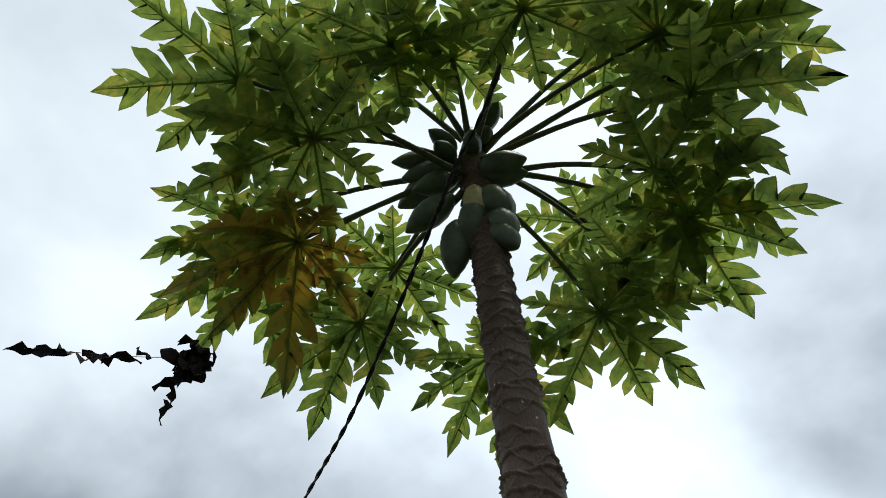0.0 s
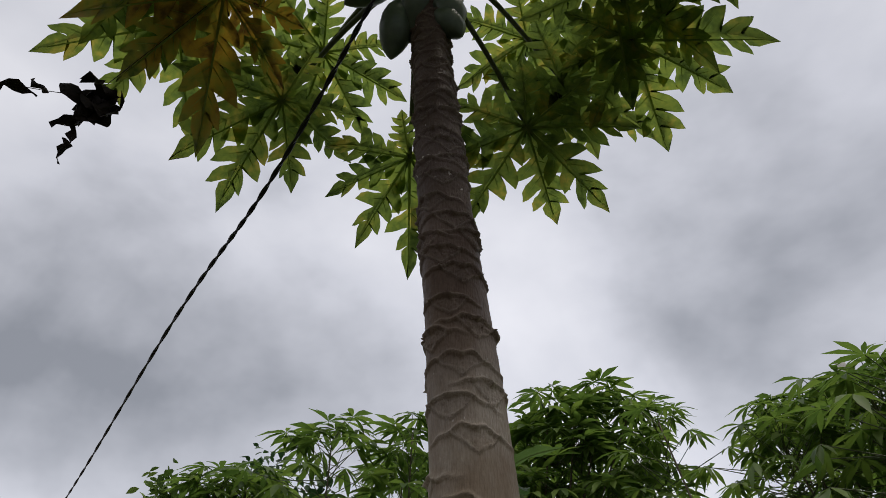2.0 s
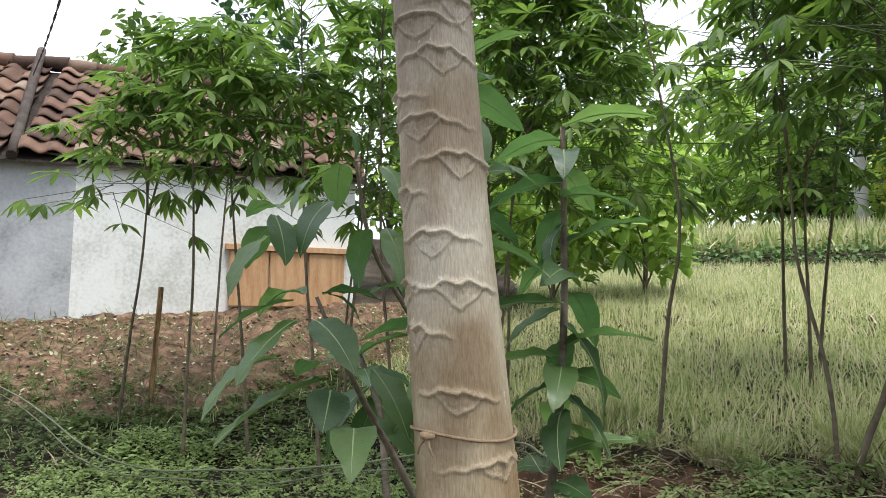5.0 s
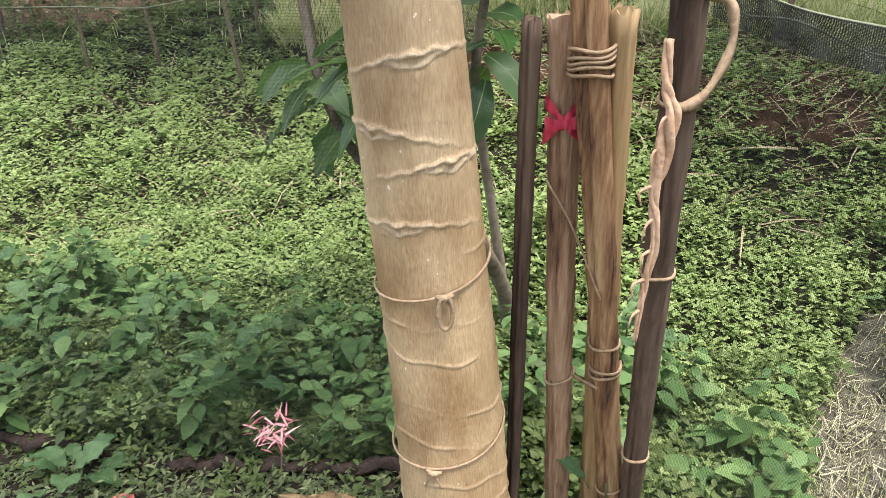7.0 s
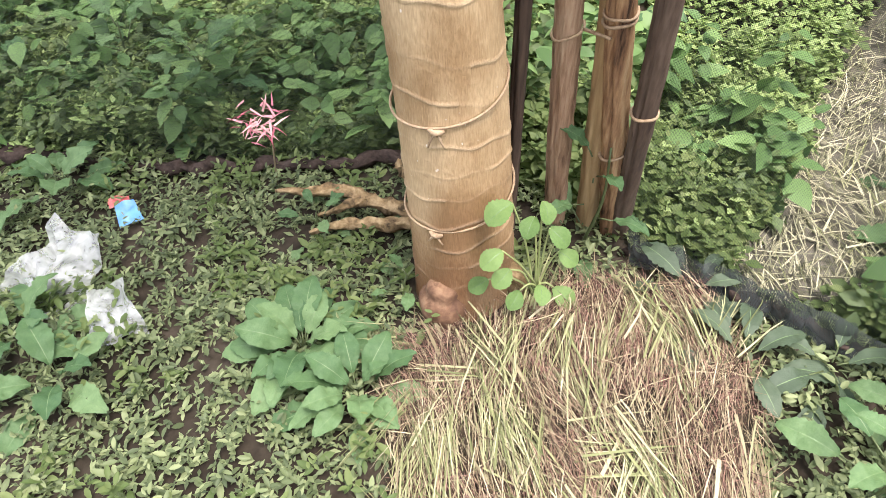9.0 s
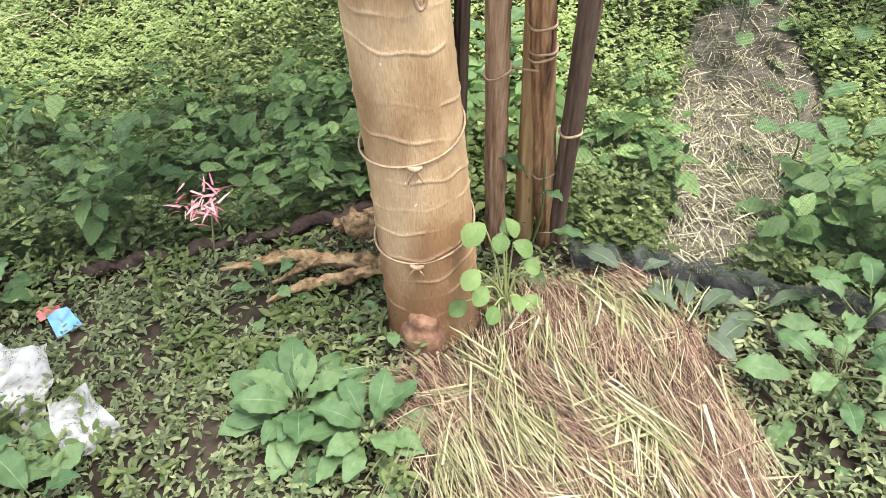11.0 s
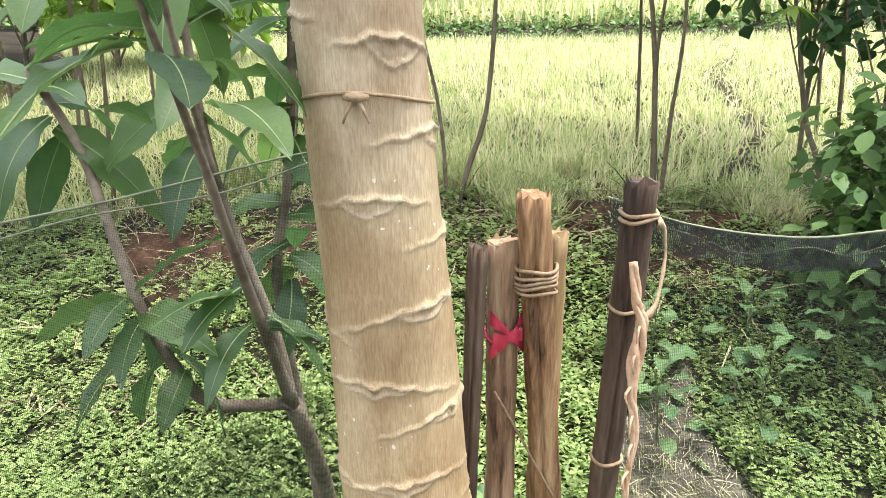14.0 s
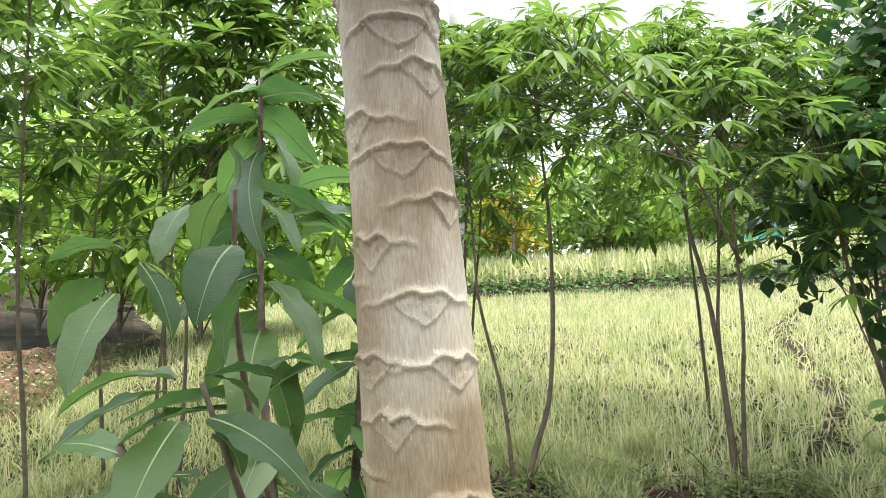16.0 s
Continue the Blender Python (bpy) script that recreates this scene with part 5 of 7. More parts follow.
# stalk end and tip of the leaves on the bough that leans over the net
BOUGH_TIP = (((-0.27, 0.96, 1.47), (-0.38, 0.95, 1.41)),
    ((-0.26, 0.98, 1.48), (-0.37, 1.09, 1.44)),
    ((-0.26, 0.94, 1.44), (-0.32, 0.86, 1.35)),
    ((-0.23, 0.98, 1.48), (-0.14, 1.00, 1.47)),
    ((-0.22, 0.98, 1.48), (-0.17, 0.98, 1.44)),
    ((-0.16, 1.00, 1.48), (-0.05, 1.07, 1.47)),
    ((-0.23, 0.94, 1.44), (-0.16, 0.85, 1.37)),
    ((-0.22, 0.97, 1.42), (-0.19, 0.98, 1.37)),
    ((-0.14, 0.93, 1.37), (-0.08, 0.87, 1.28)),
    ((-0.20, 0.92, 1.34), (-0.19, 0.86, 1.29)),
    ((-0.16, 0.90, 1.29), (-0.14, 0.77, 1.25)))
BOUGH_LOW = (((-0.14, 0.97, 1.34), (-0.10, 0.96, 1.28)),
    ((-0.22, 0.97, 1.35), (-0.30, 0.93, 1.31)),
    ((-0.23, 1.01, 1.37), (-0.29, 1.08, 1.34)),
    ((-0.22, 0.97, 1.35), (-0.35, 0.86, 1.27)),
    ((-0.25, 1.00, 1.29), (-0.20, 1.01, 1.27)),
    ((-0.30, 0.98, 1.38), (-0.38, 0.87, 1.30)))
BOUGH_HIGH = (((-0.21, 0.94, 1.62), (-0.24, 0.91, 1.53)),
    ((-0.25, 0.99, 1.67), (-0.28, 0.97, 1.60)),
    ((-0.21, 1.00, 1.69), (-0.23, 1.05, 1.62)),
    ((-0.30, 0.95, 1.60), (-0.27, 0.92, 1.52)),
    ((-0.32, 0.98, 1.57), (-0.36, 0.93, 1.47)),
    ((-0.33, 1.02, 1.59), (-0.37, 1.05, 1.52)),
    ((-0.17, 1.05, 1.59), (-0.19, 1.07, 1.49)),
    ((-0.14, 1.04, 1.59), (-0.10, 0.97, 1.48)),
    ((-0.15, 1.07, 1.70), (-0.11, 1.02, 1.62)),
    ((-0.14, 1.11, 1.73), (-0.03, 1.09, 1.67)),
    ((-0.09, 1.11, 1.68), (-0.01, 1.11, 1.67)),
    ((-0.20, 1.01, 1.75), (-0.19, 1.01, 1.70)),
    ((-0.31, 1.01, 1.62), (-0.38, 1.06, 1.61)))

BOUGH_FOOT = (((0.001, 1.31, 0.90), (0.110, 1.26, 0.86)),
    ((0.020, 1.31, 0.92), (0.094, 1.24, 0.80)),
    ((-0.111, 1.37, 0.83), (-0.170, 1.29, 0.76)),
    ((-0.186, 1.42, 0.96), (-0.264, 1.32, 0.90)),
    ((-0.040, 1.24, 0.98), (-0.192, 1.22, 0.97)),
    ((-0.020, 1.28, 0.92), (-0.120, 1.22, 0.81)),
    ((-0.045, 1.24, 1.0), (-0.152, 1.20, 0.92)),
    ((-0.160, 1.40, 0.93), (-0.236, 1.30, 0.85)))


def add_leaf(parent, base, way, length, seed):
    """A drooping leaf on a short stalk; way: its outward direction."""
    q = random.Random(seed)
    d = Vector(way).normalized()
    up = Vector((0, 0, 1))
    x = d.cross(up)
    if x.length < 0.05:
        x = Vector((1, 0, 0))
    x.normalize()
    z = x.cross(d)
    me, rm = MANGO_LEAVES[seed % len(MANGO_LEAVES)]
    m = Matrix.Translation(Vector(base) - parent.location) @ Matrix((x, d, z)).transposed().to_4x4() @ pose(0, 0, 0, 0, q.uniform(-35, 35), 0) @ Matrix.Diagonal((length * 1.15, length, length, 1))
    leaf = new("leaf", me)
    leaf.parent = parent
    leaf.matrix_basis = m
    rib = new("midrib", rm)
    rib.parent = leaf


def leaf_between(parent, base, tip, seed, wide=1.0):
    """A leaf that arches from its stalk to where its tip hangs."""
    q = random.Random(seed)
    k = seed % len(MANGO_LEAVES)
    c = CURL[k]
    d = Vector(tip) - Vector(base)
    run, fall = 1 - 0.22 * c, -0.8 * c
    ln = d.length / math.hypot(run, fall)
    d.normalize()
    x = d.cross(Vector((0, 0, 1)))
    if x.length < 0.08:
        x = Vector((1, -0.3, 0))
    x.normalize()
    d.rotate(Matrix.Rotation(math.atan2(-fall, run), 3, x))
    z = x.cross(d)
    me, rm = MANGO_LEAVES[k]
    leaf = new("leaf", me)
    leaf.parent = parent
    leaf.matrix_basis = (Matrix.Translation(Vector(base) - parent.location) @ Matrix((x, d, z)).transposed().to_4x4()
                         @ pose(0, 0, 0, 0, q.uniform(-14, 14), 0) @ Matrix.Diagonal((wide * max(ln, 0.17), ln, ln, 1)))
    rib = new("midrib", rm)
    rib.parent = leaf


def rosette(parent, tip, n, length, seed, lean=(0, 0, 1), back=0.12):
    q = random.Random(seed)
    lean = Vector(lean).normalized()
    for i in range(n):
        a = 2.399 * i + q.uniform(-0.3, 0.3)
        t = i / max(1, n - 1)
        base = Vector(tip) - lean * back * t
        el = radians(q.uniform(8, 45) - 58 * t)
        d = Vector((math.cos(a) * math.cos(el), math.sin(a) * math.cos(el), math.sin(el)))
        add_leaf(parent, base, d, length * q.uniform(0.75, 1.1), seed * 17 + i)


def build_mango():
    m = thing("mango_sapling", "young mango sapling with long glossy drooping leaves", "tree", at=(0.30, 1.72, 0.0))
    o = Vector(m.location)

    def limb(pts, r, name="branch", n=18):
        v, q = tube(pts, r, 9, n, wob=0.14)
        obj(name, [p - o for p in v], q, M_MANGOSTEM, m)

    fork = Vector((0.10, 1.42, 0.68))
    limb([(0.32, 1.76, -0.05), (0.28, 1.68, 0.25), (0.19, 1.54, 0.48), fork], [0.025, 0.021, 0.019], "trunk")
    one = [fork, (0.03, 1.33, 0.85), (-0.06, 1.19, 1.05), (-0.13, 1.08, 1.22), (-0.19, 1.00, 1.36), (-0.235, 0.965, 1.475)]
    two = [fork, (0.07, 1.42, 0.85), (0.0, 1.48, 1.15), (-0.03, 1.50, 1.50), (-0.03, 1.52, 2.05)]
    three = [(0.0, 1.47, 1.13), (-0.10, 1.30, 1.40), (-0.17, 1.10, 1.56), (-0.19, 1.02, 1.70)]
    low = [fork, (-0.06, 1.39, 0.74), (-0.12, 1.385, 0.82), (-0.17, 1.42, 0.96), (-0.21, 1.53, 1.20), (-0.27, 1.56, 1.34)]
    limb(one, [0.014, 0.0095, 0.007, 0.0045, 0.003])
    limb(two, [0.013, 0.010, 0.008, 0.005], n=26)
    limb(three, [0.007, 0.005, 0.003])
    limb(low, [0.013, 0.010, 0.007])
    for k, (b, t) in enumerate(BOUGH_TIP + BOUGH_LOW + BOUGH_HIGH + BOUGH_FOOT):
        leaf_between(m, b, t, 40 + k, 1.15 if k in (2, 6, 9, 10, 17) else 0.95)
    rosette(m, (-0.03, 1.51, 1.80), 9, 0.24, 4, (0, 0, 1), 0.30)
    rosette(m, two[-1], 8, 0.24, 8, (0, 0, 1), 0.15)
    rosette(m, (-0.02, 1.50, 1.42), 8, 0.24, 5, (0, 0, 1), 0.22)
    rosette(m, low[-1], 7, 0.23, 1, (-0.3, 0, 1), 0.12)
    rosette(m, (-0.17, 1.42, 0.97), 7, 0.22, 6, (-0.3, 0.2, 1), 0.12)
    s = thing("mango_sapling", "slim mango sapling with hanging dark leaves", "tree", at=(0.33, 1.79, 0.0))
    o2 = Vector(s.location)
    line = [(0.335, 1.79, -0.05), (0.265, 1.76, 0.40), (0.20, 1.73, 0.84), (0.22, 1.68, 1.10), (0.235, 1.64, 1.45), (0.23, 1.62, 1.92)]
    v, q = tube(line, [0.017, 0.014, 0.012, 0.010, 0.007], 9, 24, wob=0.12)
    obj("trunk", [p - o2 for p in v], q, M_MANGOSTEM, s)
    rosette(s, line[-1], 8, 0.22, 11, (0, 0, 1), 0.25)
    rosette(s, (0.235, 1.64, 1.62), 7, 0.24, 12, (0, 0, 1), 0.24)
    rosette(s, (0.23, 1.65, 1.36), 9, 0.23, 13, (0, 0, 1), 0.18)
    rosette(s, (0.22, 1.69, 1.08), 8, 0.22, 14, (0, 0, 1), 0.22)


build_mango()

# ---------------------------------------------------------------- cassava


def cassava(base, top, seed, n=40, extra=(), size=0.20, label="tall cassava plant with drooping finger-like leaves", spread=0.85, r=0.013, zone=1.0, fork=1.2, via=()):
    q = np.random.default_rng(seed)
    p = thing("cassava_plant", label, "plant", "cassava plants", at=base)
    o = Vector(base)
    b, t = Vector(base), Vector(top)
    mid = (b + t) / 2 + Vector((q.normal() * 0.06, q.normal() * 0.06, 0))
    bend = [Vector(p) for p in via] or [b.lerp(mid, 0.5), mid]
    v, f = tube([b + Vector((0, 0, -0.1))] + bend + [t], [r, r * 0.8, r * 0.6, r * 0.35], 8, 34, wob=0.3, seed=seed)
    obj("stem", [x - o for x in v], f, M_CASSTEM, p)
    tips = [t] + [Vector(e) for e in extra]
    for e in extra:
        v, f = tube([bend[-1].lerp(t, 0.25), (bend[-1] + Vector(e)) / 2 + Vector((0.02, 0, 0.05)), Vector(e)] if via else [b.lerp(mid, fork), (b.lerp(mid, min(1.6, fork + 0.3)) + Vector(e)) / 2 + Vector((0.06, -0.03, -0.1)), Vector(e)], [r * 0.6, r * 0.5, r * 0.35], 7, 12, wob=0.2, seed=seed)
        obj("branch", [x - o for x in v], f, M_CASSTEM, p)
    pos, yaw, tilt, roll, sz = [], [], [], [], []
    pet_v, pet_f = [], []
    for c in tips:
        for i in range(n):
            a = 2.399 * i + q.normal() * 0.25
            s = i / n
            el = radians(62 - 80 * s + q.normal() * 10)
            ln = (0.14 + 0.30 * s) * (0.75 + 0.5 * q.random()) * spread / 0.75
            st = c - Vector((0, 0, zone * s * (0.7 + 0.3 * q.random())))
            d = Vector((math.cos(a) * math.cos(el), math.sin(a) * math.cos(el), math.sin(el)))
            e = st + d * ln
            pv, pf = tube([st, e], [0.003, 0.002], 4, None, False)
            off = len(pet_v)
            pet_v += [x - o for x in pv]
            pet_f += [tuple(k + off for k in face) for face in pf]
            fingers, hang = 7, radians(-6 - 34 * s * q.random() + q.normal() * 8)
            for k in range(fingers):
                fa = a - math.pi / 2 + radians((k - 3) * 36 + q.normal() * 5)
                pos.append(e - o)
                yaw.append(fa)
                tilt.append(hang + radians(-2.5 * abs(k - 3) + q.normal() * 6))
                roll.append(q.normal() * 0.2)
                sz.append(size * (1 - 0.10 * abs(k - 3)) * (0.85 + 0.3 * q.random()))
    tagged(obj("leaf_stalk", pet_v, pet_f, M_PETIOLE, p), kind="stuff")
    scatter("crown", LANCE_V, LANCE_F, np.array(pos), np.array(yaw), np.array(tilt), np.array(roll), np.array(sz), M_CASSAVA, p, squash=np.full(len(sz), 0.95))


def gz(x, y, dz=0.0):
    return (x, y, ground_z(x, y) + dz)


cassava(gz(-1.76, 3.98), (-1.78, 3.90, 3.05), 1, extra=((-1.45, 3.8, 2.75),), zone=0.60)
cassava(gz(-1.40, 4.15), (-1.65, 4.05, 3.15), 2, extra=((-1.15, 4.0, 2.8),), zone=0.60)
cassava(gz(-2.46, 4.50), (-2.20, 4.30, 2.95), 3, extra=((-2.35, 4.1, 2.65), (-2.0, 4.0, 2.7)), n=30, zone=0.60)
cassava(gz(-0.89, 3.95), (-1.05, 3.75, 3.30), 4, zone=0.60)
cassava(gz(-0.45, 4.05), (-0.55, 3.75, 3.35), 5, n=62, zone=1.55)
cassava(gz(0.15, 4.1), (0.05, 3.9, 3.40), 7, extra=((0.3, 3.85, 3.55),), n=62, zone=1.55)
cassava(gz(0.22, 4.20), (0.45, 3.75, 3.40), 8, extra=((0.64, 3.90, 3.66), (0.80, 3.85, 3.50)), n=62, zone=1.55)
FORKED = "slim forked cassava plant with thin stems beside the field"
cassava(gz(1.63, 2.97), (1.78, 2.91, 3.05), 9, n=46, r=0.016, zone=0.50, size=0.155, extra=((1.95, 2.80, 2.90), (1.60, 2.70, 2.92)), label=FORKED, via=((1.73, 2.955, 0.92), (1.79, 2.90, 1.17), (1.82, 2.875, 1.57), (1.826, 2.87, 2.05), (1.81, 2.88, 2.42)))
cassava(gz(1.62, 2.99), (1.46, 3.11, 3.02), 10, n=46, r=0.012, zone=0.50, size=0.150, extra=((1.28, 2.95, 2.86),), label=FORKED, via=((1.615, 3.02, 1.0), (1.59, 3.045, 1.26), (1.515, 3.09, 1.67), (1.50, 3.10, 1.95)))
cassava(gz(2.55, 2.42), (2.44, 2.555, 3.00), 11, n=46, r=0.016, zone=0.50, size=0.150, extra=((2.25, 2.40, 2.86),), label=FORKED, via=((2.54, 2.43, 1.1), (2.526, 2.45, 1.48), (2.50, 2.48, 1.78), (2.47, 2.525, 2.07), (2.46, 2.54, 2.48)))
cassava(gz(2.58, 2.40), (2.59, 2.36, 2.92), 18, n=46, r=0.012, zone=0.50, size=0.150, extra=((2.50, 2.12, 2.78),), label=FORKED, via=((2.545, 2.43, 1.1), (2.535, 2.44, 1.48), (2.55, 2.42, 1.78), (2.565, 2.405, 2.09)))
cassava(gz(3.07, 1.78), (2.92, 2.06, 2.62), 15, n=34, r=0.017, zone=0.8, size=0.150, extra=((2.75, 2.0, 2.5), (3.1, 1.85, 2.55)), via=((3.047, 1.83, 0.94), (3.013, 1.90, 1.16), (2.98, 1.965, 1.58), (2.96, 2.0, 1.80)))
cassava(gz(0.98, 3.54), (0.86, 3.39, 3.20), 13, n=40, zone=1.1, size=0.135)
cassava(gz(-2.09, 5.20), (-1.9, 5.1, 3.55), 16)
cassava(gz(-1.09, 5.30), (-0.9, 5.1, 3.75), 17)
cassava(gz(2.54, 2.37), (2.12, 2.02, 2.50), 18, n=40, size=0.15, extra=((1.47, 2.21, 2.70),), zone=0.50)
cassava(gz(2.05, 4.08), (2.10, 4.00, 3.20), 22, n=60, extra=((2.36, 3.92, 3.20),), zone=1.2, size=0.15)
cassava(gz(0.2, 5.2), (0.25, 5.1, 4.0), 24, n=62, zone=1.55)
cassava(gz(-0.92, 4.60), (-0.7, 4.5, 3.5), 25, n=62, zone=1.55)
cassava(gz(3.28, 3.12), (3.2, 3.1, 3.55), 31, n=60, extra=((3.0, 3.3, 3.40),), size=0.16, zone=1.1)
cassava(gz(4.0, 2.3), (3.9, 2.4, 3.65), 32, n=70, extra=((3.7, 2.6, 3.5),), size=0.16, zone=1.3)
cassava(gz(2.30, 4.5), (2.5, 4.4, 3.75), 33, n=60, extra=((2.9, 4.2, 3.6),), size=0.17, zone=1.0)
cassava(gz(2.0, 4.3), (1.9, 4.2, 3.65), 34, n=70, extra=((2.1, 4.2, 3.5),), size=0.17, zone=1.4)
cassava(gz(3.4, 1.9), (3.3, 1.8, 2.85), 35, n=60, extra=((3.1, 1.4, 2.75),), size=0.16, zone=0.9)
cassava(gz(0.75, 5.4), (0.8, 5.3, 3.9), 36, n=60, extra=((1.1, 5.2, 3.7),), zone=1.5)
cassava(gz(-0.10, 4.80), (-0.1, 4.7, 3.6), 26, n=62, zone=1.55)

# ---------------------------------------------------------------- stuff on the ground


def area(n, test, lo, hi, seed):
    q = np.random.default_rng(seed)
    out = []
    while len(out) < n:
        x, y = q.uniform(lo[0], hi[0]), q.uniform(lo[1], hi[1])
        if test(x, y, q):
            out.append((x, y))
    return out, q


def straw_front(x, y):
    edge = 0.025 * noise.noise((x * 9, y * 9, 4.0))
    return (y < 0.79 - 0.9 * (x - 0.26) ** 2 + edge and x > -0.10 + 0.25 * (y - 0.6) ** 2 + edge and x < 0.52 - 0.45 * max(0.0, 0.48 - y) + edge
            and y > -0.25 and (x - 0.08) ** 2 + (y - 0.84) ** 2 > 0.012)


def straw_back(x, y):
    c = 0.80 + 0.88 * (y - 0.76)
    rag = 0.05 * noise.noise((x * 6, y * 6, 1.0))
    return c - 0.22 + rag < x < c + 0.19 + 0.18 * math.exp(-((y - 1.10) / 0.24) ** 2) + rag and 0.68 < y < 1.62


def weeds(name, n, test, lo, hi, size, height, mat, seed, label, tv=SMALL_V, tf=SMALL_F, whorl=6, lift=0.0):
    """Small plants: whorls of leaves round a shoot, older leaves lower and flatter."""
    pts, q = area(n // whorl, test, lo, hi, seed)
    m = len(pts)
    pos = np.array([(x, y, ground_z(x, y) + lift) for x, y in pts])
    clump = np.array([min(1, max(0, 0.45 + 0.8 * noise.noise((x * 2.1, y * 2.1, 9.0)) + 0.55 * noise.noise((x * 5.5, y * 5.5, 4.0)))) for x, y in pts])
    tall = q.uniform(0.35, 1.0, m) * (height[0] + (height[1] - height[0]) * clump)
    pos[:, 2] += tall
    grown = q.uniform(0.55, 1.0, m)
    k = np.tile(np.arange(whorl), m)
    low = k / whorl
    yaw = np.repeat(q.uniform(0, 2 * np.pi, m), whorl) + 2.399 * k + q.normal(0, 0.35, m * whorl)
    big = np.repeat(size[0] + (size[1] - size[0]) * grown, whorl) * q.uniform(0.55, 1.1, m * whorl) * (0.65 + 0.45 * low)
    pos = np.repeat(pos, whorl, 0)
    pos[:, 2] -= low * np.minimum(0.05, np.repeat(tall, whorl) * 0.7)
    pos[:, 0] += q.normal(0, 0.22, m * whorl) * big
    pos[:, 1] += q.normal(0, 0.22, m * whorl) * big
    ob = scatter(name, tv, tf, pos, yaw, q.normal(0.42, 0.28, m * whorl) - 0.60 * low, q.normal(0, 0.28, m * whorl), big, mat)
    tagged(ob, label, "plants", kind="stuff")


def fence_y(x):
    return 1.255 - 0.20 * (x - 0.02) if x < 0.1 else 1.235 - 1.0 * (x - 0.1) if x < 0.42 else 0.90 - 0.96 * (x - 0.42)


def back_weeds(x, y, q):
    r = terrace(x, y)
    return fence_y(x) + 0.03 < y and r < 4.5 and not straw_back(x, y) and q.random() < 1.35 / (0.55 + 0.26 * r)


def front_weeds(x, y, q):
    return y <= fence_y(x) + 0.02 and q.random() < 1.0 - smooth_step(1.15, 1.75, math.hypot(x, y - 0.45) + 0.25 * noise.noise((x * 2, y * 2, 4.0))) and not straw_front(x, y) and (x - 0.07) ** 2 + (y - 0.84) ** 2 > 0.013


def tall_weeds(x, y, q):
    return back_weeds(x, y, q) and y < fence_y(x) + 0.75 + 0.35 * noise.noise((x * 1.7, y * 1.7, 3.0)) and not (0.2 < x < 0.62 and y < 1.2)


# a pointed, veined leaf held flat on its stalk
NETTLE_V = [(0, 0, 0), (0.24, 0.16, 0.05), (0.32, 0.40, 0.05), (0.22, 0.70, 0.0), (0, 1.0, -0.14), (-0.22, 0.70, 0.0), (-0.32, 0.40, 0.05), (-0.24, 0.16, 0.05), (0, 0.28, -0.01), (0, 0.60, -0.03)]
NETTLE_F = [(0, 1, 8), (1, 2, 9, 8), (2, 3, 9), (3, 4, 9), (4, 5, 9), (5, 6, 9), (6, 7, 8, 9), (7, 0, 8)]


def tall_plants(name, n, test, lo, hi, height, leaf, seed, label, pairs=6):
    """Upright weeds: pairs of pointed leaves up a stem, each pair turned from the last."""
    pts, q = area(n, test, lo, hi, seed)
    pos, yaw, tilt, size = [], [], [], []
    for x, y in pts:
        g, h, a0 = ground_z(x, y), q.uniform(*height), q.uniform(0, 6.28)
        lx, ly = q.normal() * 0.03, q.normal() * 0.03
        for k in range(pairs):
            t = (k + 1) / pairs
            for s in (0, math.pi):
                a = a0 + k * 1.57 + s + q.normal() * 0.55
                pos.append((x + lx * t - math.sin(a) * 0.012, y + ly * t + math.cos(a) * 0.012, g + h * (0.25 + 0.75 * t)))
                yaw.append(a)
                tilt.append(q.normal(0.05 - 0.45 * (1 - t), 0.38))
                size.append(leaf * (1.1 - 0.5 * t ** 3) * q.uniform(0.5, 1.25))
    m = len(pos)
    ob = scatter(name, NETTLE_V, NETTLE_F, np.array(pos), np.array(yaw), np.array(tilt), q.normal(0, 0.3, m), np.array(size), M_TALLWEED)
    tagged(ob, label, "plants", kind="stuff")


def mid_weeds(x, y, q):
    r = terrace(x, y)
    if 3.5 < r < 4.5 and 0.1 < x < 2.6 and noise.noise((x * 3, y * 3, 5.0)) < -0.12:
        return False
    thin = 1.0 if r < 2.9 else max(0.35, 1.0 - 0.9 * (r - 3.0) + 0.9 * noise.noise((x * 2.2, y * 2.2, 3.0)))
    return back_weeds(x, y, q) and q.random() < thin


# Shade by the net and light beyond it come from two leaf colours.
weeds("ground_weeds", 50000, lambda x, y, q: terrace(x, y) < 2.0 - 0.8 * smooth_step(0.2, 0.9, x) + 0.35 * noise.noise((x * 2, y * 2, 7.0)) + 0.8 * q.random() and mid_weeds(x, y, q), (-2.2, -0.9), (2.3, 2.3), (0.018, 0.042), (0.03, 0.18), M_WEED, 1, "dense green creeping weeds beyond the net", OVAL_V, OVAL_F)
weeds("ground_weeds", 135000, lambda x, y, q: terrace(x, y) > 1.9 - 0.8 * smooth_step(0.2, 0.9, x) + 0.35 * noise.noise((x * 2, y * 2, 7.0)) - 0.8 * q.random() and mid_weeds(x, y, q), (-3.6, -0.9), (4.6, 4.5), (0.017, 0.040), (0.03, 0.18), M_WEEDLIT, 8, "yellow-green creeping weeds towards the field, brightened as if sunlit")
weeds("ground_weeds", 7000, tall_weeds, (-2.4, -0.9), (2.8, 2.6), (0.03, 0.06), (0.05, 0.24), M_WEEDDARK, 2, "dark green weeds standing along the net")
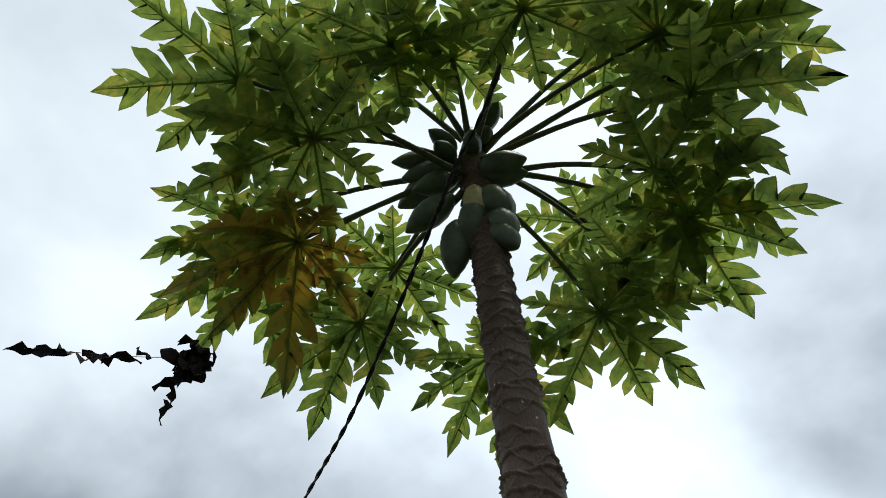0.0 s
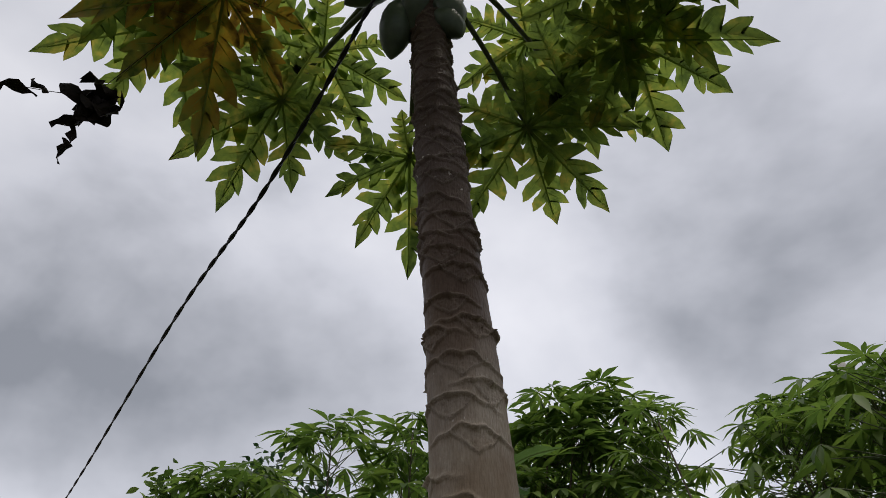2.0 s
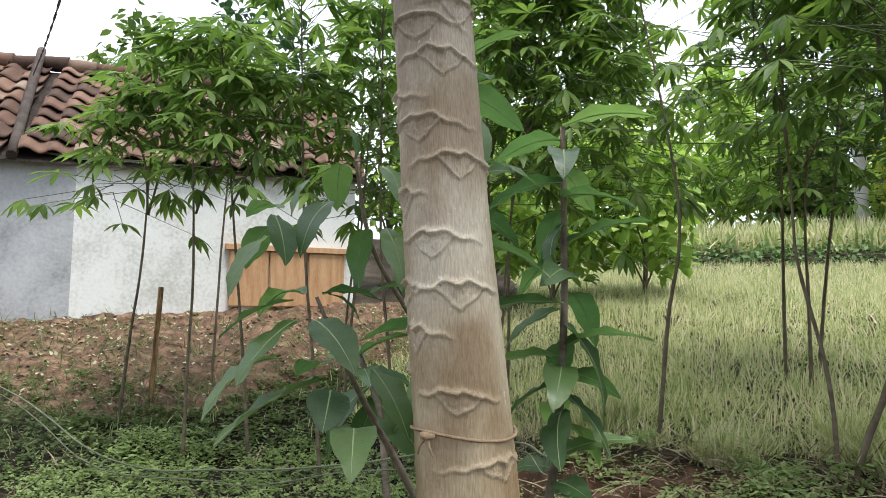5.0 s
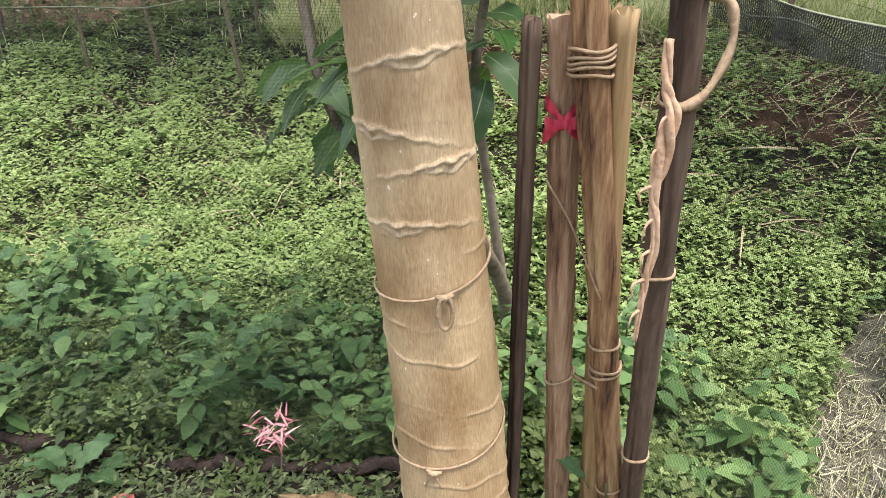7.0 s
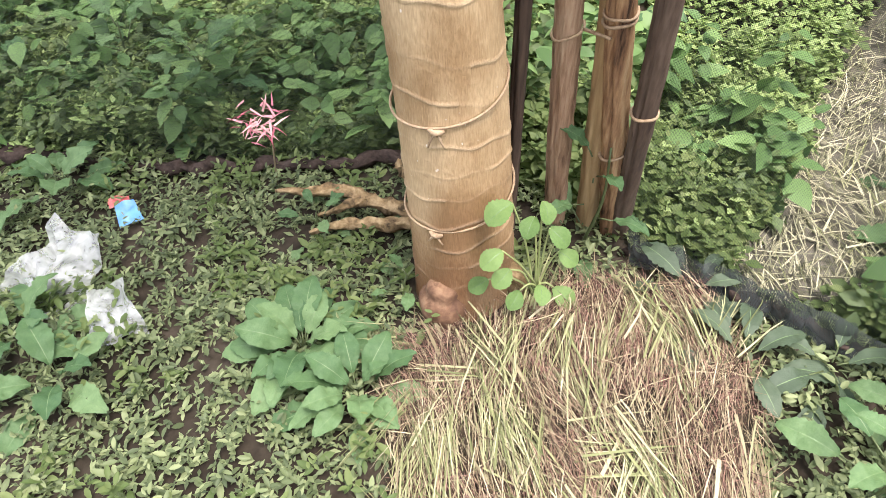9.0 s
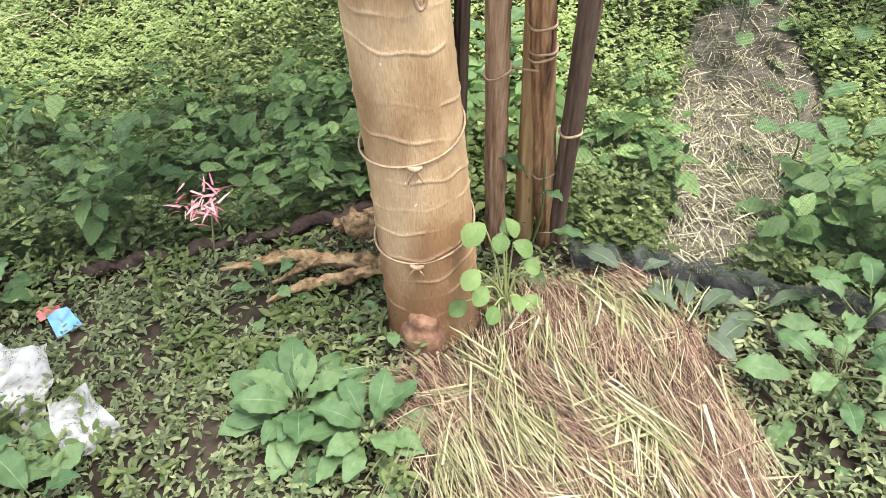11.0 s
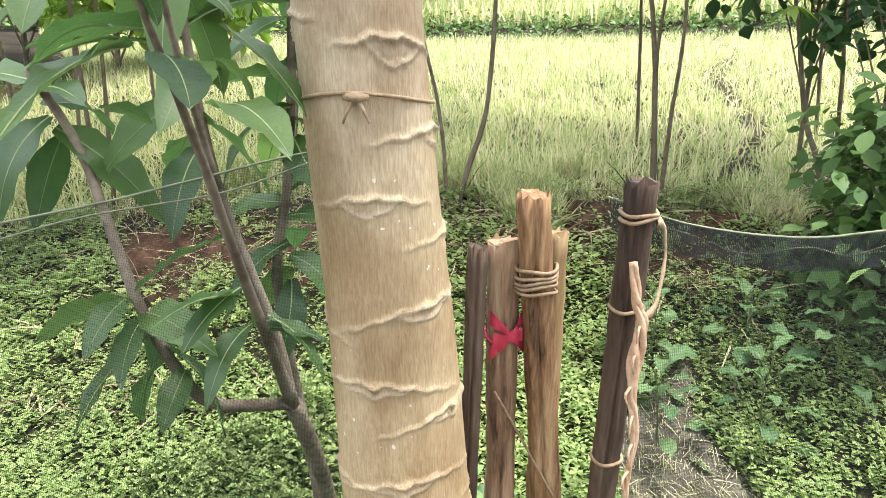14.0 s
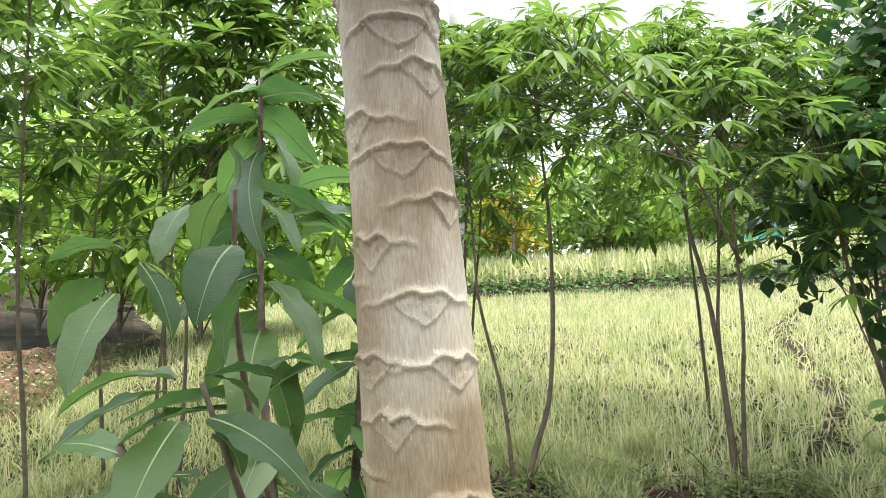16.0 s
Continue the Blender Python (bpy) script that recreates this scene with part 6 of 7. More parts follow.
weeds("ground_weeds", 2600, lambda x, y, q: 2.7 < terrace(x, y) < 4.2 + 0.3 * noise.noise((x * 2, y * 2, 1.0)) and x > 0.45 * y and y > 0.2 * x and noise.noise((x * 2.4, y * 2.4, 3.3)) > -0.05, (1.0, 0.4), (3.6, 3.2), (0.025, 0.055), (0.03, 0.14), M_WEEDDARK, 9, "dark green weeds at the near corner of the field")
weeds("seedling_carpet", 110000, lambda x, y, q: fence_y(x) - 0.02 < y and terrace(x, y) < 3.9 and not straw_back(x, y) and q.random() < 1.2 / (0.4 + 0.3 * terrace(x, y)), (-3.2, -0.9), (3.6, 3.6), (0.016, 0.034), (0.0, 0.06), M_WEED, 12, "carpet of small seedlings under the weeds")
weeds("ground_weeds", 26000, lambda x, y, q: 3.3 < terrace(x, y) < 4.7 and y > 0.25 * abs(x) and noise.noise((x * 1.7, y * 1.7, 6.0)) + 0.4 * noise.noise((x * 6, y * 6, 2.0)) > -0.12 + 0.25 * (q.random() - 0.5), (-2.5, 0.6), (4.4, 4.6), (0.022, 0.055), (0.01, 0.12), M_WEEDLIT, 14, "low weeds growing over the soil ridge", lift=0.05)
tall_plants("nettle_weeds", 330, tall_weeds, (-2.4, -0.9), (2.8, 2.6), (0.06, 0.30), 0.07, 5, "upright green weeds with pointed leaves along the net")
weeds("low_weeds", 19000, front_weeds, (-1.8, -1.2), (1.7, 1.6), (0.014, 0.034), (0.005, 0.07), M_LOWWEED, 3, "small creeping weeds on the trodden soil", LONG_V, ROUND_F)
weeds("low_weeds", 54000, front_weeds, (-1.8, -1.2), (1.7, 1.6), (0.011, 0.027), (0.0, 0.045), M_LOWWEED, 4, "small dull green creeping weeds on the trodden soil", NARROW_V, SMALL_F)
weeds("low_weeds", 2600, lambda x, y, q: front_weeds(x, y, q) and noise.noise((x * 4, y * 4, 5.0)) > 0.0, (-1.4, 0.2), (0.2, 1.4), (0.020, 0.040), (0.03, 0.09), M_WEED, 15, "taller light green weeds among the creeping ones", LONG_V, ROUND_F, 8)
weeds("ground_weeds", 16000, lambda x, y, q: 4.3 < terrace(x, y) < 6.6 and x < -0.16 * y, (-3.6, 2.5), (-0.4, 6.4), (0.03, 0.075), (0.02, 0.16), M_WEED, 16, "green weeds below the earth bank")


def field_test(x, y, q):
    r = terrace(x, y)
    return 4.5 + 0.35 * noise.noise((x * 1.1, y * 1.1, 8.0)) < r < 11.5 and y > 0.35 * abs(x) and (x > -0.17 * y or q.random() < 0.03) and q.random() < (4.6 / r) ** 1.1 * (0.55 + 0.6 * noise.noise((x * 2.6, y * 2.6, 2.0)) + 0.35)


def build_field():
    n = 150000
    pts, q = area(n, field_test, (-3.0, 2.0), (11.0, 11.5), 21)
    pts = [(x, y) for x, y in pts if (abs((y - 3.4) - 0.66 * (x - 4.8) + 0.15 * math.sin(x * 2)) > 0.10 + 0.08 * noise.noise((x * 3, y * 3, 1.0)) or q.random() < 0.3) and not (x < -1.9 and y > 4.6 + 0.35 * (x + 1.9)) and not (-1.9 <= x < -0.8 and y > 4.7 + 1.32 * (x + 1.9)) and not (x < 0.6 and y > 7.3 + 0.6 * x)]
    n = len(pts)
    pos = np.array([(x, y, ground_z(x, y)) for x, y in pts])
    ob = scatter("onion_field", BLADE_V, BLADE_F, pos, q.uniform(0, 2 * np.pi, n), q.normal(0.95, 0.55, n), q.normal(0, 0.7, n), q.uniform(0.05, 0.17, n), M_FIELD, squash=q.uniform(0.8, 1.7, n))
    tagged(ob, "yellowing green field of thin onion blades", "crop", kind="stuff")
    n = 4500
    pts, q = area(n, lambda x, y, q: 11.4 < terrace(x, y) < 12.35 and y > 0.35 * abs(x), (0.0, 4.0), (12.4, 12.4), 26)
    pos = np.array([(x, y, ground_z(x, y) + 0.25 * q.random() ** 2) for x, y in pts])
    ob = scatter("bank_weeds", OVAL_V, OVAL_F, pos, q.uniform(0, 2 * np.pi, n), q.normal(0, 0.5, n), q.normal(0, 0.5, n), q.uniform(0.05, 0.13, n), M_TALLWEED)
    tagged(ob, "green weeds on the step between two terraces", "plants", kind="stuff")
    n = 9000
    pts, q = area(n, lambda x, y, q: 12.1 < terrace(x, y) < 14.6 and y > 0.35 * abs(x), (0.0, 4.0), (13.5, 14.5), 22)
    pos = np.array([(x, y, ground_z(x, y)) for x, y in pts])
    ob = scatter("onion_field", BLADE_V, BLADE_F, pos, q.uniform(0, 2 * np.pi, n), q.normal(1.35, 0.28, n), q.normal(0, 0.5, n), q.uniform(0.35, 0.55, n), M_FIELD, squash=np.full(n, 2.0))
    tagged(ob, "upper terrace strip of yellowing green crop blades", "crop", kind="stuff")


build_field()


def build_tufts():
    """Long green grass along the field's edge, and dry stalks on the bare bank."""
    pts, q = area(1400, lambda x, y, q: 4.1 < terrace(x, y) < 5.2 and y > 0.5 * abs(x) and x > -0.17 * y and noise.noise((x * 1.9, y * 1.9, 6.0)) > 0.16, (-2.5, 1.5), (4.5, 4.9), 23)
    pos = np.repeat(np.array([(x, y, ground_z(x, y)) for x, y in pts]), 7, 0)
    n = len(pos)
    pos[:, :2] += q.normal(size=(n, 2)) * 0.02
    ob = scatter("grass_tuft", BLADE_V, BLADE_F, pos, q.uniform(0, 6.28, n), q.normal(0.95, 0.3, n), q.normal(0, 0.5, n), q.uniform(0.08, 0.24, n), M_FIELD, squash=np.full(n, 0.9))
    tagged(ob, "long green grass along the edge of the field", "grass", kind="stuff")
    pts, q = area(2600, lambda x, y, q: 2.7 < terrace(x, y) < 4.5 and y > 0.4 * abs(x), (-2.8, 1.2), (4.4, 4.5), 24)
    n = len(pts)
    pos = np.array([(x, y, ground_z(x, y) + 0.02) for x, y in pts])
    ob = scatter("dry_stalks", BLADE_V, BLADE_F, pos, q.uniform(0, 6.28, n), q.normal(0.15, 0.25, n), q.normal(0, 0.5, n), q.uniform(0.08, 0.30, n), M_STRAW, squash=np.full(n, 0.8))
    tagged(ob, "dry stalks strewn on the bare brown bank", "straw", kind="stuff")


build_tufts()


def build_soil_edge():
    """Turned reddish soil with roots along the near edge of the field."""
    verts, faces, n, m = [], [], 130, 14
    for i in range(n + 1):
        a = radians(2 + 62 * i / n)
        for j in range(m + 1):
            t = j / m
            r = (3.55 + 0.95 * t + 0.10 * noise.noise((a * 6, 2.0, 0.0))) * nearness(3.0 * math.sin(a), 3.0 * math.cos(a))
            x, y = r * math.sin(a), r * math.cos(a)
            h = 0.09 * math.sin(math.pi * t) * (0.7 + noise.noise((x * 3, y * 3, 4.0))) + 0.035 * noise.noise((x * 9, y * 9, 6.0)) + 0.018 * noise.noise((x * 25, y * 25, 6.0))
            verts.append((x, y, ground_z(x, y) + (h if 0 < j < m and 0 < i < n else -0.06)))
    for i in range(n):
        for j in range(m):
            a = i * (m + 1) + j
            faces.append((a, a + 1, a + m + 2, a + m + 1))
    tagged(obj("soil_ridge", verts, faces, M_REDSOIL), "ridge of turned reddish soil at the field's edge", "soil", kind="structure")
    q = np.random.default_rng(62)
    n = 2600
    a = q.uniform(radians(2), radians(64), n)
    r = q.uniform(3.5, 4.6, n) * np.array([nearness(3.0 * math.sin(b), 3.0 * math.cos(b)) for b in a])
    pos = np.array([(u * math.sin(b), u * math.cos(b), ground_z(u * math.sin(b), u * math.cos(b)) + 0.05 + 0.04 * q.random()) for b, u in zip(a, r)])
    ob = scatter("dry_roots", BLADE_V, BLADE_F, pos, q.uniform(0, 6.28, n), q.normal(0.15, 0.35, n), q.normal(0, 0.5, n), q.uniform(0.06, 0.26, n), M_STRAW, squash=np.full(n, 0.6))
    tagged(ob, "dry roots and stalks on the soil ridge", "straw", kind="stuff")


build_soil_edge()


def build_bank_litter():
    q = np.random.default_rng(61)
    for name, n, mat, tv, tf, size, label in (("bank_debris", 5000, M_STRAWGREY, OVAL_V, OVAL_F, (0.015, 0.055), "pale stones and dry scraps on the earth bank"), ("bank_weeds", 9000, M_WEED, BLADE_V, BLADE_F, (0.06, 0.2), "grass growing on the earth bank")):
        s, t = q.random(n), q.random(n) ** (0.8 if mat is M_STRAWGREY else 1.7) * 0.9
        pos = []
        for a, b in zip(s, t):
            pos.append(bank_point(a * 0.999, b) + Vector((0, 0, 0.012)))
        ob = scatter(name, tv, tf, np.array(pos), q.uniform(0, 6.28, n), q.normal(0.5 if mat is M_WEED else 0.1, 0.4, n), q.normal(0, 0.5, n), q.uniform(*size, n), mat)
        tagged(ob, label, "debris" if mat is M_STRAWGREY else "plants", kind="stuff")


build_bank_litter()


def heap_z(x, y):
    edge = min(1.0, max(0.0, min(0.79 - y, x + 0.12, 0.56 - x) / 0.12))
    return edge * (0.018 + 0.022 * noise.noise((x * 6, y * 6, 1.0)) + 0.018 * noise.noise((x * 17, y * 17, 5.0)))


def straw(name, n, test, lo, hi, mat, seed, label, size=(0.08, 0.22), lift=0.035, width=1.0, heap=False, bundles=0, mess=0.22):
    pts, q = area(n, test, lo, hi, seed)
    comb = np.array([1.1 * noise.noise((x * 5, y * 5, 2.0)) - 0.55 * (x - 0.16) for x, y in pts]) + q.normal(0, 0.26, n)
    yaw = np.where(q.random(n) < mess, q.uniform(0, 6.28, n), comb) + np.pi * (q.random(n) < 0.5)
    if bundles:
        for k in range(0, n, bundles):
            x0, y0 = pts[k]
            for i in range(k, min(n, k + bundles)):
                pts[i] = (x0 + q.normal() * 0.012, y0 + q.normal() * 0.025)
                yaw[i] = yaw[k] + q.normal() * 0.10
    pos = np.array([(x, y, ground_z(x, y) + 0.008 + (heap_z(x, y) if heap else 0)) for x, y in pts])
    pos[:, 2] += q.random(n) * lift
    ob = scatter(name, BLADE_V, BLADE_F, pos, yaw, q.normal(-0.02, 0.06, n), q.normal(0, 0.5, n), q.uniform(size[0], size[1], n), mat, squash=q.uniform(0.4, 1.2, n) * width)
    tagged(ob, label, "straw", kind="stuff")


HEAP = ((-0.4, -0.3), (1.0, 0.8))
straw("straw_heap", 7500, lambda x, y, q: straw_front(x, y), *HEAP, M_STRAW, 31, "heap of dry onion straw at the foot of the tree", (0.03, 0.11), 0.024, 0.42, True)
straw("straw_heap", 15000, lambda x, y, q: straw_front(x, y) and noise.noise((x * 7, y * 7, 3.0)) > -0.18 - 0.3 * smooth_step(0.45, 0.7, y), *HEAP, M_STRAWRED, 32, "reddish dry onion skins and roots in the straw", (0.018, 0.055), 0.028, 0.38, True, 0, 0.45)
straw("straw_heap", 1500, lambda x, y, q: straw_front(x, y), *HEAP, M_STRAWGREEN, 33, "bundles of pale green onion leaves on the straw heap", (0.09, 0.20), 0.030, 0.5, True, 15, 0.1)
straw("straw_heap", 260, lambda x, y, q: straw_front(x, y), *HEAP, M_STRAWPALE, 36, "broad pale dry leaf sheaths on the straw heap", (0.04, 0.12), 0.030, 1.3, True)
straw("straw_path", 3000, lambda x, y, q: straw_back(x, y), (0.4, 0.66), (1.9, 2.0), M_STRAWGREY, 34, "flattened dry straw on the bare soil beyond the net", (0.03, 0.11), 0.016, 1.0, mess=0.6)
straw("straw_path", 420, lambda x, y, q: straw_back(x, y), (0.4, 0.66), (1.9, 2.0), M_STRAWGREEN, 35, "pale green straw on the bare soil beyond the net", (0.06, 0.14), 0.018, 0.7)


def build_bare_soil():
    """Dry trodden soil under the straw beyond the net."""
    step, cells, verts, faces = 0.025, {}, [], []

    def corner(i, j):
        if (i, j) not in cells:
            x, y = 0.4 + i * step, 0.6 + j * step
            cells[(i, j)] = len(verts)
            verts.append((x, y, ground_z(x, y) + 0.006 + 0.004 * noise.noise((x * 30, y * 30, 2.0))))
        return cells[(i, j)]

    for i in range(56):
        for j in range(44):
            if straw_back(0.4 + (i + 0.5) * step, 0.6 + (j + 0.5) * step):
                faces.append((corner(i, j), corner(i + 1, j), corner(i + 1, j + 1), corner(i, j + 1)))
    tagged(obj("bare_soil", verts, faces, M_DUST), "dry grey-brown trodden soil beyond the net", "soil", kind="structure")


build_bare_soil()

# ---------------------------------------------------------------- distance


def bushy(name, base, height, wide, n, leaf, mat, seed, label, group="trees beyond the field", trunk_r=0.06, low=0.25):
    q = np.random.default_rng(seed)
    t = thing(name, label, "tree", group, at=base)
    o = Vector(base)
    top = Vector((0, 0, height * 0.8))
    v, f = tube([(0, 0, -0.3), (0.05 * wide, 0, height * 0.4), top], [trunk_r, trunk_r * 0.7, trunk_r * 0.25], 8, 12, wob=0.2)
    obj("trunk", v, f, M_CASSTEM, t)
    centres = []
    limbs = []
    for i in range(16):
        a, h = 2.399 * i + q.normal() * 0.3, height * (low + (0.95 - low) * (i + 0.5) / 16)
        reach = wide * (0.35 + 0.65 * math.sin(math.pi * min(1, (h / height - low) / (1 - low) * 0.8 + 0.15))) * (0.6 + 0.5 * q.random())
        c = np.array([math.cos(a) * reach * 0.75, math.sin(a) * reach * 0.75, h])
        centres.append((c, reach * 0.5 + 0.12 * wide))
        limbs.append(tube([(0.03 * wide, 0, max(0.1, h - 0.25 * height)), c * 0.6 + np.array([0, 0, h * 0.35]), c], [trunk_r * 0.4, trunk_r * 0.15], 5, 6))
    v, f = join(*limbs)
    tagged(obj("limb", v, f, M_CASSTEM, t), kind="stuff")
    idx = q.integers(0, len(centres), n)
    d = q.normal(size=(n, 3))
    d /= np.linalg.norm(d, axis=1)[:, None]
    rad = q.random(n) ** 0.45
    pos = np.array([centres[i][0] for i in idx]) + d * (rad * np.array([centres[i][1] for i in idx]))[:, None] * np.array([1, 1, 0.8])
    scatter("crown", OVAL_V, OVAL_F, pos, q.uniform(0, 2 * np.pi, n), q.normal(-0.4, 0.5, n), q.normal(0, 0.4, n), leaf * q.uniform(0.7, 1.3, n), mat, t)
    return t


def polar(deg, r):
    """deg: to the right of straight ahead."""
    return gz(r * math.sin(radians(deg)), r * math.cos(radians(deg)))


q0 = random.Random(77)
for i, deg in enumerate(range(-2, 78, 5)):
    r = q0.uniform(14.6, 16.5)
    low = 0.8 if 30 < deg < 42 or 47 < deg < 56 else 1.0
    bushy("bush", polar(deg + q0.uniform(-1.5, 1.5), r), q0.uniform(2.0, 3.2) * low, q0.uniform(0.7, 1.1), 1200, 0.17, M_FARLEAF if i % 3 == 0 else M_FARPALE, 100 + i, "leafy bush at the far edge of the field", "bushes beyond the field", 0.03, 0.22)
for i, deg in enumerate(range(-30, 84, 7)):
    if 31 < deg < 37:
        continue
    r = q0.uniform(18, 25) if not 44 < deg < 60 else q0.uniform(27, 31)
    bushy("tree", polar(deg + q0.uniform(-3, 3), r), q0.uniform(5.2, 8.0) * (0.7 if i < 2 else 0.55 if 20 < deg < 62 else 0.9), q0.uniform(1.6, 2.5), 1500, 0.30, (M_FARLEAF, M_FARPALE, M_DARKLEAF)[i % 3], 200 + i, "tall leafy tree behind the fields", "trees behind the fields", 0.14, 0.15)
bushy("bush", gz(8.0, 11.75), 2.2, 0.9, 1100, 0.17, M_YELLOWLEAF, 304, "bush with yellow and green leaves beyond the field", "bushes beyond the field", 0.04, 0.3)
bushy("tree", polar(34.5, 13.4), 3.7, 0.9, 1100, 0.16, M_DARKLEAF, 301, "tall dark feathery tree with a thin bare trunk", trunk_r=0.04, low=0.75)
for k, deg in enumerate((50.5, 52.6, 54.4, 56.5)):
    bushy("tree", polar(deg, 15.6 + 0.5 * (k % 2)), 4.6 + 0.3 * (k % 3), 0.55, 420, 0.20, M_DARKLEAF, 320 + k, "thin dark-trunked tree in front of the far house", trunk_r=0.07, low=0.7)
for k, (x, y, h) in enumerate(((0.9, 7.6, 2.3), (1.9, 7.4, 2.0), (0.2, 8.6, 2.6), (-0.6, 9.2, 2.6))):
    bushy("bush", gz(x, y), h, 0.75, 1100, 0.16, M_FARPALE, 330 + k, "bright green leafy bush behind the cassava plants", "bushes beyond the field", 0.03, 0.2)
bushy("shrub", gz(2.72, 1.45), 2.0, 0.45, 420, 0.10, M_DARKLEAF, 302, "dark broad-leaved shrub at the side of the field", "shrubs", 0.011, 0.42)
bushy("shrub", gz(3.22, 2.02), 2.5, 0.65, 1100, 0.105, M_DARKLEAF, 303, "dark broad-leaved shrub at the side of the field", "shrubs", 0.014, 0.35)


bushy("shrub", gz(2.52, 1.15), 0.80, 0.50, 1500, 0.085, M_TALLWEED, 306, "low green shrub with drooping pointed leaves among the weeds", "shrubs", 0.012, 0.1)
bushy("shrub", gz(2.85, 0.85), 0.95, 0.50, 1500, 0.085, M_TALLWEED, 307, "low green shrub with drooping pointed leaves among the weeds", "shrubs", 0.012, 0.1)


# ---------------------------------------------------------------- small plants near the path


def broad_leaf_mesh(seed, wide=0.27, wave=0.045, round_=0.8, mat=None):
    q = random.Random(seed)
    verts, faces, n = [], [], 16
    ph = q.uniform(0, 6)
    for i in range(n + 1):
        t = i / n
        half = wide * (1 + 0.07 * math.sin(47 * t + ph)) * math.sin(math.pi * (0.03 + 0.95 * t)) ** round_ * (0.75 + 0.45 * t if t < 0.75 else 1.09) + 0.004
        for s in (-1, -0.5, -0.04 + 0.03 * t, 0.04 - 0.03 * t, 0.5, 1):
            z = 0.10 * math.sin(math.pi * t) - 0.16 * t * t + 0.16 * half * abs(s) + wave * math.sin(16 * t + ph) * abs(s) - (0.012 if abs(s) < 0.1 else 0) + 0.014 * math.cos(t * 50 - abs(s) * 3) * (abs(s) > 0.1)
            verts.append((s * half, t, z))
    for i in range(n):
        for j in range(5):
            a = i * 6 + j
            faces.append((a, a + 1, a + 7, a + 6))
    me = bpy.data.meshes.new("leaf")
    me.from_pydata(verts, [], faces)
    me.shade_smooth()
    me.materials.append(mat or M_BROAD)
    me.materials.append(M_LEAFRIB)
    for k, poly in enumerate(me.polygons):
        poly.material_index = 1 if k % 5 == 2 else 0
    return me


BROAD = [broad_leaf_mesh(s) for s in range(4)]
BROADDARK = [broad_leaf_mesh(s + 40, 0.23, 0.02, 0.8, M_BROADDARK) for s in range(3)]
SEEDLEAF = [broad_leaf_mesh(s + 20, 0.42, 0.01, 0.6, M_SEEDLEAF) for s in range(3)]


def leafy(name, label, at, n, length, seed, meshes, rise=(5, 65), stem_h=0.0, spread=0.03, group="broad-leaved weeds"):
    """A low plant: leaves on short stalks round a crown, or up a stem."""
    q = random.Random(seed)
    t = thing(name, label, "plant", group, at=gz(*at))
    if stem_h:
        v, f = tube([(0, 0, -0.02), (q.uniform(-0.02, 0.02), q.uniform(-0.02, 0.02), stem_h * 0.5), (q.uniform(-0.03, 0.03), q.uniform(-0.03, 0.03), stem_h)], [0.004, 0.003, 0.002], 6, 8)
        obj("stem", v, f, M_PETIOLE, t)
    for i in range(n):
        a = 2.399 * i + q.uniform(-0.35, 0.35)
        s = i / max(1, n - 1)
        h = stem_h * (1 - s) if stem_h else 0.01 + 0.02 * (1 - s)
        el = radians(rise[0] + (rise[1] - rise[0]) * (1 - s) + q.uniform(-10, 10))
        reach = spread * (0.6 + s)
        d = Vector((math.cos(a), math.sin(a), 0))
        base = d * reach * 0.4 + Vector((0, 0, h))
        tip = base + d * reach * math.cos(el) + Vector((0, 0, reach * math.sin(el)))
        v, f = tube([base, tip], [0.0018, 0.0014], 5)
        leaf = new("leaf", meshes[i % len(meshes)])
        leaf.parent = t
        ln = length * q.uniform(0.65, 1.1)
        leaf.matrix_basis = Matrix.Translation(tip) @ Matrix.Rotation(a - math.pi / 2, 4, "Z") @ Matrix.Rotation(el * 0.6, 4, "X") @ Matrix.Rotation(q.uniform(-0.4, 0.4), 4, "Y") @ Matrix.Diagonal((ln, ln, ln, 1))
        obj("stalk", v, f, M_PETIOLE, leaf).matrix_parent_inverse = leaf.matrix_basis.inverted()


leafy("dock_weed", "broad-leaved green rosette weed on the soil", (-0.245, 0.735), 28, 0.10, 1, BROAD)
leafy("dock_weed", "broad-leaved green rosette weed on the soil", (-0.145, 0.615), 18, 0.09, 2, BROAD)
leafy("dock_weed", "broad-leaved green rosette weed beside the plastic bag", (-0.82, 0.86), 9, 0.11, 3, BROAD)
leafy("dock_weed", "broad-leaved green rosette weed on the soil", (-0.715, 0.75), 8, 0.10, 4, BROAD)
leafy("dock_weed", "broad-leaved green rosette weed on the soil", (-0.86, 1.32), 10, 0.11, 5, BROAD)
leafy("dock_weed", "large dull green leaves lying along the net", (0.52, 0.57), 7, 0.10, 6, BROADDARK, (-5, 20))
leafy("dock_weed", "large dull green leaves lying along the net", (0.655, 0.535), 8, 0.10, 7, BROADDARK, (-5, 25))
leafy("dock_weed", "large dull green leaves lying along the net", (0.49, 0.73), 8, 0.09, 8, BROADDARK, (0, 30))
leafy("nettle_weed", "bright green leafy weed beside the straw heap", (0.62, 0.33), 16, 0.085, 9, BROAD, (-10, 40), 0.16, 0.04)
leafy("nettle_weed", "bright green leafy weed beside the straw heap", (0.75, 0.40), 16, 0.08, 10, BROAD, (-10, 40), 0.18, 0.04)
leafy("nettle_weed", "bright green leafy weed beside the net", (0.86, 0.28), 14, 0.085, 11, BROAD, (-10, 40), 0.2, 0.04)
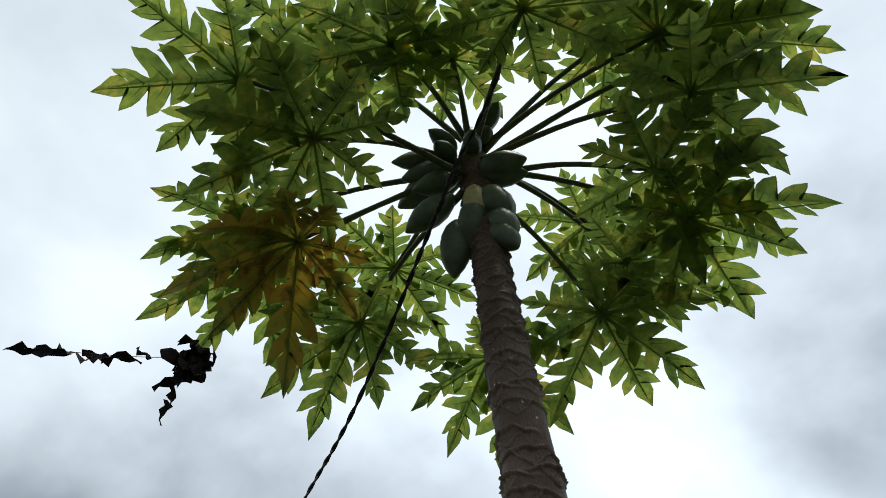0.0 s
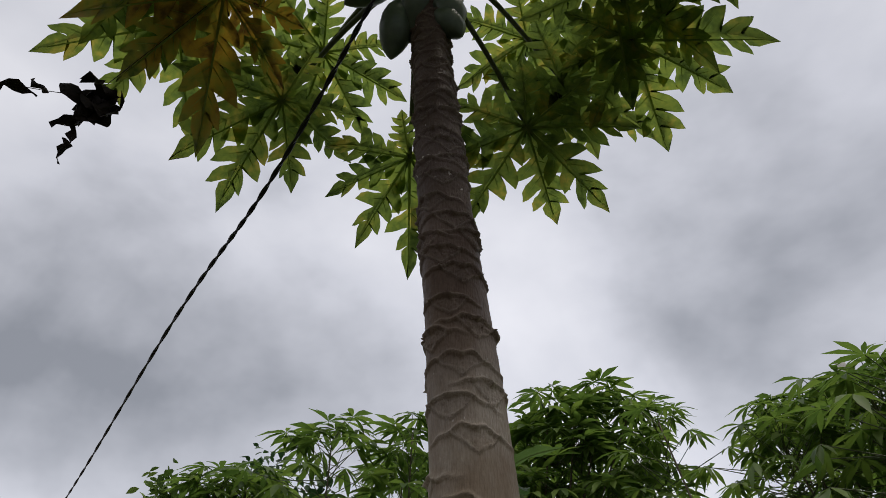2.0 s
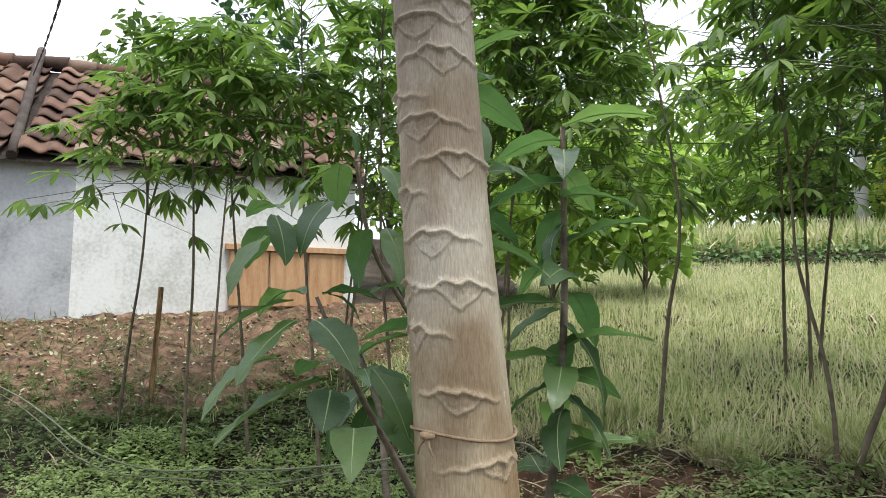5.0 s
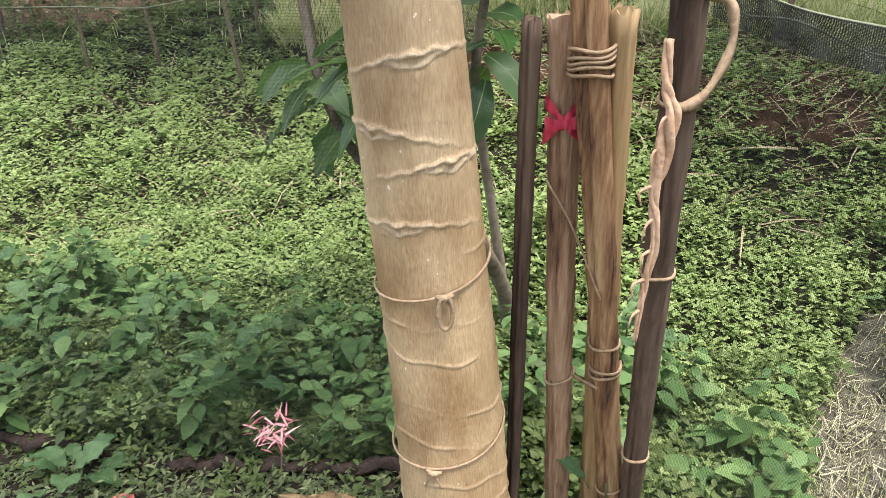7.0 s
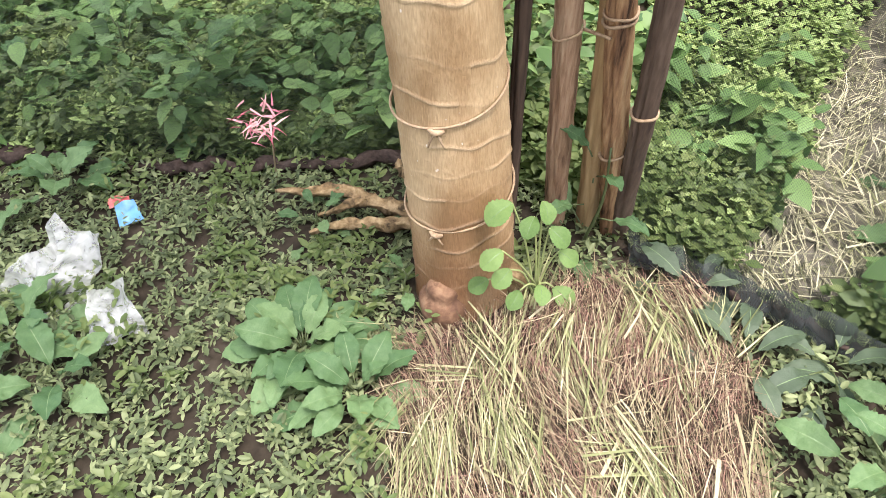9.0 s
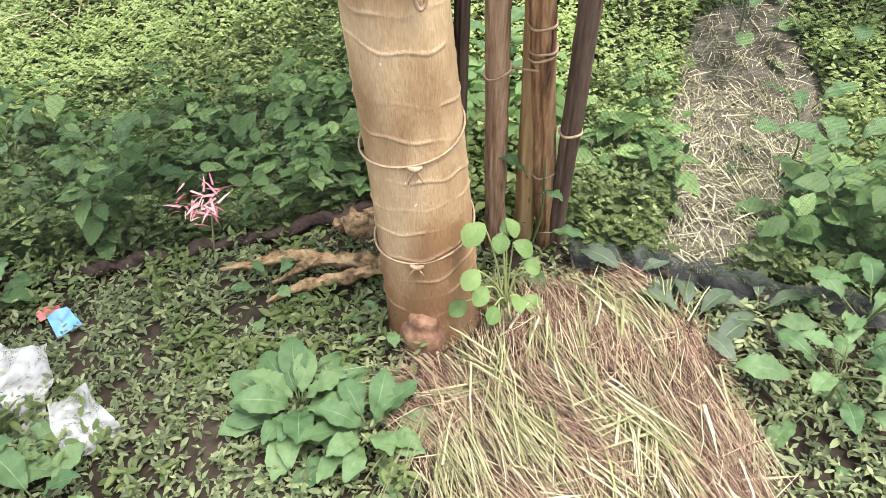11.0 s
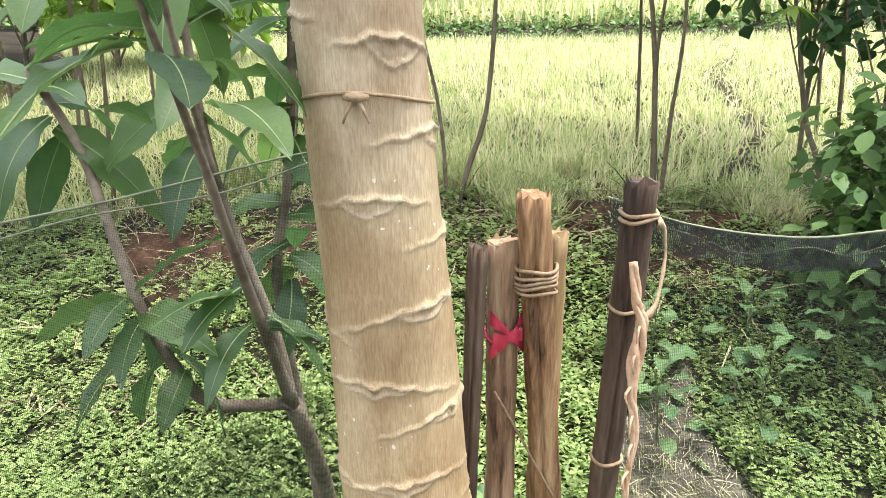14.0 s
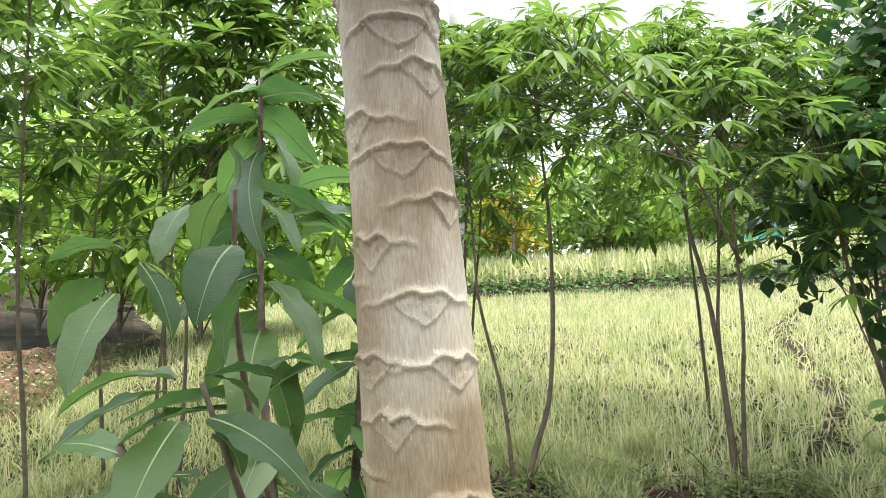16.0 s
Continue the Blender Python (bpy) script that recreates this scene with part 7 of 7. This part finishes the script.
for k, at in enumerate(((1.45, 1.50), (1.75, 1.30), (1.62, 1.70), (1.95, 1.50), (2.05, 1.20))):
    leafy("taro_weed", "green broad-leaved plant among the weeds beyond the net", at, 16, 0.11, 60 + k, BROAD, (-10, 45), 0.26, 0.05, "broad-leaved weeds")
for k, at in enumerate(((0.62, 1.62), (0.55, 1.50), (-1.15, 1.85), (-0.75, 1.75), (-1.45, 2.1), (-0.5, 1.55), (1.05, 0.75), (1.15, 0.95))):
    leafy("broad_weed", "light green broad-leaved weed beyond the net", at, 12, 0.10, 70 + k, BROAD, (-5, 50), 0.22, 0.05)


def round_seedling(base, spots):
    """Round leaves on thin pale stalks; spots are the middles of the leaves."""
    q = random.Random(12)
    t = thing("round_leaf_seedling", "pale green round-leaved seedling at the trunk's foot", "plant", "seedlings", at=base)
    o = Vector(base)
    head = Vector((0.006, -0.012, 0.075))
    v, f = tube([(0, 0, -0.02), (0.012, 0, 0.03), head], [0.006, 0.005, 0.004], 7, 10)
    obj("stem", v, f, M_SHOOT, t)
    for k, spot in enumerate(spots):
        c = Vector(spot) - o
        out = Vector((c.x - head.x, c.y - head.y - 0.03, -0.25 * abs(c.x) - 0.01)).normalized()
        ln = q.uniform(0.038, 0.054)
        foot = c - out * ln * 0.45
        up = (Vector((0, -0.55, 1.0)) + Vector((q.uniform(-0.4, 0.4), q.uniform(-0.3, 0.2), 0))).normalized()
        side = out.cross(up).normalized()
        up = side.cross(out)
        leaf = new("leaf", SEEDLEAF[k % 3])
        leaf.parent = t
        leaf.matrix_basis = Matrix.Translation(foot) @ Matrix((side, out, up)).transposed().to_4x4() @ Matrix.Diagonal((ln, ln, ln, 1))
        v, f = tube([head - Vector((0, 0, 0.02 * (k % 3))), (head + foot) / 2 + Vector((0, 0, 0.012)), foot], [0.0022, 0.0016], 5, 6)
        obj("stalk", v, f, M_SHOOT, leaf).matrix_parent_inverse = leaf.matrix_basis.inverted()


round_seedling((0.19, 0.765, 0.03), ((0.110, 0.735, 0.215), (0.172, 0.745, 0.275), (0.128, 0.73, 0.168), (0.240, 0.73, 0.096), (0.245, 0.75, 0.180), (0.122, 0.75, 0.310), (0.150, 0.72, 0.115), (0.225, 0.755, 0.232), (0.19, 0.70, 0.15), (0.20, 0.76, 0.29), (0.09, 0.75, 0.13)))
leafy("seedling", "small green seedling by the roots", (-0.03, 0.83), 7, 0.045, 14, BROAD, (5, 50), 0.06, 0.03, "seedlings")
leafy("seedling", "small green seedling by the posts", (0.33, 0.91), 8, 0.08, 15, BROAD, (5, 60), 0.26, 0.03, "seedlings")
leafy("seedling", "small green seedling by the roots", (-0.22, 1.08), 8, 0.05, 16, BROAD, (5, 50), 0.05, 0.03, "seedlings")

# ---------------------------------------------------------------- litter


def crumple(name, label, category, at, w, h, mat, seed, tilt=(20, 0, 0), lump=0.3):
    q = np.random.default_rng(seed)
    n, m = 16, 16
    verts, faces = [], []
    for i in range(n + 1):
        for j in range(m + 1):
            x, y = (i / n - 0.5) * w, (j / m - 0.5) * h
            x *= 1 - 0.35 * (j / m) * (0.5 + 0.5 * math.sin(seed))
            z = lump * w * (noise.noise((x * 14, y * 14, seed)) + 0.5 * noise.noise((x * 34, y * 34, seed + 5)))
            verts.append((x + 0.02 * noise.noise((y * 20, seed, 0)), y + 0.02 * noise.noise((x * 20, seed, 3)), z))
    for i in range(n):
        for j in range(m):
            a = i * (m + 1) + j
            faces.append((a, a + m + 1, a + m + 2, a + 1))
    ob = obj(name, verts, faces, mat)
    ob.matrix_basis = Matrix.Translation(gz(at[0], at[1], at[2])) @ Euler([radians(t) for t in tilt]).to_matrix().to_4x4()
    return tagged(ob, label, category)


crumple("plastic_bag", "torn clear plastic bag lying on the weeds", "bag", (-0.775, 1.01, 0.05), 0.20, 0.20, M_PLASTIC, 1, (25, 5, -30), 0.25)
crumple("plastic_bag", "crumpled piece of clear plastic on the weeds", "bag", (-0.635, 0.875, 0.045), 0.11, 0.12, M_PLASTIC, 2, (30, -10, 10), 0.3)
crumple("sweet_wrapper", "blue and white crumpled wrapper on the soil", "wrapper", (-0.672, 1.185, 0.03), 0.055, 0.055, M_BLUE, 3, (20, 0, 30), 0.3)
crumple("sweet_wrapper", "scrap of red wrapper on the soil", "wrapper", (-0.70, 1.225, 0.03), 0.05, 0.03, M_RED, 4, (10, 0, 10), 0.3)


def build_bundle():
    q = np.random.default_rng(44)
    n = 60
    pos = np.array([-0.318, 1.205, 0.19]) + q.normal(size=(n, 3)) * np.array([0.022, 0.015, 0.018])
    ob = scatter("shallot_root_tuft", BLADE_V, BLADE_F, pos, q.uniform(0, 6.28, n), q.uniform(-0.8, 0.8, n), q.uniform(-1, 1, n), q.uniform(0.025, 0.055, n), M_PINK, squash=np.full(n, 3.0))
    tagged(ob, "tuft of pink dried shallot roots caught on the net", "roots")
    v, f = tube([(-0.30, 1.21, 0.18), (-0.315, 1.235, 0.09), (-0.335, 1.26, -0.04)], [0.002], 6, 6)
    tagged(obj("dry_stalk", v, f, M_STRAW), "thin dry stalk under the pink roots", "stalk")


build_bundle()

# ---------------------------------------------------------------- far things


def build_far():
    t = thing("tarp_shelter", "teal plastic sheet stretched over low stakes", "tarp", at=gz(11.85, 8.42))
    n, verts, faces = 14, [], []
    for i in range(n + 1):
        for j in range(5):
            x = (i / n - 0.5) * 0.95
            verts.append((x * 0.57, -x * 0.82, 0.12 + 0.50 * j / 4 + 0.03 * math.sin(i * 1.9 + j)))
    for i in range(n):
        for j in range(4):
            a = i * 5 + j
            faces.append((a, a + 5, a + 6, a + 1))
    obj("sheet", verts, faces, M_TARP, t)
    for s in (-0.5, 0.5):
        v, f = tube([(s * 0.54, -s * 0.78, -0.1), (s * 0.54, -s * 0.78, 0.75)], [0.02], 6)
        obj("stake", v, f, M_CASSTEM, t)
    h = thing("far_house", "grey plastered house with dark windows behind the bushes", "house", at=(17.1, 13.7, 3.2))
    d = Vector((0.61, -0.79, 0))
    nrm = Vector((-0.79, -0.61, 0))

    def slab(name, u, z, w, t, hgt, mat, parent, off):
        bm = bmesh.new()
        bmesh.ops.create_cube(bm, size=1.0)
        bmesh.ops.scale(bm, vec=(w, t, hgt), verts=bm.verts)
        bmesh.ops.transform(bm, matrix=Matrix.Translation(d * u + nrm * off + Vector((0, 0, z))) @ Matrix.Rotation(math.atan2(d.y, d.x), 4, "Z"), verts=bm.verts)
        return part(name, bm, mat, parent, smooth=False)

    slab("wall", 0, 1.8, 4.6, 2.4, 3.8, M_GREYWALL, h, -1.3)
    slab("roof", 0, 3.85, 5.2, 3.0, 0.22, M_TILE, h, -1.3)
    for u in (-1.5, 0.0, 1.5):
        win = slab("window", u, 2.6, 0.8, 0.10, 1.1, M_FASCIA, h, -0.06)
        slab("window_sill", u, 2.0, 0.95, 0.16, 0.08, M_PALEMETAL, win, -0.04)
    p = thing("concrete_pole", "grey concrete pole at the edge of the field", "pole", at=gz(7.07, 12.19))
    v, f = tube([(0, 0, -0.3), (0, 0, 6.5)], [0.115, 0.10], 14, 6)
    obj("shaft", v, f, M_CONCRETE, p)
    v, f = tube([(-2.36, 4.74, ground_z(-2.36, 4.74) - 0.1), (-2.32, 4.76, 1.56)], [0.022, 0.02], 8, 6, wob=0.15)
    tagged(obj("stake", v, f, M_POSTBROWN), "reddish wooden stake below the earth bank", "stake")


build_far()
